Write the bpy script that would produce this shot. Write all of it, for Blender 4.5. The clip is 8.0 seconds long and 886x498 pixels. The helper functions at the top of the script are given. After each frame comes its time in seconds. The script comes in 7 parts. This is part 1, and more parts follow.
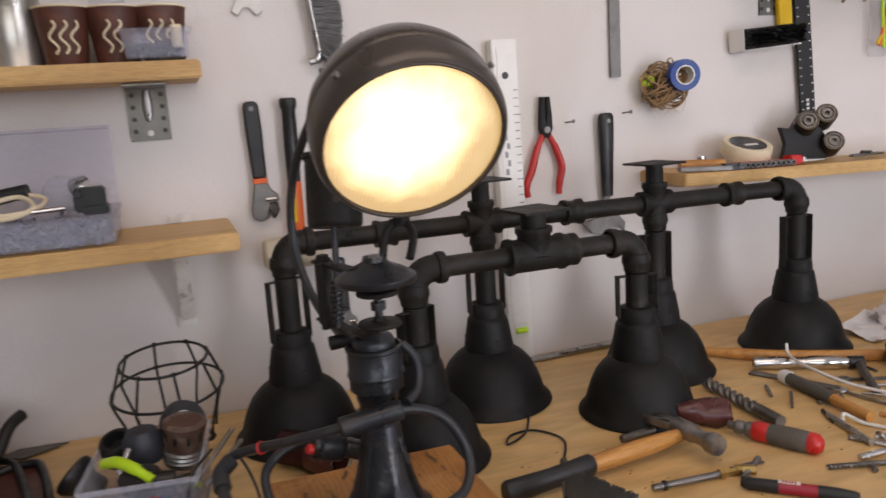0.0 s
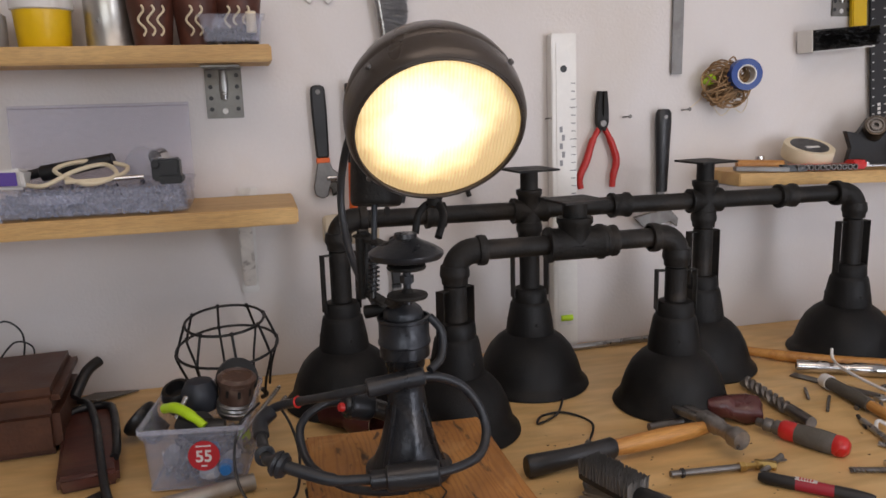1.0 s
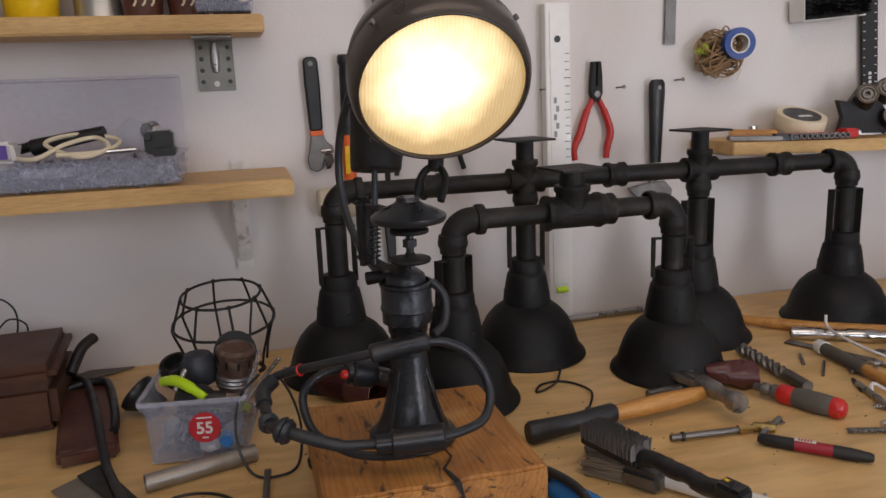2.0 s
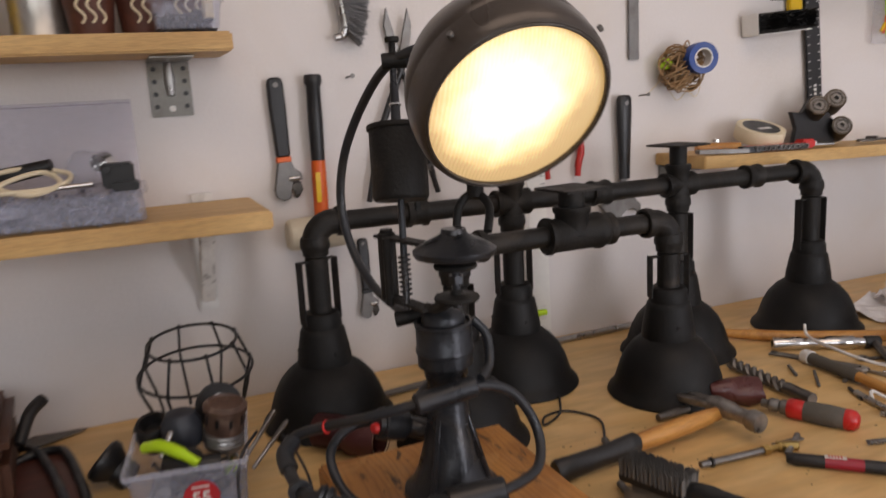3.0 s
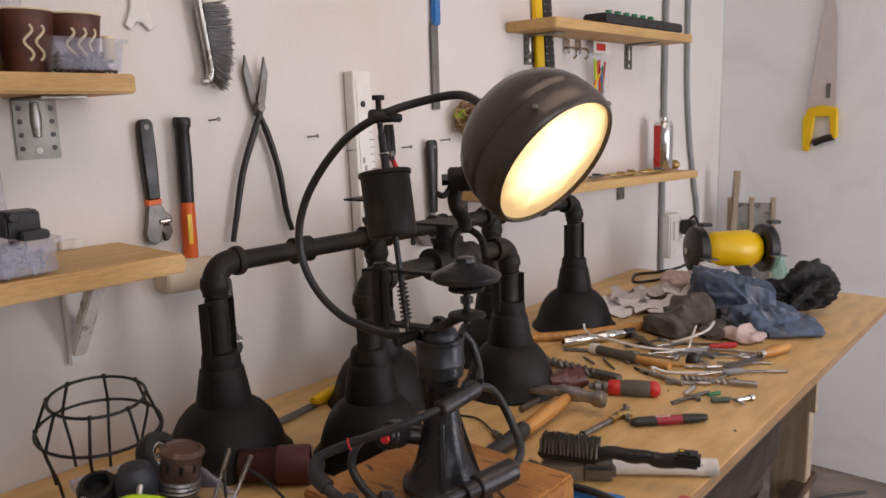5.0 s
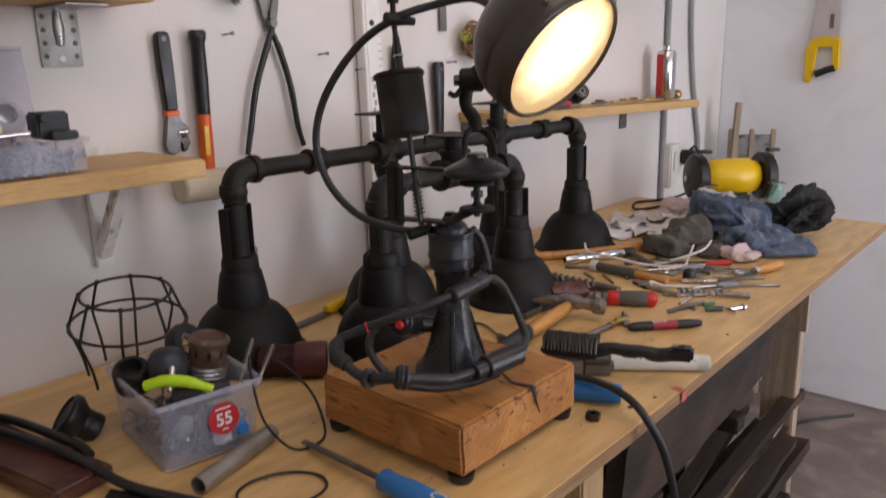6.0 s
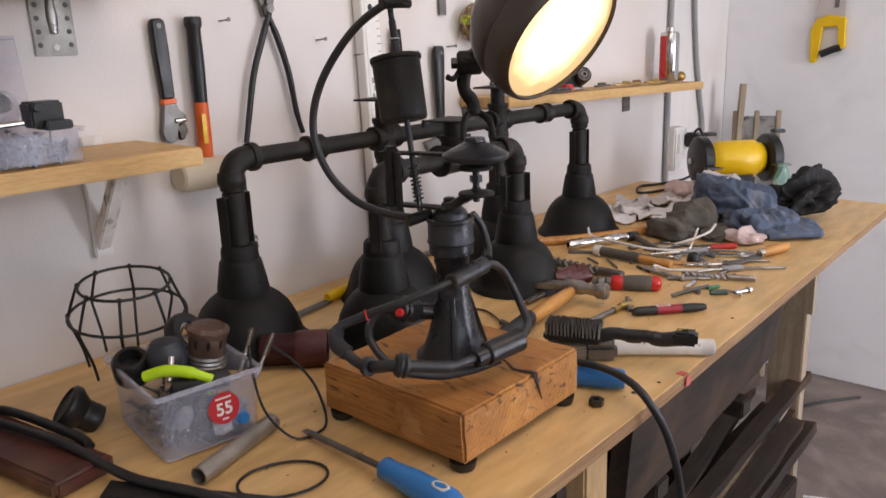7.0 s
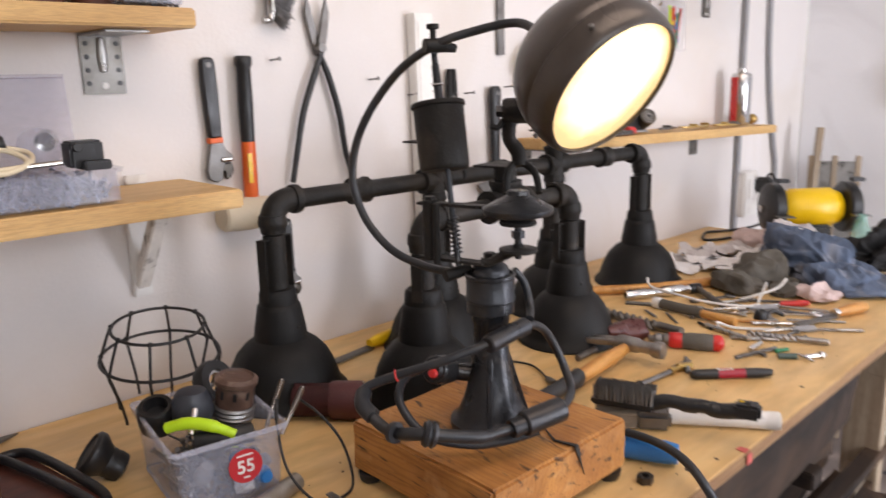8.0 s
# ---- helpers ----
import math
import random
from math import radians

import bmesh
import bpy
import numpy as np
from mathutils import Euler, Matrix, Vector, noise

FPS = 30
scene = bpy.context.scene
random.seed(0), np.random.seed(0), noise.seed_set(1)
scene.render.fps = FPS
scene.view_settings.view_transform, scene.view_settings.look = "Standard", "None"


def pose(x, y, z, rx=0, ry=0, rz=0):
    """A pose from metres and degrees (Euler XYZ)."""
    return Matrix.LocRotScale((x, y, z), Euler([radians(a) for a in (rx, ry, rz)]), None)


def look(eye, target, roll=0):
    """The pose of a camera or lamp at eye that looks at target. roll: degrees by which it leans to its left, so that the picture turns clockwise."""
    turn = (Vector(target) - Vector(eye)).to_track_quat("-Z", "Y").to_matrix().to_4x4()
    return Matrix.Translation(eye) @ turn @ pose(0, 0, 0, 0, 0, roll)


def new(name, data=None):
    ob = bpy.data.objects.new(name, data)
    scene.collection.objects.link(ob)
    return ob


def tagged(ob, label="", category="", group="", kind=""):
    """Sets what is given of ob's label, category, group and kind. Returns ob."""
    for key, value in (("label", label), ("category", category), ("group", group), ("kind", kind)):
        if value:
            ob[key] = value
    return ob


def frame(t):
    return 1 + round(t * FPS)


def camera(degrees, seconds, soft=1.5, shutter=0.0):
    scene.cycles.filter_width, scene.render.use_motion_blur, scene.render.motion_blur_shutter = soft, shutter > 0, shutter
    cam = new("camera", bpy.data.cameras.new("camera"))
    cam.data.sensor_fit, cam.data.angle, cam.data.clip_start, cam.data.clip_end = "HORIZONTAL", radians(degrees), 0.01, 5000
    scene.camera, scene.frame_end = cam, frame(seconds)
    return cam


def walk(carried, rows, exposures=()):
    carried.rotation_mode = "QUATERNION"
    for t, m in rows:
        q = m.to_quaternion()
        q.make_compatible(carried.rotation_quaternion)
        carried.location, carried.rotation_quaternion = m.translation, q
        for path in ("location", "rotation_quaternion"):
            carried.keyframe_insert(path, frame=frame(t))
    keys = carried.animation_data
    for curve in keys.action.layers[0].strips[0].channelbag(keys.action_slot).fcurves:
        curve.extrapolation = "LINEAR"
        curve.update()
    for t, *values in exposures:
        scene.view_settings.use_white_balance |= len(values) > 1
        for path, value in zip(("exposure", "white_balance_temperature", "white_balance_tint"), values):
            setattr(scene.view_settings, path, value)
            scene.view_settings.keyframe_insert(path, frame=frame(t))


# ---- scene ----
cam = camera(60.0, 8.0, shutter=0.5)
PATH = [
    (0, (-0.109, -1.349, 1.355), (0.539, 0.508, 0.99), -3.8),
    (0.5, (-0.154, -1.395, 1.365), (0.407, 0.491, 1.004), -4.1),
    (1, (-0.076, -1.421, 1.356), (0.373, 0.489, 0.969), -1.6),
    (2.5, (-0.136, -1.407, 1.331), (0.408, 0.466, 0.891), -3.3),
    (3, (-0.21, -1.296, 1.341), (0.53, 0.52, 0.948), -3.2),
    (3.5, (-0.224, -1.154, 1.346), (0.752, 0.56, 1.016), -4.1),
    (4, (-0.345, -1.115, 1.373), (0.911, 0.411, 1.068), -3.9),
    (5.3, (-0.618, -1.207, 1.379), (0.872, 0.077, 1.016), -1.7),
    (5.5, (-0.627, -1.209, 1.366), (0.865, 0.069, 0.989), -1.9),
    (6, (-0.646, -1.222, 1.331), (0.805, 0.066, 0.846), -1.5),
    (6.5, (-0.639, -1.223, 1.315), (0.786, 0.069, 0.769), -2.1),
    (7, (-0.633, -1.22, 1.327), (0.802, 0.074, 0.809), -2.3),
    (7.5, (-0.614, -1.214, 1.336), (0.826, 0.09, 0.86), -2.4),
    (8, (-0.566, -1.199, 1.341), (0.769, 0.226, 0.907), -1.5),
]
EXPOSURE = [(0, -0.16, 7130, 12), (0.5, -0.36, 7030, 12), (1, -0.32, 7030, 11), (2.5, -0.52, 7130, 12), (3, -0.34, 7430, 13), (3.5, -0.12, 7730, 13), (4, 0.04, 7730, 13), (5.5, -0.22, 7230, 14), (6.5, -0.08, 7030, 13), (7, 0.14, 7080, 12), (7.5, 0.36, 7130, 12), (8, 0.48, 7130, 12)]
walk(cam, [(t, look(eye, target, roll)) for t, eye, target, roll in PATH], EXPOSURE)

# ---- world and light ----
world = bpy.data.worlds.new("world")
scene.world = world
world.use_nodes = True
wn = world.node_tree
sky = wn.nodes.new("ShaderNodeTexSky")
sky.sky_type, sky.sun_disc = "NISHITA", False
sky.sun_elevation, sky.sun_rotation = radians(42), radians(200)
wn.links.new(sky.outputs[0], wn.nodes["Background"].inputs[0])
wn.nodes["Background"].inputs[1].default_value = 0.12


def area_lamp(name, m, sx, sy, power, color):
    d = bpy.data.lights.new(name, "AREA")
    d.shape, d.size, d.size_y, d.energy, d.color = "RECTANGLE", sx, sy, power, color
    ob = new(name, d)
    ob.matrix_world = m
    return ob


ROOM_W, ROOM_E, ROOM_S, ROOM_H = -2.6, 2.42, -3.6, 2.55
# daylight of the window and of an assumed doorway, both out of view in the south wall
area_lamp("daylight_wide", look((-0.7, ROOM_S + 0.12, 1.9), (-0.1, -0.3, 0.85)), 2.0, 0.95, 20.0, (0.78, 0.86, 1.0))
# cool fill added at the doorway, aimed to brighten the east wall
area_lamp("daylight_door", look((1.6, ROOM_S + 0.12, 1.1), (2.35, -0.5, 1.1)), 0.9, 2.0, 56, (0.78, 0.84, 1.0))
# daylight of the roof light
area_lamp("daylight_roof", look((0.25, -1.45, ROOM_H + 0.01), (0.25, -1.4499, 0)), 1.7, 0.9, 12.0, (1.0, 0.79, 0.65))


# ---- materials ----
def material(name, color, rough=0.6, metal=0.0, var=0.12, scale=14.0, fine=120.0, bump=0.15, stretch=(1, 1, 1), dirt=None,
             dirt_amount=0.35, coat=0.0, island=0.0, dirt_scale=3.0, transmission=0.0, specular=0.5, rough_var=0.12):
    """Procedural surface: broad and fine variation, optional stains, fine relief."""
    m = bpy.data.materials.new(name)
    m.use_nodes = True
    nt = m.node_tree
    n, l = nt.nodes, nt.links
    b = n["Principled BSDF"]
    tc = n.new("ShaderNodeTexCoord")
    mp = n.new("ShaderNodeMapping")
    mp.inputs["Scale"].default_value = stretch
    l.new(tc.outputs["Object"], mp.inputs[0])

    def noise_tex(s, detail=5.0, dist=0.0):
        t = n.new("ShaderNodeTexNoise")
        t.inputs["Scale"].default_value, t.inputs["Detail"].default_value, t.inputs["Distortion"].default_value = s, detail, dist
        l.new(mp.outputs[0], t.inputs["Vector"])
        return t

    def mix(fac, a, bb, kind="MIX"):
        x = n.new("ShaderNodeMix")
        x.data_type, x.blend_type = "RGBA", kind
        for i, v in ((0, fac), (6, a), (7, bb)):
            if isinstance(v, (int, float)):
                x.inputs[i].default_value = v
            elif isinstance(v, tuple):
                x.inputs[i].default_value = (*v, 1)
            else:
                l.new(v, x.inputs[i])
        return x.outputs[2]

    def ramp(src, lo, hi, a=0.0, bb=1.0):
        r = n.new("ShaderNodeMapRange")
        l.new(src, r.inputs[0])
        for i, v in enumerate((lo, hi, a, bb)):
            r.inputs[i + 1].default_value = v
        return r.outputs[0]

    broad, small = noise_tex(scale, 4, 0.4), noise_tex(fine, 3)
    light = tuple(min(1, c * (1 + var)) for c in color)
    dark = tuple(c * (1 - var) for c in color)
    col = mix(ramp(broad.outputs["Fac"], 0.3, 0.7), dark, light)
    col = mix(ramp(small.outputs["Fac"], 0.25, 0.75, 0, 0.5), col, tuple(c * (1 - 1.3 * var) for c in color))
    if dirt:
        d = noise_tex(dirt_scale, 8, 1.2)
        col = mix(ramp(d.outputs["Fac"], 0.5, 0.72, 0, dirt_amount), col, dirt)
    if island:
        oi = n.new("ShaderNodeObjectInfo")
        hv = n.new("ShaderNodeHueSaturation")
        l.new(ramp(oi.outputs["Random"], 0, 1, 1 - island, 1 + island), hv.inputs["Value"])
        l.new(col, hv.inputs["Color"])
        col = hv.outputs[0]
    l.new(col, b.inputs["Base Color"])
    l.new(ramp(broad.outputs["Fac"], 0.3, 0.7, max(0.03, rough - rough_var), min(1, rough + rough_var)), b.inputs["Roughness"])
    b.inputs["Metallic"].default_value = metal
    b.inputs["Coat Weight"].default_value = coat
    b.inputs["Transmission Weight"].default_value = transmission
    b.inputs["Specular IOR Level"].default_value = specular
    if bump:
        bp = n.new("ShaderNodeBump")
        bp.inputs["Strength"].default_value, bp.inputs["Distance"].default_value = bump, 0.002
        l.new(small.outputs["Fac"], bp.inputs["Height"])
        l.new(bp.outputs[0], b.inputs["Normal"])
    return m


def wood(name, base, dark, along=(1, 14, 14), rings=6.0, rough=0.55, knots=0.5, bump=0.2, stain=None, stain_amount=0.3, fine=60.0):
    """Wood with grain along one axis, streaks, pores and stains."""
    m = bpy.data.materials.new(name)
    m.use_nodes = True
    nt = m.node_tree
    n, l = nt.nodes, nt.links
    b = n["Principled BSDF"]
    tc, mp = n.new("ShaderNodeTexCoord"), n.new("ShaderNodeMapping")
    mp.inputs["Scale"].default_value = along
    l.new(tc.outputs["Object"], mp.inputs[0])
    g = n.new("ShaderNodeTexNoise")
    g.inputs["Scale"].default_value, g.inputs["Detail"].default_value, g.inputs["Distortion"].default_value = rings, 6, knots
    l.new(mp.outputs[0], g.inputs[0])
    p = n.new("ShaderNodeTexNoise")
    p.inputs["Scale"].default_value, p.inputs["Detail"].default_value = fine, 4
    l.new(mp.outputs[0], p.inputs[0])
    s = n.new("ShaderNodeTexNoise")
    s.inputs["Scale"].default_value, s.inputs["Detail"].default_value, s.inputs["Distortion"].default_value = 3.5, 9, 1.0
    l.new(tc.outputs["Object"], s.inputs[0])
    r = n.new("ShaderNodeValToRGB")
    e = r.color_ramp.elements
    e[0].position, e[0].color = 0.32, (*dark, 1)
    e[1].position, e[1].color = 0.6, (*base, 1)
    l.new(g.outputs["Fac"], r.inputs[0])
    x = n.new("ShaderNodeMix")
    x.data_type, x.blend_type = "RGBA", "MULTIPLY"
    x.inputs[0].default_value = 0.45
    l.new(r.outputs[0], x.inputs[6])
    pr = n.new("ShaderNodeMapRange")
    l.new(p.outputs["Fac"], pr.inputs[0])
    for i, v in enumerate((0.35, 0.6, 0.55, 1.0)):
        pr.inputs[i + 1].default_value = v
    l.new(pr.outputs[0], x.inputs[7])
    y = n.new("ShaderNodeMix")
    y.data_type = "RGBA"
    sr = n.new("ShaderNodeMapRange")
    l.new(s.outputs["Fac"], sr.inputs[0])
    for i, v in enumerate((0.48, 0.72, 0.0, stain_amount)):
        sr.inputs[i + 1].default_value = v
    l.new(sr.outputs[0], y.inputs[0])
    l.new(x.outputs[2], y.inputs[6])
    y.inputs[7].default_value = (*(stain or dark), 1)
    l.new(y.outputs[2], b.inputs["Base Color"])
    b.inputs["Roughness"].default_value = rough
    bp = n.new("ShaderNodeBump")
    bp.inputs["Strength"].default_value, bp.inputs["Distance"].default_value = bump, 0.0015
    l.new(p.outputs["Fac"], bp.inputs["Height"])
    l.new(bp.outputs[0], b.inputs["Normal"])
    return m


def oak(name):
    """Old sawn timber: fine rings seen as stripes along y and as arcs on the ends, dark nicks, pale scuffs."""
    m = bpy.data.materials.new(name)
    m.use_nodes = True
    nt = m.node_tree
    n, l = nt.nodes, nt.links
    b = n["Principled BSDF"]
    tc = n.new("ShaderNodeTexCoord")

    def mapped(scale, loc=(0, 0, 0)):
        mp = n.new("ShaderNodeMapping")
        mp.inputs["Scale"].default_value, mp.inputs["Location"].default_value = scale, loc
        l.new(tc.outputs["Object"], mp.inputs[0])
        return mp.outputs[0]

    def noise_tex(vec, scale, detail=5.0, dist=0.0):
        t = n.new("ShaderNodeTexNoise")
        t.inputs["Scale"].default_value, t.inputs["Detail"].default_value, t.inputs["Distortion"].default_value = scale, detail, dist
        l.new(vec, t.inputs["Vector"])
        return t.outputs["Fac"]

    def ramp(src, lo, hi, a=0.0, z=1.0):
        r = n.new("ShaderNodeMapRange")
        l.new(src, r.inputs[0])
        for i, v in enumerate((lo, hi, a, z)):
            r.inputs[i + 1].default_value = v
        return r.outputs[0]

    def mix(fac, a, z):
        x = n.new("ShaderNodeMix")
        x.data_type = "RGBA"
        l.new(fac, x.inputs[0])
        for i, v in ((6, a), (7, z)):
            if isinstance(v, tuple):
                x.inputs[i].default_value = (*v, 1)
            else:
                l.new(v, x.inputs[i])
        return x.outputs[2]

    w = n.new("ShaderNodeTexWave")
    w.wave_type, w.rings_direction = "RINGS", "Y"
    for k, v in (("Scale", 48), ("Distortion", 14.0), ("Detail", 4), ("Detail Scale", 0.9)):
        w.inputs[k].default_value = v
    l.new(mapped((1, 0.12, 1), (0.09, 0, -0.99)), w.inputs["Vector"])
    broad = noise_tex(mapped((1, 0.5, 1)), 16, 4, 0.6)
    col = mix(ramp(broad, 0.3, 0.7), (0.3, 0.115, 0.026), (0.52, 0.235, 0.058))
    col = mix(ramp(w.outputs["Fac"], 0.5, 1.0, 0.0, 0.32), col, (0.17, 0.055, 0.013))
    nick = noise_tex(mapped((1.4, 0.4, 2.8)), 52, 4, 0.5)
    col = mix(ramp(nick, 0.6, 0.68, 0.0, 0.85), col, (0.035, 0.016, 0.009))
    scuff = noise_tex(mapped((1, 0.6, 1), (3, 1, 2)), 30, 6, 0.8)
    col = mix(ramp(scuff, 0.6, 0.75, 0.0, 0.55), col, (0.62, 0.36, 0.15))
    l.new(col, b.inputs["Base Color"])
    l.new(ramp(scuff, 0.3, 0.7, 0.42, 0.7), b.inputs["Roughness"])
    bp = n.new("ShaderNodeBump")
    bp.inputs["Strength"].default_value, bp.inputs["Distance"].default_value = 0.5, 0.0015
    l.new(nick, bp.inputs["Height"])
    l.new(bp.outputs[0], b.inputs["Normal"])
    return m


def clear_plastic(name, tint, rough=0.15, alpha=0.25):
    m = bpy.data.materials.new(name)
    m.use_nodes = True
    nt = m.node_tree
    n, l = nt.nodes, nt.links
    b = n["Principled BSDF"]
    b.inputs["Base Color"].default_value = (*tint, 1)
    b.inputs["Roughness"].default_value = rough
    tr = n.new("ShaderNodeBsdfTransparent")
    tr.inputs[0].default_value = (0.97, 0.97, 0.98, 1)
    mx = n.new("ShaderNodeMixShader")
    t = n.new("ShaderNodeTexNoise")
    t.inputs["Scale"].default_value = 25
    r = n.new("ShaderNodeMapRange")
    l.new(t.outputs["Fac"], r.inputs[0])
    for i, v in enumerate((0.3, 0.7, alpha * 0.7, alpha * 1.35)):
        r.inputs[i + 1].default_value = v
    l.new(r.outputs[0], mx.inputs[0])
    l.new(tr.outputs[0], mx.inputs[1])
    l.new(b.outputs[0], mx.inputs[2])
    l.new(mx.outputs[0], n["Material Output"].inputs[0])
    return m


WALL = material("wall_paint", (0.7, 0.665, 0.65), 0.75, var=0.03, scale=2.5, fine=160, bump=0.25, dirt=(0.6, 0.53, 0.45), dirt_amount=0.4, dirt_scale=2.2)
# white paint again, lightened so the east wall carries its stronger daylight in the colour
WALL_E = material("wall_paint_lit_east", (0.84, 0.84, 0.86), 0.75, var=0.03, scale=2.0, fine=140, bump=0.25, dirt=(0.58, 0.56, 0.57), dirt_amount=0.3)
CEIL = material("ceiling_paint", (0.75, 0.74, 0.72), 0.8, var=0.03)
CONCRETE = material("concrete", (0.2, 0.16, 0.14), 0.85, var=0.25, scale=5, fine=70, bump=0.5, dirt=(0.36, 0.3, 0.26), dirt_amount=0.6, dirt_scale=4)
PLY = wood("plywood", (0.74, 0.49, 0.215), (0.65, 0.4, 0.155), (1.2, 4.5, 4.5), 2.0, 0.42, 2.4, 0.04, (0.5, 0.33, 0.17), 0.4, 9)
PLY_EDGE = wood("plywood_edge", (0.42, 0.25, 0.12), (0.24, 0.12, 0.05), (2, 2, 160), 4, 0.7, 0.2, 0.3, (0.2, 0.1, 0.05), 0.4)
PINE = wood("pine", (0.66, 0.42, 0.17), (0.56, 0.335, 0.125), (1.0, 12, 12), 3.5, 0.55, 0.9, 0.12, (0.35, 0.2, 0.09), 0.25)
PINE_UP = wood("pine_upright", (0.6, 0.41, 0.2), (0.46, 0.28, 0.12), (12, 12, 1.0), 3.5, 0.55, 0.9, 0.15, (0.3, 0.2, 0.1), 0.35)
OLD_UP = wood("weathered_upright", (0.48, 0.38, 0.27), (0.34, 0.25, 0.17), (12, 12, 1.0), 3.5, 0.7, 0.6, 0.25, (0.2, 0.17, 0.14), 0.5)
# dark old boards, base lowered further to hold the shade under the bench
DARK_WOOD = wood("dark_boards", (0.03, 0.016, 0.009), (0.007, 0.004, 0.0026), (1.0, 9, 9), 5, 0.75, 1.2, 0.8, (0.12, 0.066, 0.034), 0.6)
OAK = oak("oak_block")
HANDLE = wood("handle_wood", (0.6, 0.29, 0.075), (0.42, 0.17, 0.04), (1, 10, 10), 9, 0.4, 0.4, 0.1)
MAHOGANY = wood("mahogany", (0.1, 0.028, 0.018), (0.05, 0.014, 0.01), (2, 9, 9), 5, 0.45, 0.6, 0.2, (0.33, 0.22, 0.13), 0.55)
IRON = material("black_iron", (0.0115, 0.0105, 0.0095), 0.58, 0.0, 0.3, 30, 260, 0.4, dirt=(0.05, 0.039, 0.03), dirt_amount=0.6, dirt_scale=11, specular=0.3)
IRON_SHADE = material("black_shade_paint", (0.0062, 0.006, 0.006), 0.56, 0.0, 0.25, 18, 400, 0.25, dirt=(0.022, 0.02, 0.018), dirt_amount=0.4, dirt_scale=8, specular=0.26)
CAST = material("cast_metal", (0.035, 0.037, 0.042), 0.33, 0.55, 0.2, 25, 180, 0.25, dirt=(0.06, 0.05, 0.042), dirt_amount=0.5, dirt_scale=14)
HOUSING = material("lamp_paint", (0.052, 0.04, 0.032), 0.34, 0.15, 0.12, 9, 200, 0.12, dirt=(0.075, 0.06, 0.05), dirt_amount=0.35, dirt_scale=8, coat=0.15)
RUBBER = material("rubber_hose", (0.016, 0.018, 0.022), 0.42, 0, 0.15, 40, 300, 0.15, dirt=(0.05, 0.045, 0.04), dirt_amount=0.5, dirt_scale=14)
BLACK = material("black_plastic", (0.012, 0.012, 0.013), 0.42, 0, 0.2, 30, 200, 0.12)
STEEL = material("steel", (0.42, 0.41, 0.4), 0.33, 0.95, 0.15, 40, 200, 0.1, dirt=(0.16, 0.13, 0.11), dirt_amount=0.5, dirt_scale=18)
DULL = material("dull_steel", (0.2, 0.19, 0.18), 0.45, 0.85, 0.2, 30, 160, 0.2, dirt=(0.09, 0.07, 0.055), dirt_amount=0.6, dirt_scale=14)
CHROME = material("chrome", (0.62, 0.61, 0.6), 0.16, 1.0, 0.08, 40, 160, 0.05, dirt=(0.2, 0.18, 0.16), dirt_amount=0.4, dirt_scale=20)
ZINC = material("zinc_plate", (0.33, 0.32, 0.31), 0.36, 0.9, 0.18, 30, 120, 0.1, dirt=(0.15, 0.12, 0.08), dirt_amount=0.4, dirt_scale=12)
ALU = material("aluminium", (0.76, 0.74, 0.7), 0.5, 0.15, 0.06, 20, 140, 0.06)
WHITE = material("white_paint", (0.72, 0.7, 0.67), 0.5, 0, 0.06, 10, 120, 0.1, dirt=(0.3, 0.25, 0.2), dirt_amount=0.45, dirt_scale=12)
ORANGE = material("orange_rubber", (0.75, 0.13, 0.02), 0.45, 0, 0.08)
RED = material("red_plastic", (0.55, 0.02, 0.018), 0.33, 0, 0.1)
REDGRIP = material("red_grip", (0.5, 0.025, 0.02), 0.42, 0, 0.1)
YELLOW = material("yellow_paint", (0.8, 0.5, 0.008), 0.38, 0, 0.07)
BLUE = material("blue_plastic", (0.02, 0.17, 0.46), 0.38, 0, 0.1, dirt=(0.03, 0.1, 0.25), dirt_amount=0.4)
LIME = material("lime_rubber", (0.5, 0.78, 0.02), 0.4, 0, 0.06)
LEATHER = material("brown_leather", (0.066, 0.021, 0.0085), 0.5, 0, 0.25, 8, 180, 0.35, dirt=(0.14, 0.055, 0.022), dirt_amount=0.5, dirt_scale=5)
MAROON = material("maroon_paper", (0.085, 0.02, 0.02), 0.5, 0, 0.2, 20, 300, 0.4)


# ---- building helpers ----
def finish(bm, smooth=40):
    bmesh.ops.recalc_face_normals(bm, faces=bm.faces)
    me = bpy.data.meshes.new("mesh")
    bm.to_mesh(me)
    bm.free()
    if smooth:
        me.shade_smooth()
        me.set_sharp_from_angle(angle=radians(smooth))
    return me


def part(name, bm, mat, parent=None, label="", smooth=40):
    """Links a bmesh as one mesh object, under a thing or a part."""
    ob = new(name, finish(bm, smooth))
    ob.data.materials.append(mat)
    if parent:
        ob.parent = parent
    if label:
        ob["label"] = label
    return ob


def thing(name, label, category, m=None, group=""):
    ob = new(name)
    ob.empty_display_size = 0.02
    if m is not None:
        ob.matrix_world = m
    return tagged(ob, label, category, group)


def solo(name, bm, mat, label, category, m=None, group="", kind="", smooth=40):
    """A thing of one mesh."""
    ob = part(name, bm, mat, None, "", smooth)
    if m is not None:
        ob.matrix_world = m
    return tagged(ob, label, category, group, kind)


def grab(bm, verts, m):
    if m is not None:
        bmesh.ops.transform(bm, matrix=m, verts=verts)


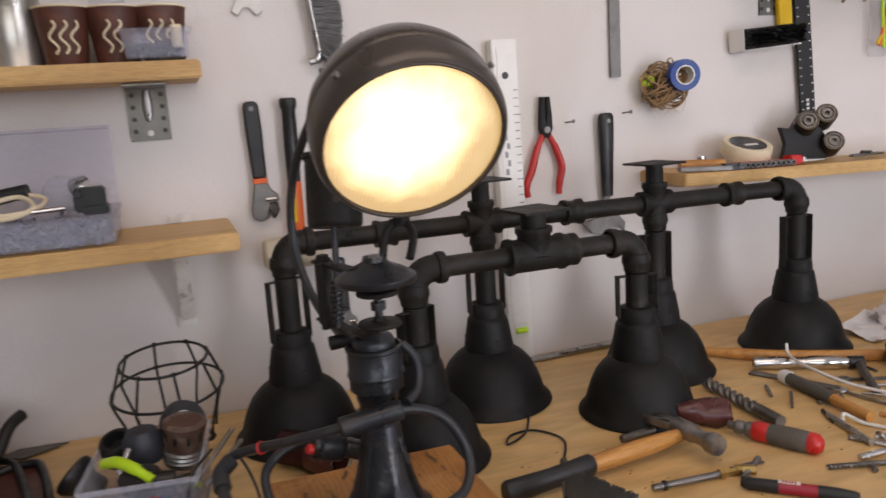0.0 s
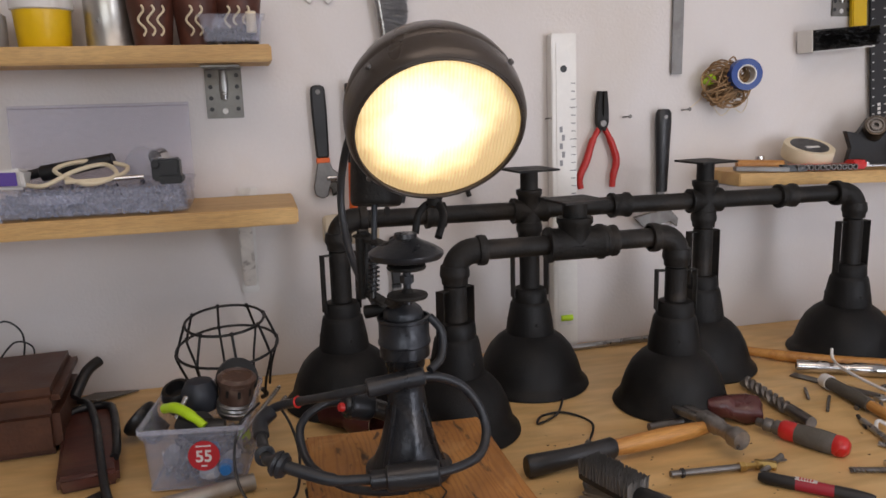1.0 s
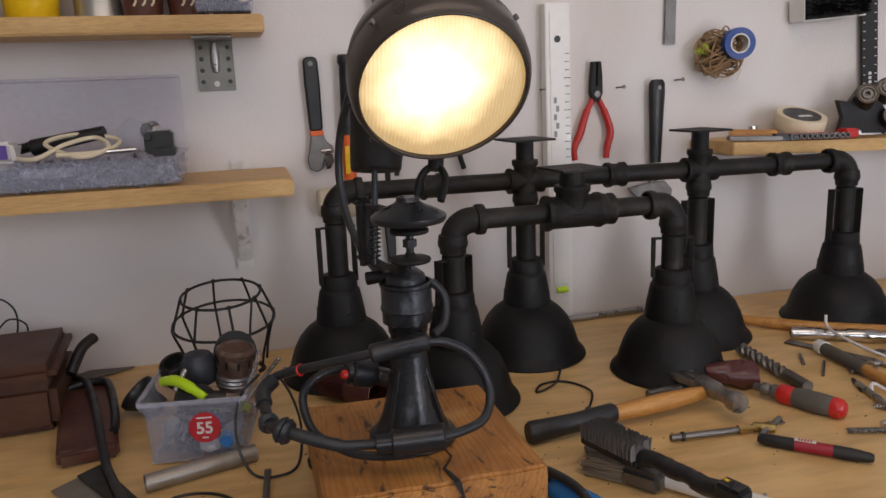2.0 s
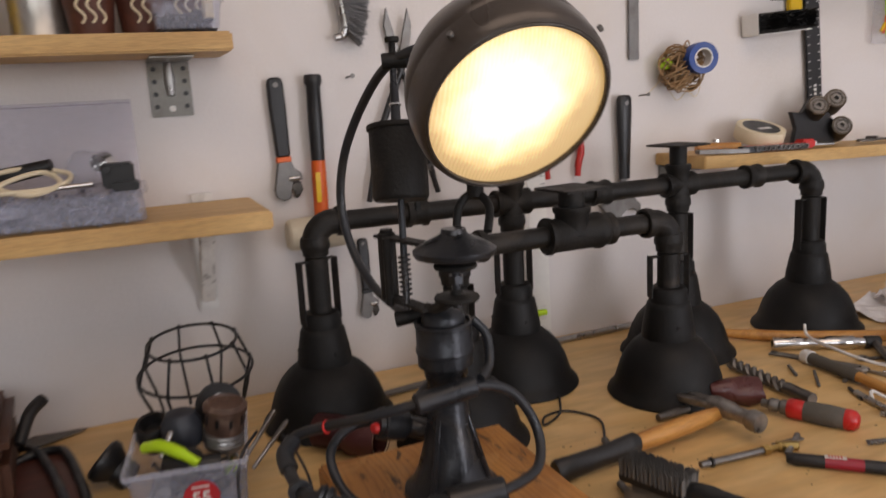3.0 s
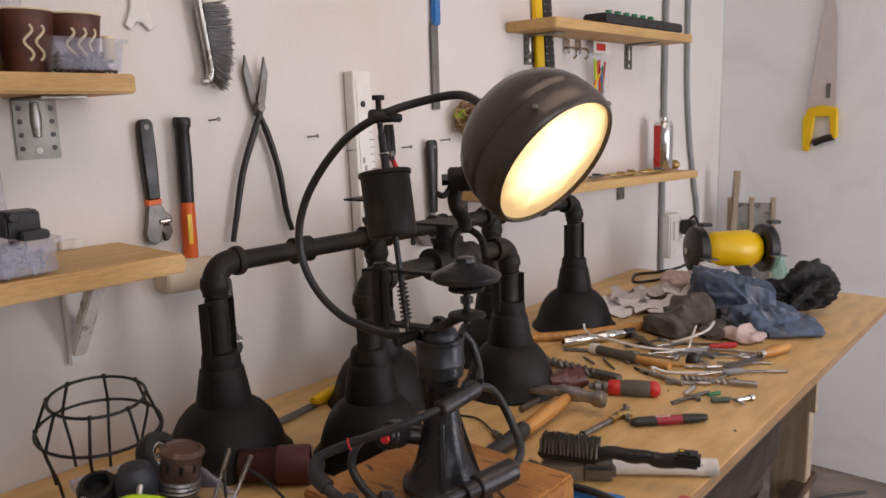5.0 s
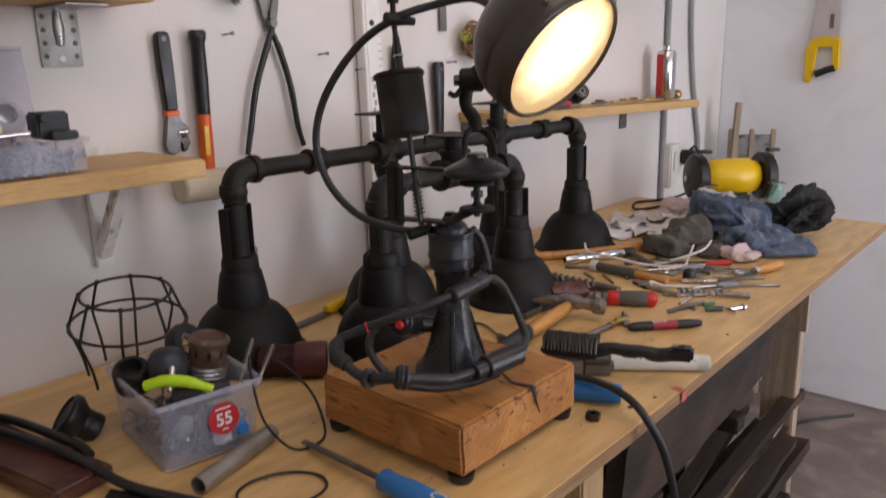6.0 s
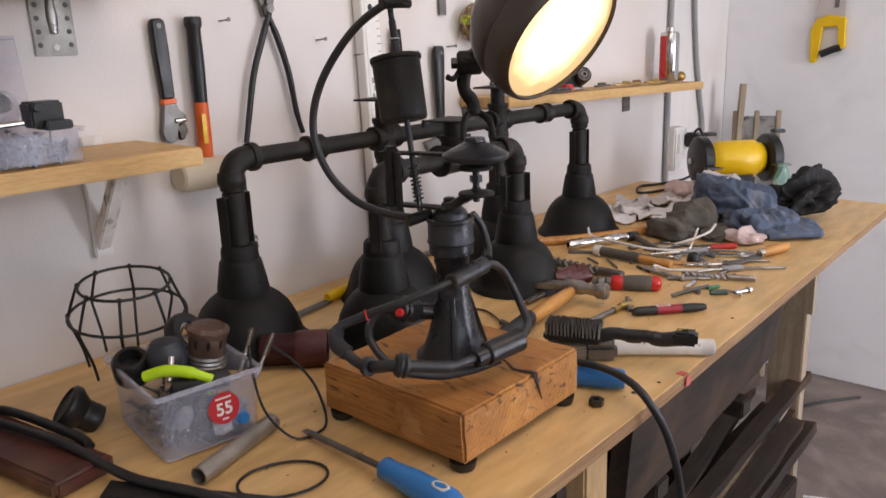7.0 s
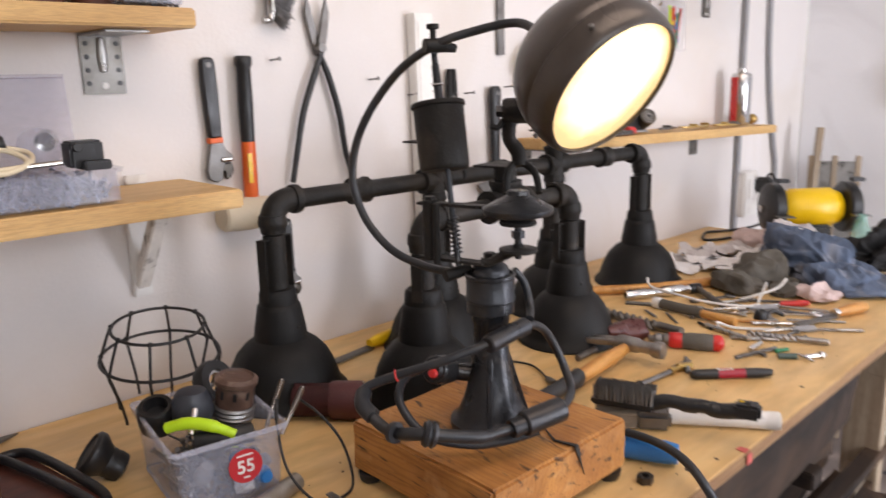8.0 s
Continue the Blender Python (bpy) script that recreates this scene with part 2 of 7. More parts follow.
def box(sx, sy, sz, c=(0, 0, 0), bev=0.0015, m=None, bm=None, seg=2):
    bm = bm or bmesh.new()
    t = bmesh.new()
    bmesh.ops.create_cube(t, size=1, matrix=Matrix.Translation(c) @ Matrix.Diagonal((sx, sy, sz, 1)))
    if bev:
        bmesh.ops.bevel(t, geom=t.edges[:], offset=min(bev, 0.45 * min(sx, sy, sz)), segments=seg, affect="EDGES")
    return join(bm, t, m)


def join(bm, t, m=None):
    if m is not None:
        bmesh.ops.transform(t, matrix=m, verts=t.verts)
    me = bpy.data.meshes.new("tmp")
    t.to_mesh(me)
    t.free()
    bm.from_mesh(me)
    bpy.data.meshes.remove(me)
    return bm


def lathe(profile, seg=32, m=None, bm=None):
    """Turns (radius, height) pairs round z."""
    t = bmesh.new()
    rings = []
    for r, z in profile:
        if r < 1e-5:
            rings.append([t.verts.new((0, 0, z))])
        else:
            rings.append([t.verts.new((r * math.cos(2 * math.pi * k / seg), r * math.sin(2 * math.pi * k / seg), z)) for k in range(seg)])
    for a, b in zip(rings, rings[1:]):
        for k in range(seg):
            k2 = (k + 1) % seg
            if len(a) == 1 and len(b) == 1:
                continue
            if len(a) == 1:
                t.faces.new((a[0], b[k], b[k2]))
            elif len(b) == 1:
                t.faces.new((a[k], a[k2], b[0]))
            else:
                t.faces.new((a[k], a[k2], b[k2], b[k]))
    return join(bm or bmesh.new(), t, m)


def along(p0, p1):
    """A pose at p0 whose z looks at p1."""
    d = Vector(p1) - Vector(p0)
    return Matrix.Translation(p0) @ d.to_track_quat("Z", "Y").to_matrix().to_4x4()


def rod(p0, p1, r, r1=None, seg=16, bm=None, bev=0.0):
    h = (Vector(p1) - Vector(p0)).length
    r1 = r if r1 is None else r1
    c = min(bev or 0.0008, 0.3 * h, 0.5 * min(r, r1))
    return lathe([(0, 0), (r - c, 0), (r, c), (r1, h - c), (r1 - c, h), (0, h)], seg, along(p0, p1), bm)


def spline(pts, n=8, closed=False):
    """A smooth line through the points."""
    P = [Vector(p) for p in pts]
    k = len(P)
    out = []
    for i in range(k if closed else k - 1):
        a, b, c, d = (P[j % k] if closed else P[max(0, min(k - 1, j))] for j in (i - 1, i, i + 1, i + 2))
        for s in range(n):
            t = s / n
            out.append(0.5 * (2 * b + (c - a) * t + (2 * a - 5 * b + 4 * c - d) * t * t + (3 * b - a - 3 * c + d) * t ** 3))
    if not closed:
        out.append(P[-1])
    return out


def tube(pts, r, seg=10, n=8, closed=False, bm=None, raw=False):
    """A round bar bent along the points; r may be a list of radii along it."""
    line = [Vector(p) for p in pts] if raw else spline(pts, n, closed)
    t = bmesh.new()
    rings, up = [], None
    k = len(line)
    for i, p in enumerate(line):
        d = (line[(i + 1) % k] - line[i - 1]) if closed else (line[min(k - 1, i + 1)] - line[max(0, i - 1)])
        d.normalize()
        if up is None:
            up = d.orthogonal().normalized()
        up = (up - d * up.dot(d)).normalized()
        side = d.cross(up)
        f = i / (k - 1)
        rr = r if isinstance(r, (int, float)) else r[min(len(r) - 1, int(f * len(r)))]
        rings.append([t.verts.new(p + rr * (math.cos(2 * math.pi * j / seg) * up + math.sin(2 * math.pi * j / seg) * side)) for j in range(seg)])
    pairs = list(zip(rings, rings[1:])) + ([(rings[-1], rings[0])] if closed else [])
    for a, b in pairs:
        for j in range(seg):
            t.faces.new((a[j], a[(j + 1) % seg], b[(j + 1) % seg], b[j]))
    if not closed:
        t.faces.new(rings[0][::-1])
        t.faces.new(rings[-1])
    return join(bm or bmesh.new(), t)


def prism(outline, h, m=None, bm=None, bev=0.001):
    """A flat outline (x, y) with thickness h in z."""
    t = bmesh.new()
    f = t.faces.new([t.verts.new((x, y, 0)) for x, y in outline])
    ext = bmesh.ops.extrude_face_region(t, geom=[f])
    bmesh.ops.translate(t, vec=(0, 0, h), verts=[v for v in ext["geom"] if isinstance(v, bmesh.types.BMVert)])
    if bev:
        bmesh.ops.bevel(t, geom=[e for e in t.edges], offset=bev, segments=1, affect="EDGES", clamp_overlap=True)
    return join(bm or bmesh.new(), t, m)


def torus(R, r, m=None, bm=None, seg=32, sub=10):
    pts = [(R * math.cos(2 * math.pi * k / seg), R * math.sin(2 * math.pi * k / seg), 0) for k in range(seg)]
    t = tube(pts, r, sub, closed=True, raw=True)
    return join(bm or bmesh.new(), t, m)


def rough_up(bm, amp, scale, seed=0.0):
    for v in bm.verts:
        v.co += amp * noise.noise_vector(v.co * scale + Vector((seed, seed, seed)))
    return bm


# ---- the room ----
def slab(name, sx, sy, sz, c, mat, label, category):
    return solo(name, box(sx, sy, sz, (0, 0, 0), 0.002), mat, label, category, Matrix.Translation(c), kind="structure")


WX, WY = ROOM_E - ROOM_W, -ROOM_S
CX, CY = (ROOM_E + ROOM_W) / 2, ROOM_S / 2
slab("floor", WX + 0.3, WY + 0.3, 0.1, (CX, CY, -0.05), CONCRETE, "dusty brown-grey concrete floor", "floor")
slab("wall_north", WX, 0.15, ROOM_H, (CX, 0.075, ROOM_H / 2 + 0.001), WALL, "white painted plaster wall with faint marks and nails", "wall")
slab("wall_east", 0.15, WY, ROOM_H, (ROOM_E + 0.075, CY, ROOM_H / 2 + 0.001), WALL_E, "white painted plaster side wall", "wall")
slab("wall_west", 0.15, WY, ROOM_H, (ROOM_W - 0.075, CY, ROOM_H / 2 + 0.001), WALL, "white painted plaster wall", "wall")


def wall_south():
    """Rear wall, out of view, with a wide window and an assumed doorway."""
    bm = bmesh.new()
    y = ROOM_S - 0.075
    for x0, x1, z0, z1 in ((ROOM_W, -2.25, 0, ROOM_H), (-2.25, 0.75, 0, 1.4), (-2.25, 0.75, 2.4, ROOM_H), (0.75, 1.1, 0, ROOM_H), (1.1, 2.1, 2.15, ROOM_H),
                           (2.1, ROOM_E, 0, ROOM_H)):
        box(x1 - x0, 0.15, z1 - z0, ((x0 + x1) / 2, y, (z0 + z1) / 2 + 0.001), 0, bm=bm)
    solo("wall_south", bm, WALL, "white plaster wall with window opening and assumed doorway", "wall", kind="structure")


wall_south()


def ceiling():
    """Plain ceiling with a roof light over the middle of the floor."""
    bm = bmesh.new()
    x0, x1, y0, y1 = -0.7, 1.2, -2.0, -0.9
    for a0, a1, b0, b1 in ((ROOM_W - 0.15, x0, ROOM_S - 0.15, 0.15), (x1, ROOM_E + 0.15, ROOM_S - 0.15, 0.15), (x0, x1, ROOM_S - 0.15, y0), (x0, x1, y1, 0.15)):
        box(a1 - a0, b1 - b0, 0.1, ((a0 + a1) / 2, (b0 + b1) / 2, ROOM_H + 0.053), 0, bm=bm)
    solo("ceiling", bm, CEIL, "plain white ceiling with an open roof light", "ceiling", kind="structure")


ceiling()
solo("ground", box(60, 40, 0.1, (0, 0, 0), 0), CONCRETE, "bare ground outside the openings", "ground", Matrix.Translation((0, ROOM_S - 20.5, -0.16)), kind="structure")

# ---- workbench ----
BZ = 0.85


def workbench():
    t = thing("workbench", "long wooden workbench with a worn plywood top", "workbench")
    out = [(-1.6, -0.004), (1.735, -0.004), (1.735, -0.765), (0.2, -0.793), (-1.6, -0.795)]
    top = part("benchtop", prism(out, 0.019, Matrix.Translation((0, 0, BZ - 0.019)), bev=0.0012), PLY, t, "stained pale plywood sheet")
    part("front_edge", prism([(-1.6, -0.7965), (0.2, -0.7945), (1.7365, -0.7665), (1.7365, -0.7645), (0.2, -0.7925), (-1.6, -0.7945)], 0.017,
                             Matrix.Translation((0, 0, BZ - 0.018)), bev=0), PLY_EDGE, top, "bare layered plywood edge")
    part("paint_mark", prism([(0.35, -0.7915), (0.364, -0.7912), (0.363, -0.779), (0.352, -0.777)], 0.0006, Matrix.Translation((0, 0, BZ + 0.0002)), bev=0), material("red_mark", (0.6, 0.12, 0.1), 0.6, 0, 0.3, 60), top, "small red paint mark", 0)
    part("paint_mark", box(0.014, 0.001, 0.014, (0.357, -0.7975 + 0.0028, BZ - 0.009), 0, m=None), bpy.data.materials["red_mark"], top)
    for x, y, r in ((0.26, -0.76, 0.0045), (0.31, -0.772, 0.003), (0.44, -0.74, 0.003), (-0.3, -0.68, 0.003), (0.62, -0.755, 0.003)):
        part("drill_hole", rod((x, y, BZ + 0.0001), (x, y, BZ + 0.0005), r, seg=12), bpy.data.materials["dark_boards"], top)
    for x, y, mat in ((0.128, -0.765, PINE_UP), (1.47, -0.6, OLD_UP), (1.47, -0.06, OLD_UP), (0.13, -0.06, PINE_UP), (-1.5, -0.72, PINE_UP), (-1.5, -0.06, PINE_UP)):
        w, d = (0.055, 0.03) if mat is PINE_UP else (0.045, 0.09)
        part("leg", box(w, d, BZ - 0.02, (x, y, (BZ - 0.02) / 2), 0.003), mat, t)
    part("gusset", prism([(0, 0), (0.2, 0), (0.2, -0.05), (0.06, -0.24), (0, -0.24)], 0.02, Matrix.Translation((1.445, -0.66, BZ - 0.021)) @ pose(0, 0, 0, 90, 0, 90)), OLD_UP, t, "weathered triangular board")
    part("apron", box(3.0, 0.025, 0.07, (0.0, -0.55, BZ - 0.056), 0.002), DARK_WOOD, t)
    part("rail", box(0.03, 0.6, 0.07, (0.16, -0.4, BZ - 0.056), 0.002), PINE, t)


workbench()

# ---- pipe lights standing on their shades ----
R_PIPE = 0.0152


def leg_and_shade(t, x, y, axis_z, turn, rim=1.02):
    """Vertical tube, socket cup, bell shade with rolled rim, and the two strap bars."""
    o = Matrix.Translation((x, y, BZ)) @ pose(0, 0, 0, 0, 0, turn)
    top = axis_z - BZ
    part("drop_pipe", lathe([(0.0, top - 0.03), (0.0152, top - 0.03), (0.0152, top - 0.05), (0.0175, top - 0.052), (0.0175, 0.165), (0, 0.165)], 24, o), IRON, t)
    part("collar", lathe([(0.0152, top - 0.018), (0.021, top - 0.02), (0.0225, top - 0.03), (0.0225, top - 0.036), (0.02, top - 0.04), (0.0195, top - 0.048), (0.0152, top - 0.05)], 24, o), IRON, t)
    sh = part("shade", lathe([(rim * a, b) for a, b in ((0.019, 0.1), (0.037, 0.097), (0.046, 0.093), (0.058, 0.084), (0.071, 0.069), (0.0805, 0.05), (0.086, 0.033), (0.0895, 0.021), (0.094, 0.013),
                              (0.1005, 0.007), (0.102, 0.0025), (0.1, 0.0002), (0.098, 0.0025), (0.093, 0.009), (0.088, 0.016), (0.084, 0.03), (0.076, 0.049),
                              (0.064, 0.066), (0.045, 0.086), (0.02, 0.092))], 48, o), IRON_SHADE, t, "matt black enamelled bell shade")
    cup = part("socket_cup", lathe([(0.0175, 0.176), (0.026, 0.175), (0.0295, 0.17), (0.0305, 0.158), (0.0305, 0.152), (0.0335, 0.149), (0.035, 0.143), (0.0405, 0.112), (0.042, 0.1), (0.042, 0.094), (0.03, 0.09)], 32, o), IRON_SHADE, sh)
    for k in range(3):
        a = 2.1 * k + 0.4
        part("screw", rod((0, 0, 0), (0, 0, 0.004), 0.003, seg=8), IRON, t).matrix_local = o @ pose(0.037 * math.cos(a), 0.037 * math.sin(a), 0.116, 0, 90, math.degrees(a))
    for s in (-1, 1):
        part("strap", strap_bar(s, top, o), IRON, t)
    return sh


def strap_bar(s, top, o):
    bm = box(0.0022, 0.017, top - 0.055 - 0.16, (s * 0.0318, 0, (top - 0.055 + 0.16) / 2), 0.0006)
    box(0.015, 0.011, 0.0022, (s * 0.025, 0, top - 0.056), 0.0005, bm=bm)
    bmesh.ops.transform(bm, matrix=o, verts=bm.verts)
    return bm


def elbow(t, x, y, z, toward):
    """A cast elbow from the horizontal run (direction +1 or -1 along x) down."""
    R = 0.03
    pts = [(x + toward * (R + 0.012), y, z), (x + toward * R, y, z)]
    for k in range(1, 8):
        a = math.pi / 2 * k / 8
        pts.append((x + toward * (R - R * math.sin(a)), y, z - R + R * math.cos(a)))
    pts += [(x, y, z - R), (x, y, z - R - 0.008)]
    part("elbow", tube(pts, 0.0195, 20, raw=True), IRON, t)
    part("elbow_bead", lathe([(0.019, -0.007), (0.0225, -0.006), (0.0235, 0), (0.0225, 0.006), (0.019, 0.007)], 24, pose(x + toward * (R + 0.012), y, z, 0, 90, 0)), IRON, t)


def coupling(t, x, y, z, w=0.034, r=0.0195, name="coupling"):
    part(name, lathe([(0.0152, -w / 2), (r + 0.0025, -w / 2), (r + 0.0025, -w / 2 + 0.006), (r, -w / 2 + 0.009), (r, w / 2 - 0.009), (r + 0.0025, w / 2 - 0.006), (r + 0.0025, w / 2), (0.0152, w / 2)],
                      24, pose(x, y, z, 0, 90, 0)), IRON, t)


def tee(t, x, y, z, top, leg=True, r=0.0195, w=0.062):
    coupling(t, x, y, z, w, r, "tee")
    part("tee_neck", lathe([(0.0152, r + 0.016), (r + 0.003, r + 0.016), (r + 0.003, r + 0.008), (r, r + 0.004), (r, -(r + 0.004) if leg else 0), (r + 0.003, -(r + 0.008) if leg else 0),
                            (r + 0.003, -(r + 0.016) if leg else 0), (0.0152, -(r + 0.016) if leg else 0)], 24, pose(x, y, z)), IRON, t)
    part("nipple", rod((x, y, z + r), (x, y, top - 0.003), R_PIPE if leg else 0.019, seg=24), IRON, t)
    part("mounting_plate", box(0.078, 0.078, 0.0035, (0, 0, 0), 0.0008, m=pose(x, y, top, 0, 0, 8)), IRON, t, "square steel ceiling plate")


def line_y(x):
    return -0.166 - 0.043 * (x - 0.04) / 0.966


def pipe_lights():
    t = thing("pipe_light", "long black pipe ceiling light standing on four bell shades", "pipe light", group="pipe lights")
    z = 1.162
    xs = (0.042, 0.37, 0.698, 1.006)
    part("pipe", rod((xs[0] + 0.03, line_y(xs[0] + 0.03), z), (xs[3] - 0.03, line_y(xs[3] - 0.03), z), R_PIPE, seg=24), IRON, t)
    elbow(t, xs[0], line_y(xs[0]), z, 1)
    elbow(t, xs[3], line_y(xs[3]), z, -1)
    for x in xs[1:3]:
        tee(t, x, line_y(x), z, 1.232)
    for x in (0.205, 0.535, 0.86):
        coupling(t, x, line_y(x), z)
    for x, a in zip(xs, (20, 5, 10, 0)):
        leg_and_shade(t, x, line_y(x), z, a)
    t = thing("pipe_light", "short black pipe ceiling light standing on two bell shades", "pipe light", group="pipe lights")
    z, y = 1.131, -0.34
    part("pipe", rod((0.225, y, z), (0.53, y, z), R_PIPE, seg=24), IRON, t)
    elbow(t, 0.195, y, z, 1)
    elbow(t, 0.561, y, z, -1)
    tee(t, 0.386, y, z, 1.198, False, 0.025, 0.09)
    coupling(t, 0.443, y, z, 0.02, 0.022)
    for x, a in ((0.195, 30), (0.561, -10)):
        leg_and_shade(t, x, y, z, a, 0.95)


pipe_lights()

# ---- the desk lamp made of old parts ----
def lens_glass():
    """Lit fluted headlamp glass: hot spot, amber towards the rim."""
    m = bpy.data.materials.new("lit_glass")
    m.use_nodes = True
    nt = m.node_tree
    n, l = nt.nodes, nt.links
    b = n["Principled BSDF"]
    tc = n.new("ShaderNodeTexCoord")
    g = n.new("ShaderNodeVectorMath")
    g.operation = "DISTANCE"
    g.inputs[1].default_value = (-0.008, 0.012, 0.0)
    l.new(tc.outputs["Object"], g.inputs[0])
    t = n.new("ShaderNodeTexNoise")
    t.inputs["Scale"].default_value, t.inputs["Detail"].default_value = 30, 8
    l.new(tc.outputs["Object"], t.inputs[0])
    w = n.new("ShaderNodeTexWave")
    w.inputs["Scale"].default_value, w.inputs["Distortion"].default_value = 95, 1.5
    l.new(tc.outputs["Object"], w.inputs[0])
    ad = n.new("ShaderNodeMath")
    ad.operation = "MULTIPLY_ADD"
    l.new(t.outputs["Fac"], ad.inputs[0])
    ad.inputs[1].default_value = 0.04
    l.new(g.outputs["Value"], ad.inputs[2])
    ad2 = n.new("ShaderNodeMath")
    ad2.operation = "MULTIPLY_ADD"
    l.new(w.outputs["Fac"], ad2.inputs[0])
    ad2.inputs[1].default_value = 0.005
    l.new(ad.outputs[0], ad2.inputs[2])
    r = n.new("ShaderNodeValToRGB")
    e = r.color_ramp.elements
    e[0].position, e[0].color = 0.03, (1, 0.93, 0.74, 1)
    e[1].position, e[1].color = 0.092, (1, 0.66, 0.27, 1)
    md = e.new(0.062)
    md.color = (1, 0.85, 0.53, 1)
    l.new(ad2.outputs[0], r.inputs[0])
    s = n.new("ShaderNodeMapRange")
    l.new(ad2.outputs[0], s.inputs[0])
    for i, v in enumerate((0.035, 0.092, 3.2, 0.62)):
        s.inputs[i + 1].default_value = v
    l.new(r.outputs[0], b.inputs["Emission Color"])
    l.new(s.outputs[0], b.inputs["Emission Strength"])
    b.inputs["Base Color"].default_value = (0.5, 0.42, 0.28, 1)
    b.inputs["Roughness"].default_value = 0.2
    bp = n.new("ShaderNodeBump")
    bp.inputs["Strength"].default_value, bp.inputs["Distance"].default_value = 0.4, 0.001
    l.new(w.outputs["Fac"], bp.inputs["Height"])
    l.new(bp.outputs[0], b.inputs["Normal"])
    return m


LENS_C, LENS_N = Vector((0.079, -0.757, 1.327)), Vector((-0.055, -0.82, -0.572)).normalized()


def block_base(t):
    """Old oak block with a split, chipped corners and rubber feet."""
    x0, x1, y0, y1, z0, z1 = -0.046, 0.192, -0.711, -0.468, 0.8625, 0.927
    bm = box(x1 - x0, y1 - y0, z1 - z0, ((x0 + x1) / 2, (y0 + y1) / 2, (z0 + z1) / 2), 0.0035, seg=2)
    bmesh.ops.subdivide_edges(bm, edges=bm.edges[:], cuts=5, use_grid_fill=True)
    for v in bm.verts:
        v.co += 0.0022 * noise.noise_vector(v.co * 22) + 0.0007 * noise.noise_vector(v.co * 90)
    blk = part("base_block", bm, OAK, t, "old orange-brown oak block with cracks", 30)
    # the open split across the top and down the front
    crack = prism([(0.088, -0.7125), (0.094, -0.7125), (0.086, -0.685), (0.1, -0.66), (0.094, -0.632), (0.099, -0.66), (0.083, -0.685)], 0.0015, Matrix.Translation((0, 0, z1 + 0.0006)), bev=0)
    prism([(0.087, 0), (0.095, 0), (0.1, -0.022), (0.106, -0.04), (0.098, -0.022)], 0.0015, Matrix.Translation((0, -0.7115, z1)) @ pose(0, 0, 0, 90, 0, 0), crack, 0)
    part("crack", crack, BLACK, blk, "dark open split in the wood", 0)
    for x, y in ((x0 + 0.013, y0 + 0.014), (x0 + 0.013, y1 - 0.02), (x1 - 0.016, y0 + 0.014), (x1 - 0.016, y1 - 0.02)):
        part("foot", lathe([(0, 0), (0.013, 0), (0.015, 0.003), (0.0165, 0.0115), (0, 0.014)], 20, Matrix.Translation((x, y, BZ))), BLACK, t, "black rubber foot")


def headlamp(t):
    o = Matrix.Translation(LENS_C) @ LENS_N.to_track_quat("Z", "Y").to_matrix().to_4x4()
    bowl = [(0, -0.094), (0.022, -0.093), (0.043, -0.088), (0.06, -0.078), (0.072, -0.064), (0.0785, -0.049), (0.081, -0.038), (0.081, -0.031), (0.0798, -0.0295), (0.0798, -0.028), (0.082, -0.026),
            (0.082, -0.018), (0.0812, -0.007), (0.0788, 0.0005), (0.0764, 0.003), (0.0745, 0.0025), (0.0735, -0.003)]
    h = part("housing", lathe(bowl, 64), HOUSING, t, "dark grey-brown painted headlamp bowl")
    h.matrix_local = o
    part("rim_ring", torus(0.0745, 0.0014, Matrix.Translation((0, 0, 0.0028)), seg=64), HOUSING, h)
    g = part("lens", lathe([(0, 0.007), (0.03, 0.0058), (0.055, 0.0036), (0.0742, -0.001)], 64), lens_glass(), h, "glowing fluted headlamp glass")
    for k in range(4):
        a = 0.8 + k * math.pi / 2
        part("rim_screw", rod((0, 0, 0), (0, 0, 0.004), 0.0028, seg=10), DULL, h).matrix_local = pose(0.0835 * math.cos(a), 0.0835 * math.sin(a), -0.012, 0, 90, math.degrees(a))
    return h


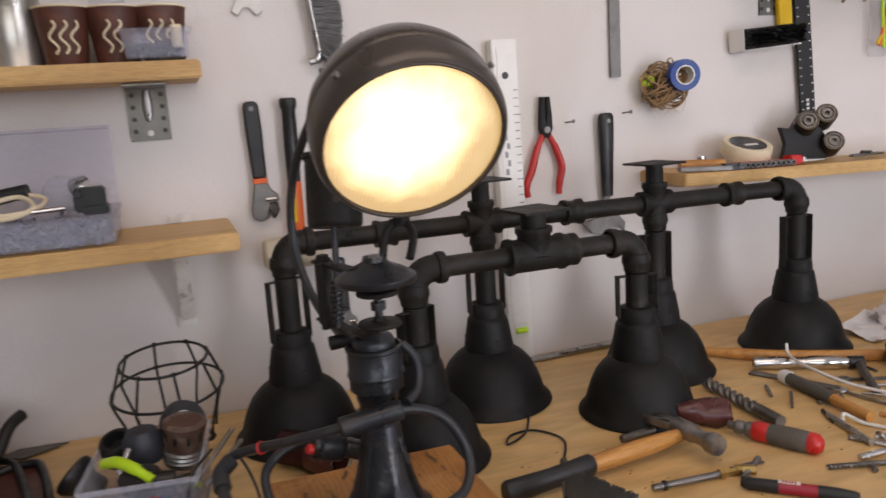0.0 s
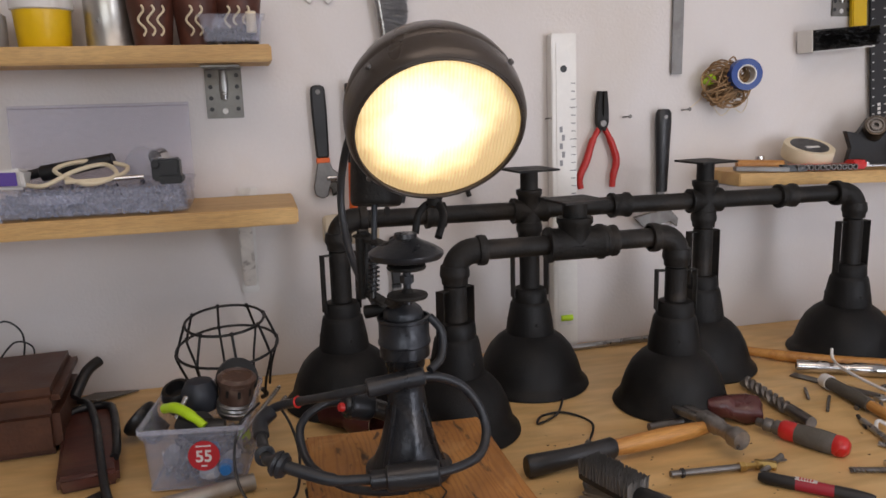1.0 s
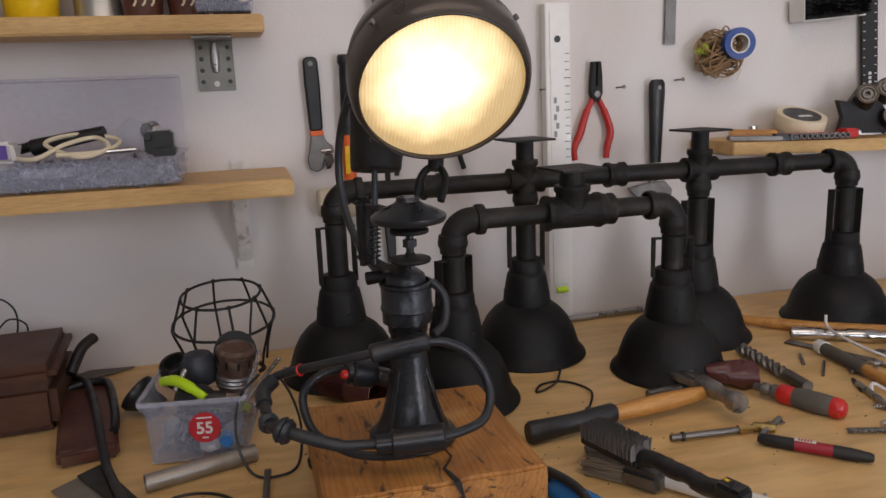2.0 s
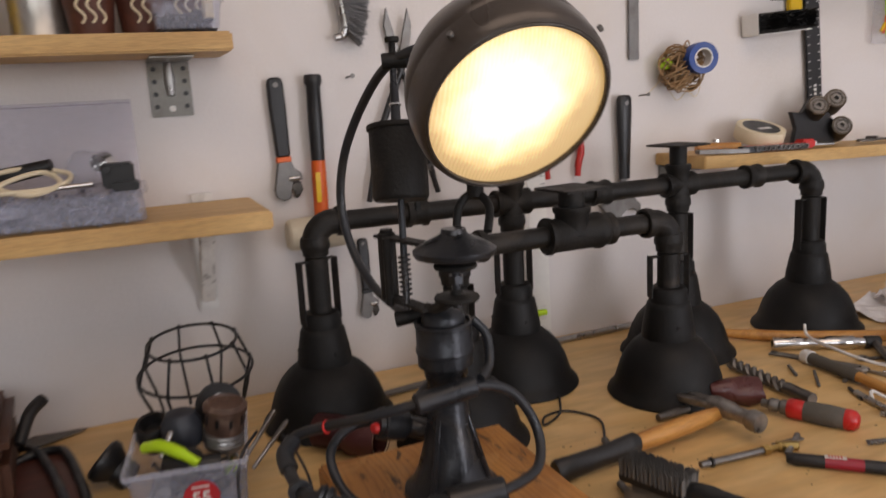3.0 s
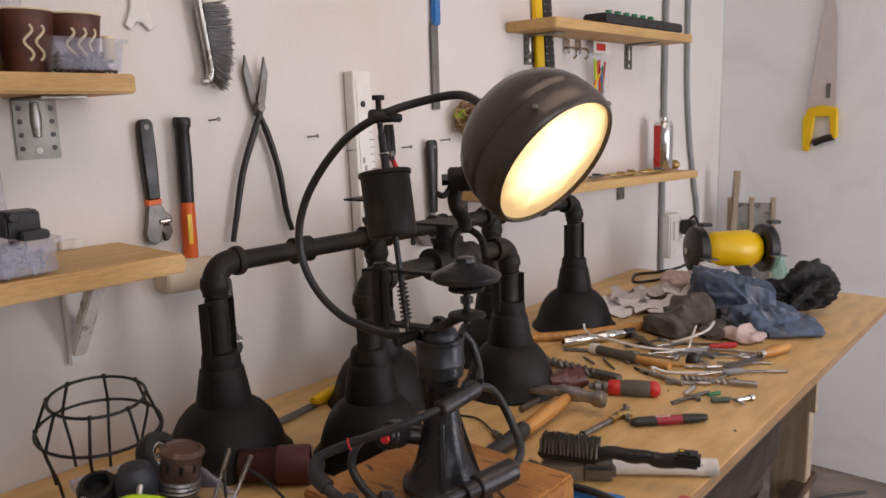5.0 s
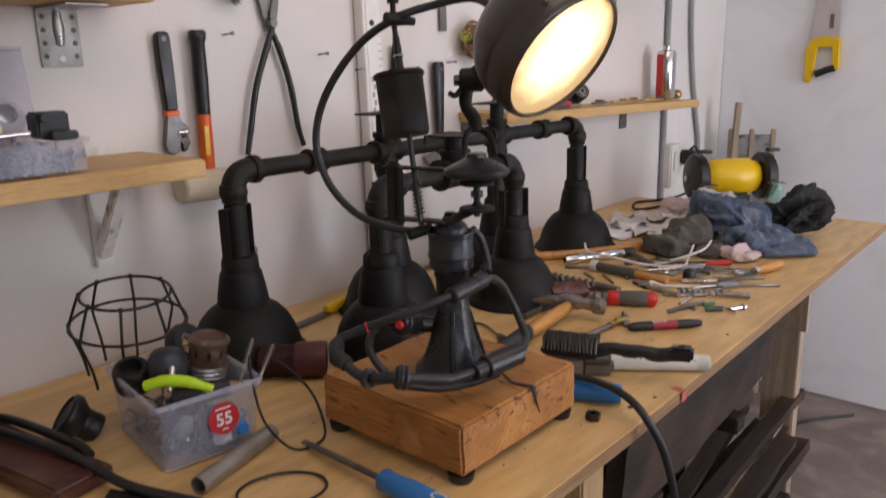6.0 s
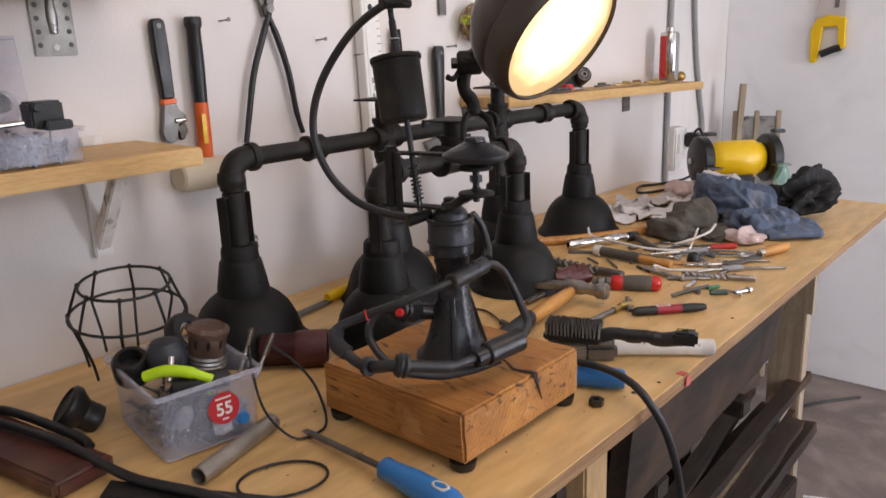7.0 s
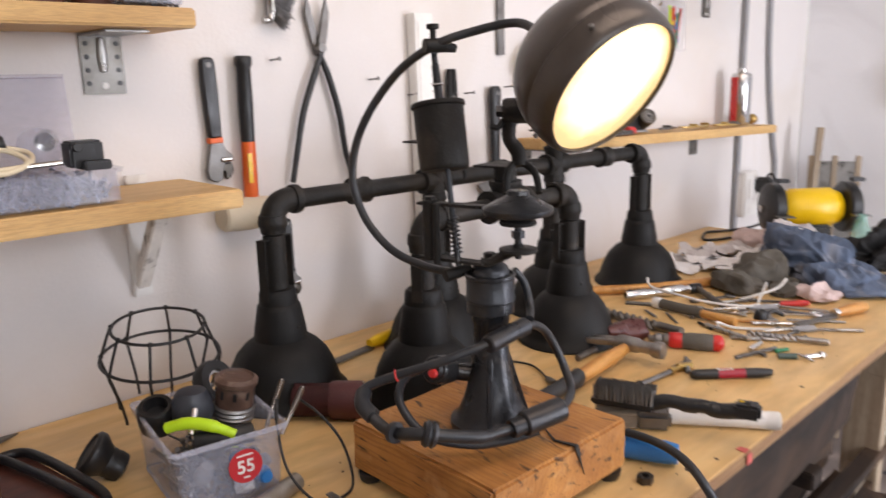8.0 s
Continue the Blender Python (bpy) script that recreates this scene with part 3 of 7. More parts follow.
def lamp_column(t):
    o = Matrix.Translation((0.069, -0.601, 0.9275))
    part("foot_casting", lathe([(0, 0), (0.048, 0), (0.051, 0.003), (0.0505, 0.009), (0.0445, 0.013), (0.0405, 0.02), (0.0345, 0.034), (0.0285, 0.055), (0.0235, 0.08), (0.0205, 0.105), (0, 0.105)], 40, o), CAST, t, "flared dark cast metal foot")
    for a in (-140, -40, 60):
        part("rib", prism([(0.021, 0.095), (0.046, 0.012), (0.028, 0.012)], 0.006, o @ pose(0, 0, 0, 0, 0, a) @ pose(0, 0.003, 0, 90, 0, 0)), CAST, t)
    part("motor_neck", lathe([(0, 0.104), (0.0205, 0.104), (0.0205, 0.128), (0.0225, 0.133), (0.0225, 0.142), (0, 0.142)], 36, o), CAST, t)
    part("barrel", lathe([(0.0205, 0.14), (0.0235, 0.1415), (0.0282, 0.144), (0.0282, 0.157), (0.0298, 0.1585), (0.0298, 0.162), (0.0286, 0.1635), (0.0286, 0.1845), (0.03, 0.186), (0.03, 0.1895), (0.0272, 0.19), (0.0268, 0.186), (0.0225, 0.186)], 44, o), CAST, t, "turned metal barrel with raised beads")
    part("cap", lathe([(0.0228, 0.185), (0.0225, 0.193), (0.0205, 0.1985), (0.0145, 0.2035), (0.0105, 0.2045), (0.0105, 0.206), (0, 0.206)], 36, o), CAST, t)
    part("cap_nut", lathe([(0.0078, 0.2055), (0.0078, 0.213), (0.0065, 0.2145), (0, 0.2145)], 6, o), IRON, t, smooth=20)
    # side casting with the red push button
    sw = part("switch_box", rod((0.032, -0.563, 0.998), (0.003, -0.571, 1.008), 0.0172, 0.0172, 28, bev=0.002), CAST, t)
    part("switch_face", rod((0.004, -0.571, 1.0078), (-0.001, -0.5725, 1.0093), 0.0125, 0.0105, 24), BLACK, sw)
    part("red_button", rod((-0.001, -0.575, 1.006), (-0.0065, -0.577, 1.0075), 0.0055, 0.005, 16), RED, sw, "small red push button")
    part("side_bracket", tube([(0.06, -0.58, 0.99), (0.042, -0.566, 0.994), (0.028, -0.563, 0.998)], 0.011, 14), CAST, t)


def lamp_mechanism(t):
    d = Vector((0.066, -0.647, 0))
    part("pulley_disc", lathe([(0, 1.189), (0.026, 1.19), (0.0375, 1.193), (0.0395, 1.196), (0.0395, 1.1995), (0.036, 1.202), (0.026, 1.2075), (0.016, 1.212), (0.0125, 1.2145), (0.0115, 1.219), (0, 1.22)], 48, Matrix.Translation(d)), CAST, t, "dark domed disc with a thin rim")
    part("lower_washer", lathe([(0, 1.15), (0.021, 1.15), (0.022, 1.152), (0.021, 1.154), (0.007, 1.156), (0.0045, 1.16), (0, 1.16)], 32, Matrix.Translation(d)), IRON, t)
    part("middle_washer", lathe([(0, 1.181), (0.02, 1.181), (0.021, 1.183), (0.02, 1.185), (0, 1.187)], 32, Matrix.Translation(d)), IRON, t)
    part("spindle", rod(d + Vector((0, 0, 1.142)), d + Vector((0, 0, 1.195)), 0.0042, seg=14), CAST, t)
    part("spindle_nut", lathe([(0.0, 1.166), (0.0075, 1.166), (0.0075, 1.174), (0, 1.174)], 6, Matrix.Translation(d)), CAST, t, smooth=20)
    fork = tube([(0.083, -0.615, 1.212), (0.088, -0.612, 1.232), (0.098, -0.613, 1.243), (0.108, -0.62, 1.243), (0.11, -0.635, 1.232), (0.101, -0.648, 1.212)], 0.0042, 10)
    part("fork", fork, IRON, t)
    part("arm", tube([(0.104, -0.616, 1.24), (0.106, -0.612, 1.256), (0.099, -0.606, 1.27), (0.098, -0.606, 1.285), (0.102, -0.609, 1.302)], [0.0085, 0.0085, 0.008, 0.0085, 0.009], 12), IRON, t)
    k = part("knuckle", rod((0.091, -0.602, 1.303), (0.112, -0.624, 1.303), 0.0145, seg=24, bev=0.003), IRON, t)
    part("knuckle_bolt", rod((0.086, -0.597, 1.303), (0.118, -0.63, 1.303), 0.0075, seg=6), CAST, k)
    part("thumb_lever", tube([(0.092, -0.604, 1.293), (0.082, -0.603, 1.285), (0.074, -0.6, 1.288)], 0.0035, 8), IRON, k)
    part("bracket_to_bowl", tube([(0.1, -0.612, 1.305), (0.104, -0.63, 1.318), (0.1, -0.655, 1.335)], 0.0095, 12), IRON, t)
    # slanted rod with the tin can on it
    lo, hi = Vector((0.039, -0.579, 1.128)), Vector((0.0605, -0.5225, 1.378))
    ax = (hi - lo).normalized()
    part("push_rod", rod(lo, hi, 0.0036, seg=14), CAST, t)
    part("rod_sleeve", rod(hi - ax * 0.066, hi - ax * 0.022, 0.0052, 0.0045, 14), CAST, t)
    part("rod_ring", rod(hi - ax * 0.047, hi - ax * 0.044, 0.0066, seg=14), CHROME, t)
    cb, ct = Vector((0.0515, -0.547, 1.236)), Vector((0.0575, -0.531, 1.313))
    L = (ct - cb).length
    part("can", lathe([(0, 0), (0.0272, 0), (0.0288, 0.002), (0.0295, 0.005), (0.0298, L - 0.006), (0.0318, L - 0.005), (0.0322, L - 0.002), (0.0315, L), (0.029, L - 0.001), (0.0285, L - 0.004), (0, L - 0.003)], 48, along(cb, ct)), IRON, t, "black painted tin can")
    part("can_lug", box(0.006, 0.004, 0.01, (0.06, -0.572, 1.232), 0.001), IRON, t)
    spring = []
    base = lo + ax * 0.012
    u = ax.orthogonal().normalized()
    v = ax.cross(u)
    for i in range(73):
        a = i * 2 * math.pi / 8
        spring.append(base + ax * (0.045 * i / 72) + 0.006 * (math.cos(a) * u + math.sin(a) * v))
    part("spring", tube(spring, 0.0011, 6, raw=True), CAST, t, "thin steel compression spring")
    # upper and lower plates, rear post
    for z, b in ((1.198, (0.066, -0.647)), (1.133, (0.05, -0.604))):
        a2 = Vector((0.034, -0.528, z))
        b2 = Vector((b[0], b[1], z))
        dd = b2 - a2
        part("plate", box(dd.length + 0.012, 0.017, 0.0035, (0, 0, 0), 0.001, m=Matrix.Translation((a2 + b2) / 2) @ pose(0, 0, 0, 0, 0, math.degrees(math.atan2(dd.y, dd.x)))), IRON, t)
    part("post", rod((0.036, -0.536, 1.13), (0.036, -0.536, 1.202), 0.0095, seg=18), IRON, t)
    part("post_thin", rod((0.03, -0.553, 1.128), (0.03, -0.553, 1.2), 0.0045, seg=12), IRON, t)
    part("post_nut", lathe([(0, 1.2), (0.007, 1.2), (0.007, 1.206), (0, 1.206)], 6, Matrix.Translation((0.036, -0.536, 0))), IRON, t, smooth=20)
    part("strap", tube([(0.05, -0.604, 1.135), (0.057, -0.612, 1.134), (0.063, -0.625, 1.142), (0.066, -0.64, 1.151)], [0.005, 0.0055, 0.006, 0.0065], 8), IRON, t)
    part("hose_union", rod((0.03, -0.565, 1.115), (0.062, -0.575, 1.12), 0.0078, 0.0068, 14), IRON, t)
    # eye bolt at the top of the rod
    part("eye_block", rod(hi + Vector((-0.011, 0.003, 0.0)), hi + Vector((0.014, -0.006, 0.001)), 0.0085, seg=18), IRON, t)
    part("thumb_screw", rod(hi + Vector((0, 0, 0.006)), hi + Vector((0.001, 0.001, 0.02)), 0.0035, seg=12), IRON, t)
    part("thumb_head", rod(hi + Vector((0.001, 0.001, 0.019)), hi + Vector((0.001, 0.001, 0.025)), 0.0075, seg=14), IRON, t)
    part("clamp_nose", rod(hi + Vector((0.013, -0.006, -0.001)), hi + Vector((0.026, -0.011, -0.003)), 0.0062, 0.0052, 12), IRON, t)


def lamp_hoses(t):
    hi = Vector((0.0605, -0.5225, 1.378))
    part("upper_hose", tube([(0.108, -0.645, 1.385), (0.115, -0.605, 1.4), (0.095, -0.56, 1.394), hi, (0.048, -0.465, 1.345), (0.032, -0.418, 1.285), (0.026, -0.4, 1.225), (0.03, -0.415, 1.17), (0.04, -0.455, 1.13), (0.048, -0.51, 1.115), (0.05, -0.562, 1.115)],
                            0.0052, 12), RUBBER, t, "black rubber hose bowed in a wide loop")
    # tubing laid round the foot
    part("ring_hose", tube([(0.024, -0.643, 1.053), (-0.022, -0.612, 1.036), (-0.052, -0.57, 1.017), (-0.082, -0.546, 1.002), (-0.096, -0.568, 0.99), (-0.092, -0.605, 0.974), (-0.083, -0.645, 0.982), (-0.03, -0.672, 0.969), (0.0, -0.677, 0.966), (0.04, -0.686, 0.967)],
                           [0.005, 0.0055, 0.0064, 0.007, 0.0056], 12), RUBBER, t)
    part("elbow_fitting", tube([(-0.084, -0.549, 1.0), (-0.096, -0.562, 0.993), (-0.096, -0.58, 0.985)], 0.0092, 14), RUBBER, t)
    part("grommet", lathe([(0.006, -0.008), (0.012, -0.007), (0.0145, -0.003), (0.0125, 0), (0.0145, 0.003), (0.012, 0.007), (0.006, 0.008)], 24, along((-0.078, -0.651, 0.982), (-0.06, -0.664, 0.976))), RUBBER, t)
    part("grommet", lathe([(0.006, -0.004), (0.0115, -0.003), (0.0115, 0.003), (0.006, 0.004)], 20, along((-0.093, -0.612, 0.976), (-0.092, -0.628, 0.978))), RUBBER, t)
    s1 = part("lower_sleeve", rod((0.03, -0.684, 0.9665), (0.085, -0.695, 0.971), 0.0142, seg=24, bev=0.002), CAST, t, "grey metal sleeve")
    part("sleeve_end", rod((0.014, -0.6805, 0.965), (0.034, -0.685, 0.967), 0.0105, seg=20), CAST, s1)
    s2 = part("upper_sleeve", rod((0.018, -0.643, 1.052), (0.082, -0.645, 1.06), 0.0105, seg=24, bev=0.002), CAST, t, "grey metal sleeve")
    part("right_hose", tube([(0.078, -0.645, 1.0595), (0.1, -0.641, 1.055), (0.126, -0.637, 1.04), (0.145, -0.639, 1.013), (0.149, -0.65, 0.988), (0.135, -0.67, 0.972), (0.108, -0.685, 0.969), (0.08, -0.694, 0.97)], 0.0052, 12), RUBBER, t)
    part("inner_hose", tube([(0.012, -0.545, 1.0), (-0.025, -0.552, 1.002), (-0.052, -0.572, 0.986), (-0.045, -0.605, 0.955), (-0.012, -0.64, 0.942), (0.02, -0.668, 0.945), (0.05, -0.69, 0.954)], 0.005, 12), RUBBER, t)
    part("rear_hose", tube([(0.095, -0.615, 1.118), (0.108, -0.62, 1.1), (0.104, -0.632, 1.075), (0.088, -0.645, 1.066)], 0.0048, 10), RUBBER, t)
    part("red_band", rod((-0.052, -0.57, 1.0168), (-0.0535, -0.5685, 1.0162), 0.0073, seg=14), RED, t)


def desk_lamp():
    t = thing("desk_lamp", "lit desk lamp made from a headlamp, tin can and hoses", "lamp")
    block_base(t)
    headlamp(t)
    lamp_column(t)
    lamp_mechanism(t)
    lamp_hoses(t)


desk_lamp()

# ---- shelves ----
CHIPPED = material("chipped_white", (0.74, 0.71, 0.67), 0.55, 0, 0.1, 30, 120, 0.4, dirt=(0.1, 0.075, 0.06), dirt_amount=1.0, dirt_scale=34)


def shelf_lower_west():
    t = thing("shelf", "pine shelf board on a white strut bracket", "shelf", group="wall shelves")
    part("board", box(1.0, 0.2, 0.027, (-0.522, -0.1005, 1.1795), 0.003), PINE, t)
    br = part("bracket", box(0.03, 0.012, 0.15, (-0.107, -0.007, 1.09), 0.002), WHITE, t, "white painted strut bracket, chipped")
    box(0.028, 0.13, 0.008, (-0.107, -0.07, 1.1615), 0.0015, bm=(bm := bmesh.new()))
    box(0.022, 0.02, 0.165, (0, 0, 0), 0.002, m=Matrix.Translation((-0.107, -0.055, 1.098)) @ pose(0, 0, 0, 38, 0, 0), bm=bm)
    part("strut", bm, CHIPPED, br, "chipped white-painted strut")
    part("clip", box(0.034, 0.01, 0.014, (-0.1, -0.008, 1.2005), 0.002), WHITE, t)
    part("screw", rod((-0.107, -0.012, 1.036), (-0.107, -0.016, 1.036), 0.004, seg=10), DULL, br)


GALV = material("aged_galvanised", (0.19, 0.18, 0.165), 0.42, 0.8, 0.2, 30, 140, 0.15, dirt=(0.12, 0.1, 0.07), dirt_amount=0.5, dirt_scale=16)


def perforated_plate(t, x, z, w, h, hang):
    """Punched steel angle under a shelf."""
    pl = part("bracket_plate", box(w, 0.003, h, (x, -0.0025, z - h / 2), 0.001), GALV, t, "punched galvanised angle plate")
    part("bracket_arm", box(w, hang, 0.003, (x, -hang / 2, z - 0.002), 0.001), ZINC, t)
    part("rib", lathe([(0, -h * 0.3), (0.006, -h * 0.28), (0.0085, 0), (0.006, h * 0.28), (0, h * 0.3)], 14, Matrix.Translation((x, -0.004, z - h * 0.35)) @ Matrix.Diagonal((1, 0.7, 1, 1))), ZINC, pl)
    for i in range(4):
        for s in (-1, 1):
            part("hole", rod((0, 0, 0), (0, -0.0012, 0), 0.0038, seg=12), BLACK, pl).matrix_local = Matrix.Translation((x + s * w * 0.36, -0.0037, z - h * (0.16 + 0.22 * i)))
    part("hole", rod((0, 0, 0), (0, -0.0012, 0), 0.005, seg=12), WHITE, pl).matrix_local = Matrix.Translation((x, -0.0037, z - h * 0.86))


def shelf_upper_west():
    t = thing("shelf", "pine shelf board crowded with tins and paper cups", "shelf", group="wall shelves")
    part("board", box(1.0, 0.15, 0.027, (-0.545, -0.0755, 1.4325), 0.003), PINE, t)
    perforated_plate(t, -0.127, 1.418, 0.062, 0.087, 0.11)


SLOPE = 0.026


def zr(x):
    return 1.2 - SLOPE * (x - 0.8)


def shelf_lower_east():
    t = thing("shelf", "long pine shelf board holding tools and tape", "shelf", group="wall shelves")
    m = Matrix.Translation((1.335, 0, zr(1.335))) @ pose(0, 0, 0, 0, math.degrees(SLOPE), 0)
    part("board", box(1.07, 0.148, 0.024, (0, -0.075, -0.012), 0.002, m=m), PINE, t)
    for x in (0.83, 1.62):
        z = zr(x) - 0.026
        pl = part("bracket", box(0.045, 0.003, 0.06, (x, -0.003, z - 0.03), 0.001), GALV, t, "punched galvanised angle plate")
        for dx, dz in ((-0.013, -0.02), (0.013, -0.02), (-0.013, -0.045), (0.013, -0.045)):
            part("hole", rod((x + dx, -0.0046, z + dz), (x + dx, -0.0054, z + dz), 0.0036, seg=12), BLACK, pl)
        part("bracket_arm", box(0.02, 0.1, 0.003, (x, -0.051, z - 0.0015), 0.001), ZINC, t)


def shelf_upper_east():
    t = thing("shelf", "short pine shelf board with metal brackets", "shelf", group="wall shelves")
    part("board", box(0.78, 0.148, 0.025, (1.41, -0.075, 1.588), 0.002), PINE, t)
    perforated_plate(t, 1.12, 1.574, 0.045, 0.075, 0.1)
    perforated_plate(t, 1.66, 1.574, 0.045, 0.075, 0.1)
    for x0, x1, z, mat, name, label in ((1.28, 1.76, 1.6005, BLACK, "tool_case", "long black plastic tool case"),):
        c = thing(name, label, "tool case")
        b = part("body", box(x1 - x0, 0.07, 0.03, ((x0 + x1) / 2, -0.1, z + 0.0155), 0.005), mat, c)
        part("handle", rod((x1 - 0.02, -0.1, z + 0.014), (x1 + 0.02, -0.1, z + 0.014), 0.012, seg=14), mat, c)
        for k in range(6):
            part("socket_bit", rod((x0 + 0.08 + 0.05 * k, -0.1, z + 0.03), (x0 + 0.08 + 0.05 * k, -0.1, z + 0.045), 0.009, seg=12), GREEN, c)


GREEN = material("green_plastic", (0.02, 0.2, 0.09), 0.4)
CUP = material("brown_cup", (0.085, 0.025, 0.015), 0.55, 0, 0.3, 25, 90, 0.05, dirt=(0.2, 0.06, 0.03), dirt_amount=0.5, dirt_scale=20)
CREAM = material("cream_paper", (0.72, 0.62, 0.44), 0.6, 0, 0.06)
CLEAR = clear_plastic("clear_plastic", (0.62, 0.66, 0.8), 0.16, 0.17)
LIDCLEAR = clear_plastic("clear_lid", (0.6, 0.56, 0.72), 0.2, 0.12)
BAG = clear_plastic("clear_bag", (0.85, 0.85, 0.88), 0.1, 0.16)
SCREWBLUE = material("zinc_screws", (0.36, 0.38, 0.46), 0.35, 0.8, 0.35, 60, 300, 0.3)
BRASS = material("brass", (0.5, 0.34, 0.12), 0.35, 0.9, 0.2, 30, 160, 0.1)
SILVER = material("tin", (0.52, 0.5, 0.46), 0.35, 0.9, 0.15, 14, 60, 0.12, dirt=(0.25, 0.17, 0.1), dirt_amount=0.6, dirt_scale=16)
GREY = material("grey_plastic", (0.28, 0.28, 0.29), 0.5, 0, 0.1)
shelf_lower_west()
shelf_upper_west()
shelf_lower_east()
shelf_upper_east()


# ---- on the upper west shelf ----
def paper_cup(x, y, z, marks, h=0.082, r=0.038):
    c = thing("paper_cup", "dark brown paper coffee cup with cream squiggles", "paper cup", Matrix.Translation((x, y, z)), "paper cups on the shelf")
    part("cup", lathe([(0, 0.004), (r * 0.68, 0.004), (r * 0.7, 0), (r * 0.74, 0), (r, h), (r * 0.97, h), (r * 0.7, 0.006), (0, 0.006)], 32), CUP, c)
    part("rim", torus(r, 0.0016, Matrix.Translation((0, 0, h))), CREAM, c, "cream rolled paper rim")
    for k, a in enumerate(marks):
        s = []
        for i in range(15):
            f = i / 14
            zz = h * (0.2 + 0.55 * f)
            rr = r * (0.74 + 0.26 * zz / h) + 0.0006
            aa = radians(a + 9 * math.sin(f * 9))
            s.append((rr * math.cos(aa), rr * math.sin(aa), zz))
        part("squiggle", tube(s, 0.0019, 6, raw=True), CREAM, c)


def shelf_goods():
    z = 1.4465
    for x, y, marks in ((-0.226, -0.085, (-110, -85, -60)), (-0.158, -0.08, (-105, -80)), (-0.092, -0.075, (-120, -95, -70))):
        paper_cup(x, y, z, marks)
    t = thing("plastic_tub", "clear plastic tub of dark screws", "tub", Matrix.Translation((-0.103, -0.125, z)))
    part("tub", open_box(0.085, 0.045, 0.045, 0.0012, 1.12), CLEAR, t)
    heap = grid_heap(0.078, 0.038, 0.02, 3)
    part("screws", heap, BLACK, t, "dark loose screws").matrix_local = Matrix.Translation((0, 0, 0.002))
    part("roll", rod((0.03, -0.012, 0.018), (0.03, -0.012, 0.05), 0.008, seg=14), CREAM, t)
    c = thing("tin_can", "bare dented metal food tin", "tin can", Matrix.Translation((-0.292, -0.06, z)))
    part("can", rough_up(lathe([(0, 0.002), (0.037, 0), (0.039, 0.003), (0.0375, 0.006), (0.0375, 0.106), (0.039, 0.109), (0.037, 0.11), (0.036, 0.104), (0, 0.1)], 40), 0.0008, 40), SILVER, c)
    b = thing("paint_pot", "small yellow plastic pot with a white lid", "pot", Matrix.Translation((-0.388, -0.07, z)))
    part("pot", lathe([(0, 0), (0.036, 0), (0.038, 0.003), (0.042, 0.062), (0, 0.062)], 32), YELLOW, b)
    part("lid", lathe([(0.0425, 0.058), (0.0455, 0.06), (0.0455, 0.074), (0.043, 0.077), (0, 0.077)], 32), WHITE, b, "white snap-on lid")
    g = thing("jar", "small round grey plastic jar", "jar", Matrix.Translation((-0.475, -0.08, z)))
    part("jar", lathe([(0, 0), (0.035, 0), (0.037, 0.004), (0.037, 0.05), (0.03, 0.055), (0, 0.055)], 28), GREY, g)
    k = thing("light_bulb", "old clear light bulb with metal cap", "light bulb", Matrix.Translation((-0.165, -0.03, z)))
    part("cap", lathe([(0, 0), (0.012, 0), (0.0135, 0.004), (0.0135, 0.07), (0, 0.07)], 20), CHROME, k)
    part("glass", lathe([(0.0125, 0.07), (0.022, 0.085), (0.026, 0.1), (0.022, 0.115), (0, 0.124)], 24), CLEAR, k)


def open_box(sx, sy, sz, wall, flare=1.15):
    """A thin-walled tub with flared sides and a rolled rim."""
    bm = bmesh.new()

    def ring(f, z, inset):
        x, y = sx / 2 * f - inset, sy / 2 * f - inset
        r = 0.1 * min(sx, sy)
        pts = []
        for cx, cy, a0 in ((1, 1, 0), (-1, 1, 90), (-1, -1, 180), (1, -1, 270)):
            for k in range(5):
                a = radians(a0 + 22.5 * k)
                pts.append(bm.verts.new((cx * (x - r) + r * math.cos(a), cy * (y - r) + r * math.sin(a), z)))
        return pts

    rings = [ring(1, 0.002, 0.004), ring(1, 0.004, 0), ring(flare * 0.985, sz * 0.86, 0), ring(flare, sz * 0.87, -0.003), ring(flare * 1.01, sz, -0.004), ring(flare * 1.01, sz, -0.002), ring(flare * 0.99, sz * 0.9, wall), ring(1, 0.006, wall)]
    for a, b in zip(rings, rings[1:]):
        for k in range(20):
            bm.faces.new((a[k], a[(k + 1) % 20], b[(k + 1) % 20], b[k]))
    bm.faces.new(rings[0][::-1])
    bm.faces.new(rings[-1])
    return bm


def grid_heap(sx, sy, h, seed, n=22):
    """A heap of small loose pieces filling a rectangle."""
    rnd = random.Random(seed)
    bm = bmesh.new()
    for i in range(n * 4):
        x, y = (rnd.random() - 0.5) * sx * 0.86, (rnd.random() - 0.5) * sy * 0.86
        z = rnd.random() * h * 0.85 + 0.004
        L = 0.004 + 0.008 * rnd.random()
        m = Matrix.Translation((x, y, z)) @ pose(0, 0, 0, rnd.random() * 180, rnd.random() * 60, rnd.random() * 360)
        lathe([(0, -L), (0.0016, -L), (0.0018, L * 0.7), (0.004, L * 0.72), (0.004, L), (0, L)], 6, m, bm)
    return bm


shelf_goods()


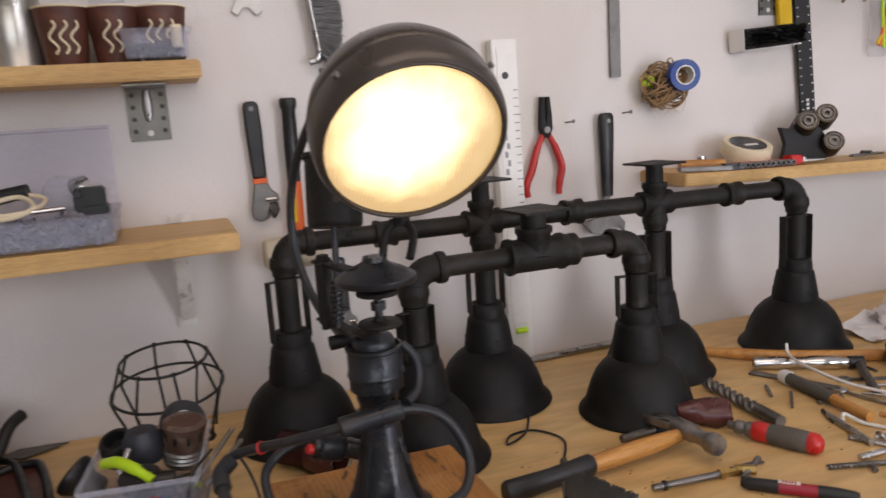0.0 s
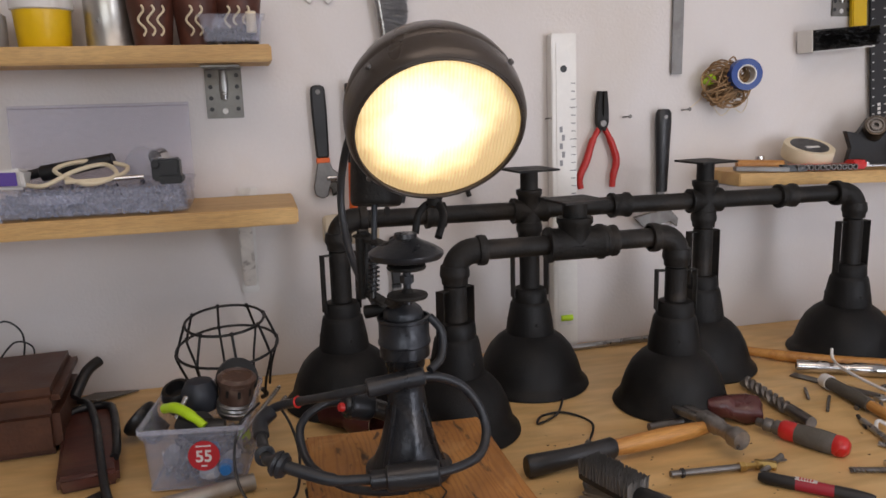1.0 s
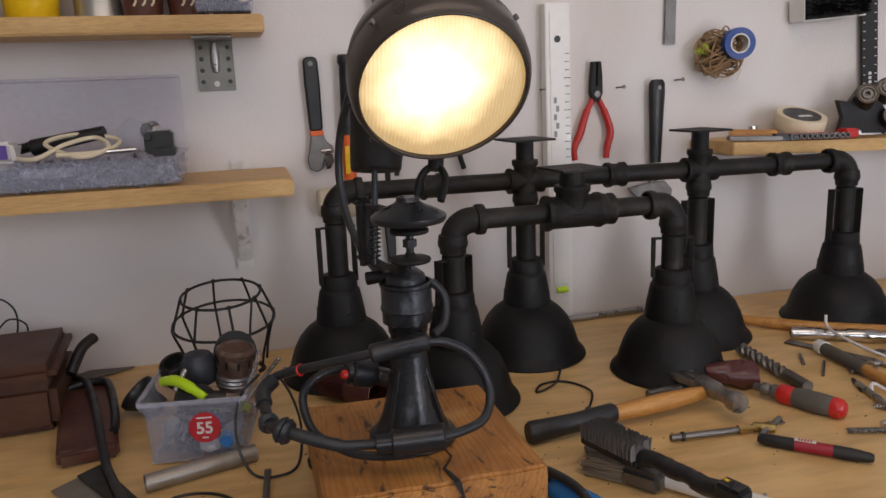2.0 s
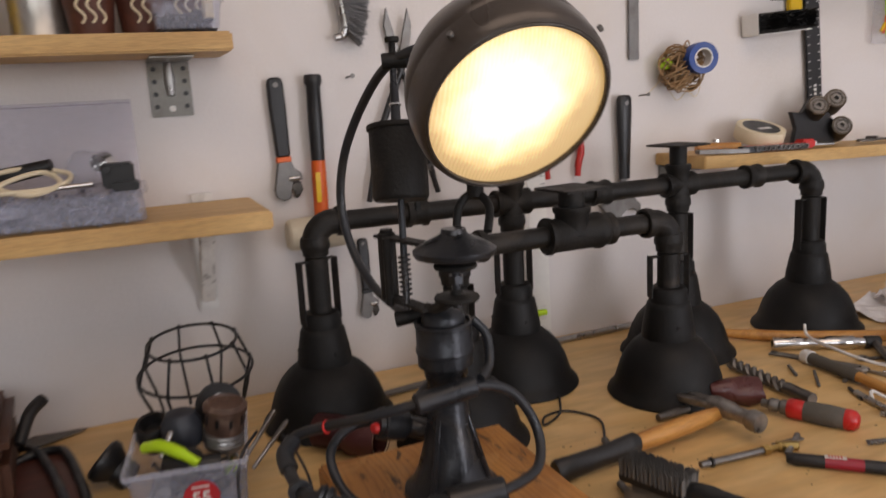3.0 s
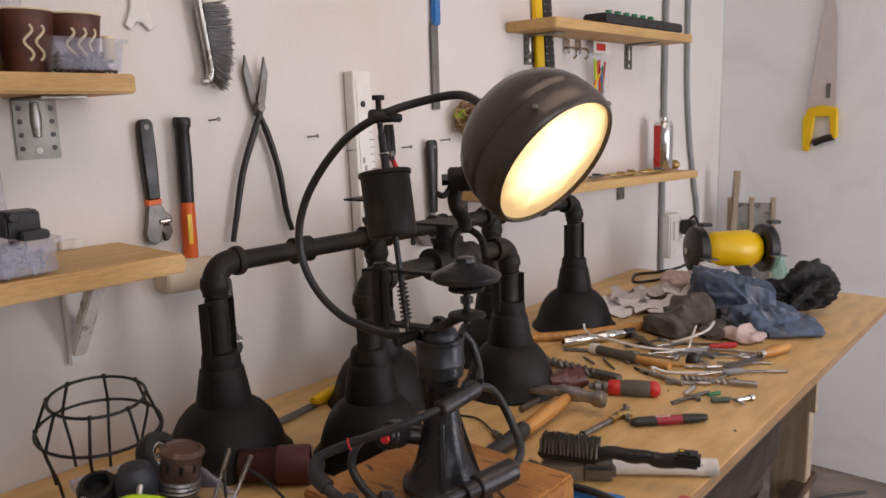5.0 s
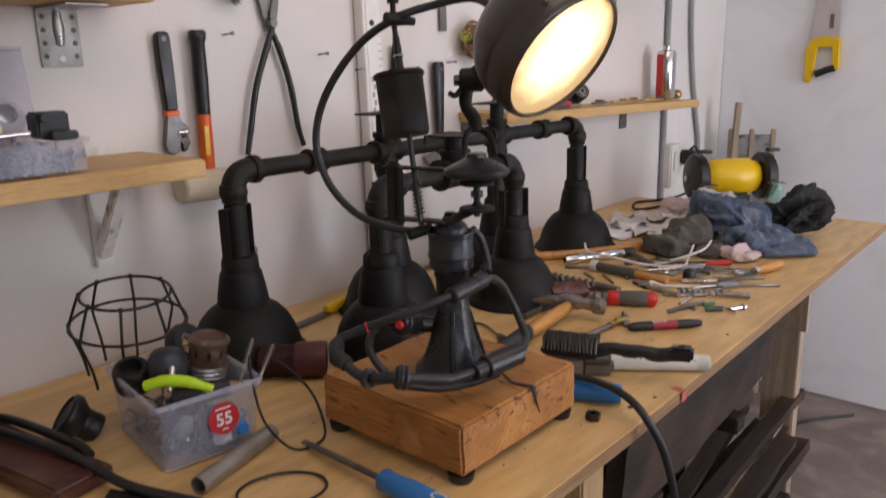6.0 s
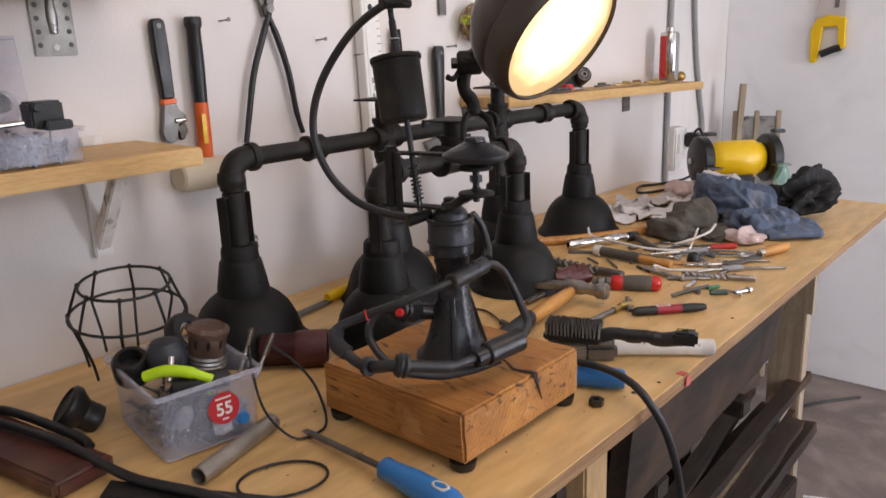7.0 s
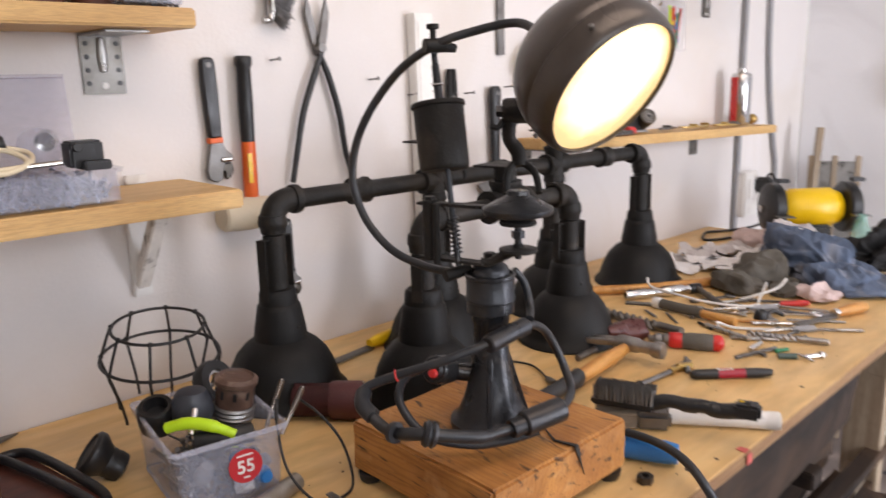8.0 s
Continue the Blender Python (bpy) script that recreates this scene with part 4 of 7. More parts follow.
# ---- on the lower west shelf ----
def organiser():
    z = 1.1935
    t = thing("organiser_box", "open clear plastic organiser box full of zinc screws", "organiser box", Matrix.Translation((-0.33, -0.115, z)))
    b = part("tray", open_box(0.285, 0.155, 0.046, 0.0016, 1.0), CLEAR, t)
    part("latch", box(0.075, 0.004, 0.014, (-0.04, -0.081, 0.03), 0.002), CLEAR, b)
    for k in range(3):
        part("divider", box(0.0015, 0.145, 0.035, (-0.07 + 0.07 * k, 0, 0.021), 0), CLEAR, b)
    part("screws", grid_heap(0.3, 0.16, 0.034, 5, 150), SCREWBLUE, t, "heaped bluish zinc screws")
    lid = part("lid", box(0.285, 0.004, 0.145, (0, 0, 0.0725), 0.0015), LIDCLEAR, t, "clear lid propped against the wall")
    lid.matrix_local = Matrix.Translation((0, 0.083, 0.02)) @ pose(0, 0, 0, -8, 0, 0)
    part("lid_rim", box(0.285, 0.007, 0.006, (0, 0, 0.146), 0.001), LIDCLEAR, lid)
    o = Vector((-0.33, -0.115, z))
    c = thing("cable_bundle", "off-white electrical cable in loose loops", "cable")
    part("cable", tube([o + Vector(p) for p in ((-0.1, -0.03, 0.052), (-0.06, -0.06, 0.05), (-0.02, -0.04, 0.068), (0.02, -0.02, 0.075), (0.04, -0.05, 0.06), (0.0, -0.065, 0.05), (-0.05, -0.03, 0.07), (-0.01, 0.0, 0.08), (0.05, -0.01, 0.07), (0.035, -0.055, 0.056), (-0.03, -0.062, 0.054))], 0.0035, 8), CREAM, c)
    c = thing("power_tool_handle", "black plastic tool lying on the screws", "tool")
    part("body", rod(o + Vector((-0.08, 0.02, 0.062)), o + Vector((0.03, 0.0, 0.082)), 0.013, 0.01, 14), BLACK, c)
    part("tip", rod(o + Vector((-0.1, 0.025, 0.06)), o + Vector((-0.075, 0.02, 0.066)), 0.008, seg=10), BLACK, c)
    solo("steel_rod", rod(o + Vector((-0.03, -0.06, 0.053)), o + Vector((0.08, -0.05, 0.056)), 0.0035, seg=10), CHROME, "thin bright steel rod", "rod")
    BULB = Matrix.Translation(o + Vector((0.06, -0.01, 0.068))) @ pose(0, 0, 0, 80, 0, 150) @ Matrix.Diagonal((1.15, 1.15, 1.15, 1))
    c = thing("light_bulb", "clear glass light bulb lying among screws", "light bulb")
    part("glass", lathe([(0, 0), (0.018, 0.006), (0.024, 0.022), (0.018, 0.038), (0.011, 0.05)], 24, BULB), CLEAR, c)
    part("cap", lathe([(0.0115, 0.049), (0.0115, 0.066), (0, 0.068)], 16, BULB), CHROME, c)
    c = thing("junction_block", "square black plastic terminal block", "terminal block")
    part("body", box(0.042, 0.036, 0.034, o + Vector((0.112, -0.03, 0.064)), 0.003), BLACK, c)
    part("foot", box(0.034, 0.045, 0.012, o + Vector((0.12, -0.04, 0.05)), 0.002), BLACK, c)
    part("knob", rod(o + Vector((0.098, -0.05, 0.074)), o + Vector((0.098, -0.058, 0.074)), 0.006, seg=12), BLACK, c)
    c = thing("packet", "crumpled white and purple paper packet", "packet")
    part("packet", rough_up(box(0.06, 0.045, 0.03, o + Vector((-0.12, -0.035, 0.06)), 0.006, seg=3), 0.006, 40), WHITE, c)
    part("print", box(0.03, 0.002, 0.02, o + Vector((-0.11, -0.0615, 0.062)), 0.0005), material("purple_print", (0.1, 0.05, 0.3), 0.5), c)


organiser()


# ---- tools hung on the wall ----
FORGED = material("forged_steel", (0.075, 0.066, 0.058), 0.34, 0.85, 0.35, 40, 200, 0.15, dirt=(0.3, 0.25, 0.18), dirt_amount=0.5, dirt_scale=22)

def nail(x, z):
    t = thing("nail", "dark nail sticking out of the wall", "nail", Matrix.Translation((x, 0.005, z)), "nails in the wall")
    part("shank", rod((0, 0, 0), (0.004, -0.03, 0.002), 0.0016, seg=8), DULL, t)
    part("head", rod((0.004, -0.029, 0.002), (0.0042, -0.031, 0.002), 0.004, seg=10), DULL, t)


for x, z in ((0.158, 1.379), (0.372, 1.342), (0.632, 1.308), (0.761, 1.318), (0.47, 1.31)):
    nail(x, z)


def adjustable_wrench(x, z, s, y=-0.012, tilt=-1.5, label="adjustable wrench with black grip and orange band hung on the wall", col=None):
    """Hangs head down from its handle's end."""
    t = thing("adjustable_wrench", label, "wrench", Matrix.Translation((x, y, z)) @ pose(0, 0, 0, 0, tilt, 0) @ Matrix.Diagonal((s, s, s, 1)))
    h = part("grip", prism([(-0.013, -0.006), (-0.009, 0.0), (0.009, 0.0), (0.013, -0.006), (0.0135, -0.05), (0.0115, -0.13), (-0.0115, -0.13), (-0.0135, -0.05)], 0.014, pose(0, 0.007, 0, 90, 0, 0), bev=0.004), BLACK, t, "black rubber grip")
    part("band", prism([(-0.0118, -0.129), (0.0118, -0.129), (0.0122, -0.138), (-0.0122, -0.138)], 0.0142, pose(0, 0.0071, 0, 90, 0, 0), bev=0.001), col or ORANGE, h)
    part("head", prism([(-0.0105, -0.136), (0.0105, -0.136), (0.016, -0.15), (0.026, -0.158), (0.028, -0.17), (0.012, -0.172), (0.009, -0.18), (0.004, -0.199), (-0.007, -0.203), (-0.0185, -0.196), (-0.021, -0.182), (-0.0165, -0.165)], 0.011, pose(0, 0.0055, 0, 90, 0, 0), bev=0.0015), DULL, t, "steel wrench head")
    part("jaw", prism([(0.0, -0.176), (0.024, -0.172), (0.027, -0.186), (0.019, -0.198), (0.012, -0.2), (0.011, -0.186)], 0.009, pose(0.0, 0.0045, 0, 90, 0, 0), bev=0.001), FORGED, t)
    part("worm", rod((0.004, -0.006, -0.166), (0.022, -0.006, -0.166), 0.0042, seg=12), CHROME, t)
    part("hole", rod((0, -0.0071, -0.012), (0, -0.0077, -0.012), 0.0045, seg=12), DULL, h)


adjustable_wrench(0.033, 1.384, 1.0)
adjustable_wrench(0.16, 1.102, 0.72, label="small adjustable wrench with dark grip hung on the wall", col=BLACK)


def mallet():
    t = thing("mallet", "mallet with black and orange handle and pale head", "mallet", Matrix.Translation((0.095, -0.02, 1.386)) @ pose(0, 0, 0, 0, 1, 0))
    part("grip", lathe([(0, 0), (0.012, 0), (0.0145, -0.003), (0.0145, -0.014), (0.0115, -0.02), (0.0125, -0.08), (0.0115, -0.142), (0, -0.142)], 20), BLACK, t, "black ribbed rubber grip")
    part("handle", lathe([(0, -0.141), (0.0118, -0.141), (0.0125, -0.2), (0.012, -0.25), (0, -0.25)], 20), ORANGE, t, "orange fibreglass handle")
    part("label_strip", box(0.008, 0.001, 0.05, (-0.005, -0.0124, -0.185), 0), YELLOW, t)
    part("head", lathe([(0, -0.05), (0.022, -0.05), (0.026, -0.046), (0.028, -0.02), (0.028, 0.02), (0.026, 0.046), (0.022, 0.05), (0, 0.05)], 28, Matrix.Translation((-0.012, -0.006, -0.262)) @ pose(0, 0, 0, 0, 90, 0)), material("pale_rubber", (0.62, 0.55, 0.42), 0.6, 0, 0.08), t, "cream rubber head")


mallet()


def tin_snips():
    t = thing("tin_snips", "tin snips with long black handles hung on the wall", "snips")
    for s, tip, end in ((-1, (0.233, 1.492), (0.178, 1.165)), (1, (0.269, 1.49), (0.309, 1.17))):
        part("blade", prism([(tip[0], tip[1]), (tip[0] + s * 0.006, tip[1] - 0.03), (0.252 + s * 0.016, 1.42), (0.252 + s * 0.006, 1.385), (0.252 - s * 0.007, 1.39), (0.252 - s * 0.001, 1.42)], 0.006, pose(0, -0.01 - 0.003 * s, 0, 90, 0, 0), bev=0.0008), DULL, t, "worn steel blade")
        part("handle", tube([(0.252 - s * 0.003, -0.016, 1.392), (0.252 + s * 0.014, -0.016, 1.355), (0.252 + 0.5 * (end[0] - 0.252) + s * 0.006, -0.016, 1.287), (end[0] - s * 0.011, -0.016, 1.21), (end[0], -0.016, end[1])], [0.0055, 0.0062, 0.006, 0.0055, 0.005], 10), BLACK, t)
    part("pivot", rod((0.252, -0.006, 1.4), (0.252, -0.026, 1.4), 0.0085, seg=16), DULL, t)


tin_snips()


def bristles(rows, mat_, parent, name="bristles"):
    bm = bmesh.new()
    for p0, p1, r in rows:
        lathe([(r, 0), (r * 0.6, 1)], 4, along(p0, p1) @ Matrix.Diagonal((1, 1, (Vector(p1) - Vector(p0)).length, 1)), bm)
    return part(name, bm, mat_, parent, smooth=0)


def wire_wheel_brush():
    t = thing("wire_brush", "curved wire brush with bright metal back on the wall", "wire brush")
    back = tube([(0.14, -0.022, 1.595), (0.146, -0.022, 1.55), (0.153, -0.022, 1.5), (0.157, -0.022, 1.465), (0.151, -0.022, 1.447), (0.138, -0.022, 1.443)], [0.0085, 0.0085, 0.0085, 0.009, 0.008, 0.006], 12)
    part("back", back, STEEL, t, "curved bright metal back")
    part("handle", tube([(0.139, -0.022, 1.59), (0.137, -0.022, 1.63), (0.137, -0.022, 1.7)], 0.013, 12), material("amber_handle", (0.7, 0.27, 0.03), 0.4), t, "amber plastic handle")
    rnd, rows = random.Random(2), []
    for i in range(900):
        f = rnd.random()
        z = 1.452 + 0.118 * f
        x0 = 0.159 - 0.013 * f
        reach = 0.012 + 0.034 * math.sin(math.pi * min(1.0, 0.32 + 0.62 * (1 - f))) ** 0.8
        y = -0.022 + (rnd.random() - 0.5) * 0.024
        drop = -0.02 * (1 - f) ** 1.5 + 0.004 * f
        rows.append(((x0, y, z), (x0 + reach + rnd.uniform(-0.004, 0.004), y + rnd.uniform(-0.006, 0.006), z + drop + rnd.uniform(-0.006, 0.006)), 0.0009))
    bristles(rows, material("dark_wire", (0.3, 0.3, 0.31), 0.5, 0.5, 0.3), t)


wire_wheel_brush()
solo("wing_bracket", prism([(0.02, 1.53), (0.03, 1.522), (0.04, 1.535), (0.05, 1.535), (0.06, 1.522), (0.072, 1.53), (0.062, 1.556), (0.058, 1.6), (0.034, 1.6), (0.032, 1.556)], 0.006, pose(0, -0.002, 0, 90, 0, 0), bev=0.0015), WHITE, "small off-white metal hook plate on the wall", "hook")


def spirit_level():
    t = thing("spirit_level", "long aluminium spirit level leaning against the wall", "spirit level", Matrix.Translation((0.5, -0.026, 0.851)) @ pose(0, 0, 0, -0.8, -0.4, 0))
    b = part("body", box(0.05, 0.026, 0.617, (0, 0.003, 0.3085), 0.0015), ALU, t)
    part("face_web", box(0.034, 0.002, 0.56, (0, -0.0105, 0.32), 0.0005), ALU, b)
    part("hang_hole", rod((-0.002, -0.0115, 0.552), (-0.002, -0.0128, 0.552), 0.0065, seg=16), BLACK, b)
    for z in (0.066,):
        v = part("vial_window", box(0.03, 0.003, 0.032, (0, -0.0112, z), 0.004), WHITE, b)
        part("vial", rod((-0.012, -0.0135, z), (0.012, -0.0135, z), 0.006, seg=14), LIME, v, "green bubble vial")
    for k in range(16):
        part("scale_mark", box(0.009 if k % 4 else 0.014, 0.0006, 0.0012, (0.017, -0.0119, 0.3 + 0.015 * k), 0), BLACK, b)
    for k in range(5):
        part("print_bar", box(0.006, 0.0006, 0.011, (-0.008 + 0.0045 * (k % 2), -0.0119, 0.375 + 0.016 * k), 0), GREY, b)


spirit_level()


def pliers():
    t = thing("pliers", "combination pliers with red handles hung on the wall", "pliers")
    for s in (-1, 1):
        part("jaw", prism([(0.581 + s * 0.002, 1.36), (0.581 + s * 0.009, 1.36), (0.581 + s * 0.012, 1.33), (0.581 + s * 0.013, 1.3), (0.581 + s * 0.006, 1.282), (0.581 - s * 0.006, 1.29), (0.581 + s * 0.001, 1.315)], 0.012, pose(0, -0.008, 0, 90, 0, 0), bev=0.001), IRON, t, "dark steel jaw")
        e = 0.538 if s < 0 else 0.605
        part("handle", tube([(0.581 + s * 0.006, -0.014, 1.288), (0.581 + s * 0.02, -0.014, 1.262), (0.581 + s * 0.032, -0.014, 1.225), (e + s * 0.002, -0.014, 1.195), (e, -0.014, 1.172)], [0.0055, 0.007, 0.0075, 0.007, 0.006], 12), REDGRIP, t, "red dipped grip")
    part("rivet", rod((0.581, -0.006, 1.298), (0.581, -0.0225, 1.298), 0.007, seg=16), DULL, t)


pliers()


def trowel_wrench():
    t = thing("pipe_wrench", "wrench with thick black handle and steel jaws", "wrench")
    part("handle", lathe([(0, 0), (0.012, -0.001), (0.0165, -0.008), (0.017, -0.03), (0.0145, -0.09), (0.012, -0.165), (0, -0.166)], 20, Matrix.Translation((0.713, -0.016, 1.322)) @ Matrix.Diagonal((1, 0.6, 1, 1))), BLACK, t)
    part("hang_hole", rod((0.713, -0.0255, 1.306), (0.713, -0.0265, 1.306), 0.0045, seg=12), DULL, t)
    part("neck", box(0.016, 0.006, 0.045, (0.711, -0.014, 1.135), 0.001), DULL, t)
    part("head", prism([(0.69, 1.115), (0.735, 1.118), (0.752, 1.1), (0.75, 1.082), (0.735, 1.094), (0.716, 1.092), (0.7, 1.078), (0.675, 1.085), (0.652, 1.108), (0.646, 1.1), (0.672, 1.07), (0.71, 1.064), (0.69, 1.09)][:9], 0.008, pose(0, -0.01, 0, 90, 0, 0), bev=0.001), DULL, t)


trowel_wrench()
c = thing("steel_rule", "flat grey steel bar with a blue end", "steel bar")
part("bar", box(0.024, 0.004, 0.19, (0.744, -0.006, 1.484), 0.0008), DULL, c)
part("blue_end", box(0.026, 0.012, 0.1, (0.748, -0.009, 1.625), 0.004), BLUE, c)


def twine_and_tape():
    t = thing("twine", "tangled ball of brown twine hung on a nail", "twine")
    rnd = random.Random(4)
    fibre = material("twine_fibre", (0.33, 0.2, 0.1), 0.85, 0, 0.3, 60, 300, 0.3)
    for k in range(26):
        pts = []
        ax = Vector((rnd.uniform(-1, 1), rnd.uniform(-0.4, 0.4), rnd.uniform(-1, 1))).normalized()
        u = ax.orthogonal().normalized()
        v = ax.cross(u)
        R = rnd.uniform(0.026, 0.054)
        for i in range(22):
            a = i * 0.6
            p = Vector((0.838, -0.042, 1.368)) + (R + rnd.uniform(-0.005, 0.005)) * (math.cos(a) * u + math.sin(a) * v)
            p.y = -0.036 + (p.y + 0.042) * 0.55
            pts.append(p)
        part("strand", tube(pts, 0.0015, 5, 3), fibre, t)
    part("loop", tube([(0.85, -0.03, 1.33), (0.885, -0.02, 1.31), (0.9, -0.018, 1.335), (0.88, -0.03, 1.36), (0.86, -0.025, 1.325), (0.84, -0.02, 1.305), (0.82, -0.02, 1.325)], 0.0009, 5), CREAM, t)
    part("tail", tube([(0.81, -0.02, 1.36), (0.79, -0.014, 1.335), (0.765, -0.014, 1.318)], 0.0009, 5), CREAM, t)
    part("core", lathe([(0, -0.012), (0.01, -0.01), (0.012, 0), (0.01, 0.01), (0, 0.012)], 20, Matrix.Translation((0.805, -0.025, 1.377)) @ pose(0, 0, 0, 90, 0, 0)), LIME, t)
    t = thing("tape_roll", "roll of blue masking tape hung over the twine", "tape roll")
    m = Matrix.Translation((0.853, -0.072, 1.384)) @ pose(0, 0, 0, 90, 0, -14) @ Matrix.Diagonal((0.88, 0.88, 0.88, 1))
    part("tape", lathe([(0.021, -0.015), (0.034, -0.015), (0.0345, 0), (0.034, 0.015), (0.021, 0.015), (0.021, -0.015)], 40, m), material("tape_blue", (0.004, 0.045, 0.24), 0.4, 0, 0.1), t)
    part("core", lathe([(0.0185, -0.0155), (0.0212, -0.0155), (0.0212, 0.0155), (0.0185, 0.0155), (0.0185, -0.0155)], 40, m), WHITE, t, "pale cardboard core")


twine_and_tape()


def block_brush():
    t = thing("block_brush", "small block brush with black bristles on the wall", "brush", Matrix.Translation((1.093, -0.03, 1.452)) @ pose(0, 0, 0, 0, -4, 0))
    part("frame", box(0.15, 0.012, 0.042, (0, 0.018, 0), 0.003), DULL, t)
    part("rim", box(0.148, 0.046, 0.0025, (0, 0.002, -0.0215), 0.001), ALU, t)
    part("end", box(0.0025, 0.046, 0.044, (-0.0745, 0.002, 0), 0.001), ALU, t)
    part("pad", box(0.146, 0.045, 0.04, (0.002, -0.002, 0.001), 0.003), BLACK, t)
    rnd, rows = random.Random(6), []
    for i in range(520):
        x, z = rnd.uniform(-0.071, 0.071), rnd.uniform(-0.018, 0.019)
        rows.append(((x, -0.022, z), (x + rnd.uniform(-0.003, 0.003), -0.036, z + rnd.uniform(-0.002, 0.002)), 0.0013))
    bristles(rows, BLACK, t)


block_brush()


def square():
    t = thing("try_square", "black perforated steel rule with yellow handle bar", "square")
    m = Matrix.Translation((1.232, -0.012, 1.212)) @ pose(0, 0, 0, 0, -5.5, 0)
    r = part("rule", box(0.042, 0.004, 0.5, (0, 0, 0.25), 0.001, m=m), BLACK, t)
    for k in range(24):
        for s in (-1, 1):
            part("scale_mark", box(0.0045, 0.0008, 0.002, (s * 0.0145, -0.0024, 0.05 + 0.018 * k), 0, m=m), WHITE, r)
    for k in range(6):
        part("print_bar", box(0.007, 0.0008, 0.006, (0.0, -0.0024, 0.06 + 0.009 * k), 0, m=m), WHITE, r)
    part("handle_bar", box(0.036, 0.012, 0.24, (0, 0, 0.12), 0.002, m=Matrix.Translation((1.16, -0.01, 1.45)) @ pose(0, 0, 0, 0, -4, 0)), YELLOW, t, "yellow bar")


square()


def blister_bag():
    t = thing("bag_of_ties", "clear bag of coloured ties hung on the wall", "bag", Matrix.Translation((1.45, -0.012, 1.4)))
    part("bag", rough_up(box(0.12, 0.014, 0.17, (0, -0.004, 0.085), 0.004, seg=3), 0.004, 30), BAG, t)
    part("header", box(0.1, 0.003, 0.035, (0.01, -0.012, 0.155), 0.001), WHITE, t, "white and red card header")
    part("print", box(0.05, 0.001, 0.02, (0.0, -0.014, 0.156), 0), RED, t)
    rnd = random.Random(9)
    for k, mat_ in enumerate((RED, YELLOW, GREEN, BLUE, LIME, RED, ORANGE)):
        a, b = rnd.uniform(-0.045, 0.045), rnd.uniform(-0.045, 0.045)
        part("tie", rod((a, -0.012, rnd.uniform(0.01, 0.03)), (b, -0.014, rnd.uniform(0.09, 0.125)), 0.0035, seg=8), mat_, t)
    c = thing("hook_set", "pair of small chromed hooks on the wall", "hook")
    for x in (1.3, 1.36):
        part("plate", box(0.03, 0.003, 0.04, (x, -0.003, 1.555), 0.001), CHROME, c)
        part("hook", tube([(x, -0.005, 1.55), (x, -0.03, 1.545), (x, -0.036, 1.53), (x, -0.026, 1.52)], 0.004, 8), CHROME, c)


blister_bag()


# ---- on the lower east shelf ----
def arc_shell(r, a0, a1, z0, z1, n=14):
    """A thin printed label bent round a can."""
    out = [(r * math.cos(radians(a0 + (a1 - a0) * k / n)), r * math.sin(radians(a0 + (a1 - a0) * k / n))) for k in range(n + 1)]
    inner = [(x * 0.985, y * 0.985) for x, y in out][::-1]
    return prism(out + inner, z1 - z0, Matrix.Translation((0, 0, z0)), bev=0)


ROLLER = material("oily_steel", (0.1, 0.085, 0.07), 0.38, 0.8, 0.25, 30, 160, 0.2, dirt=(0.05, 0.035, 0.025), dirt_amount=0.6, dirt_scale=20)


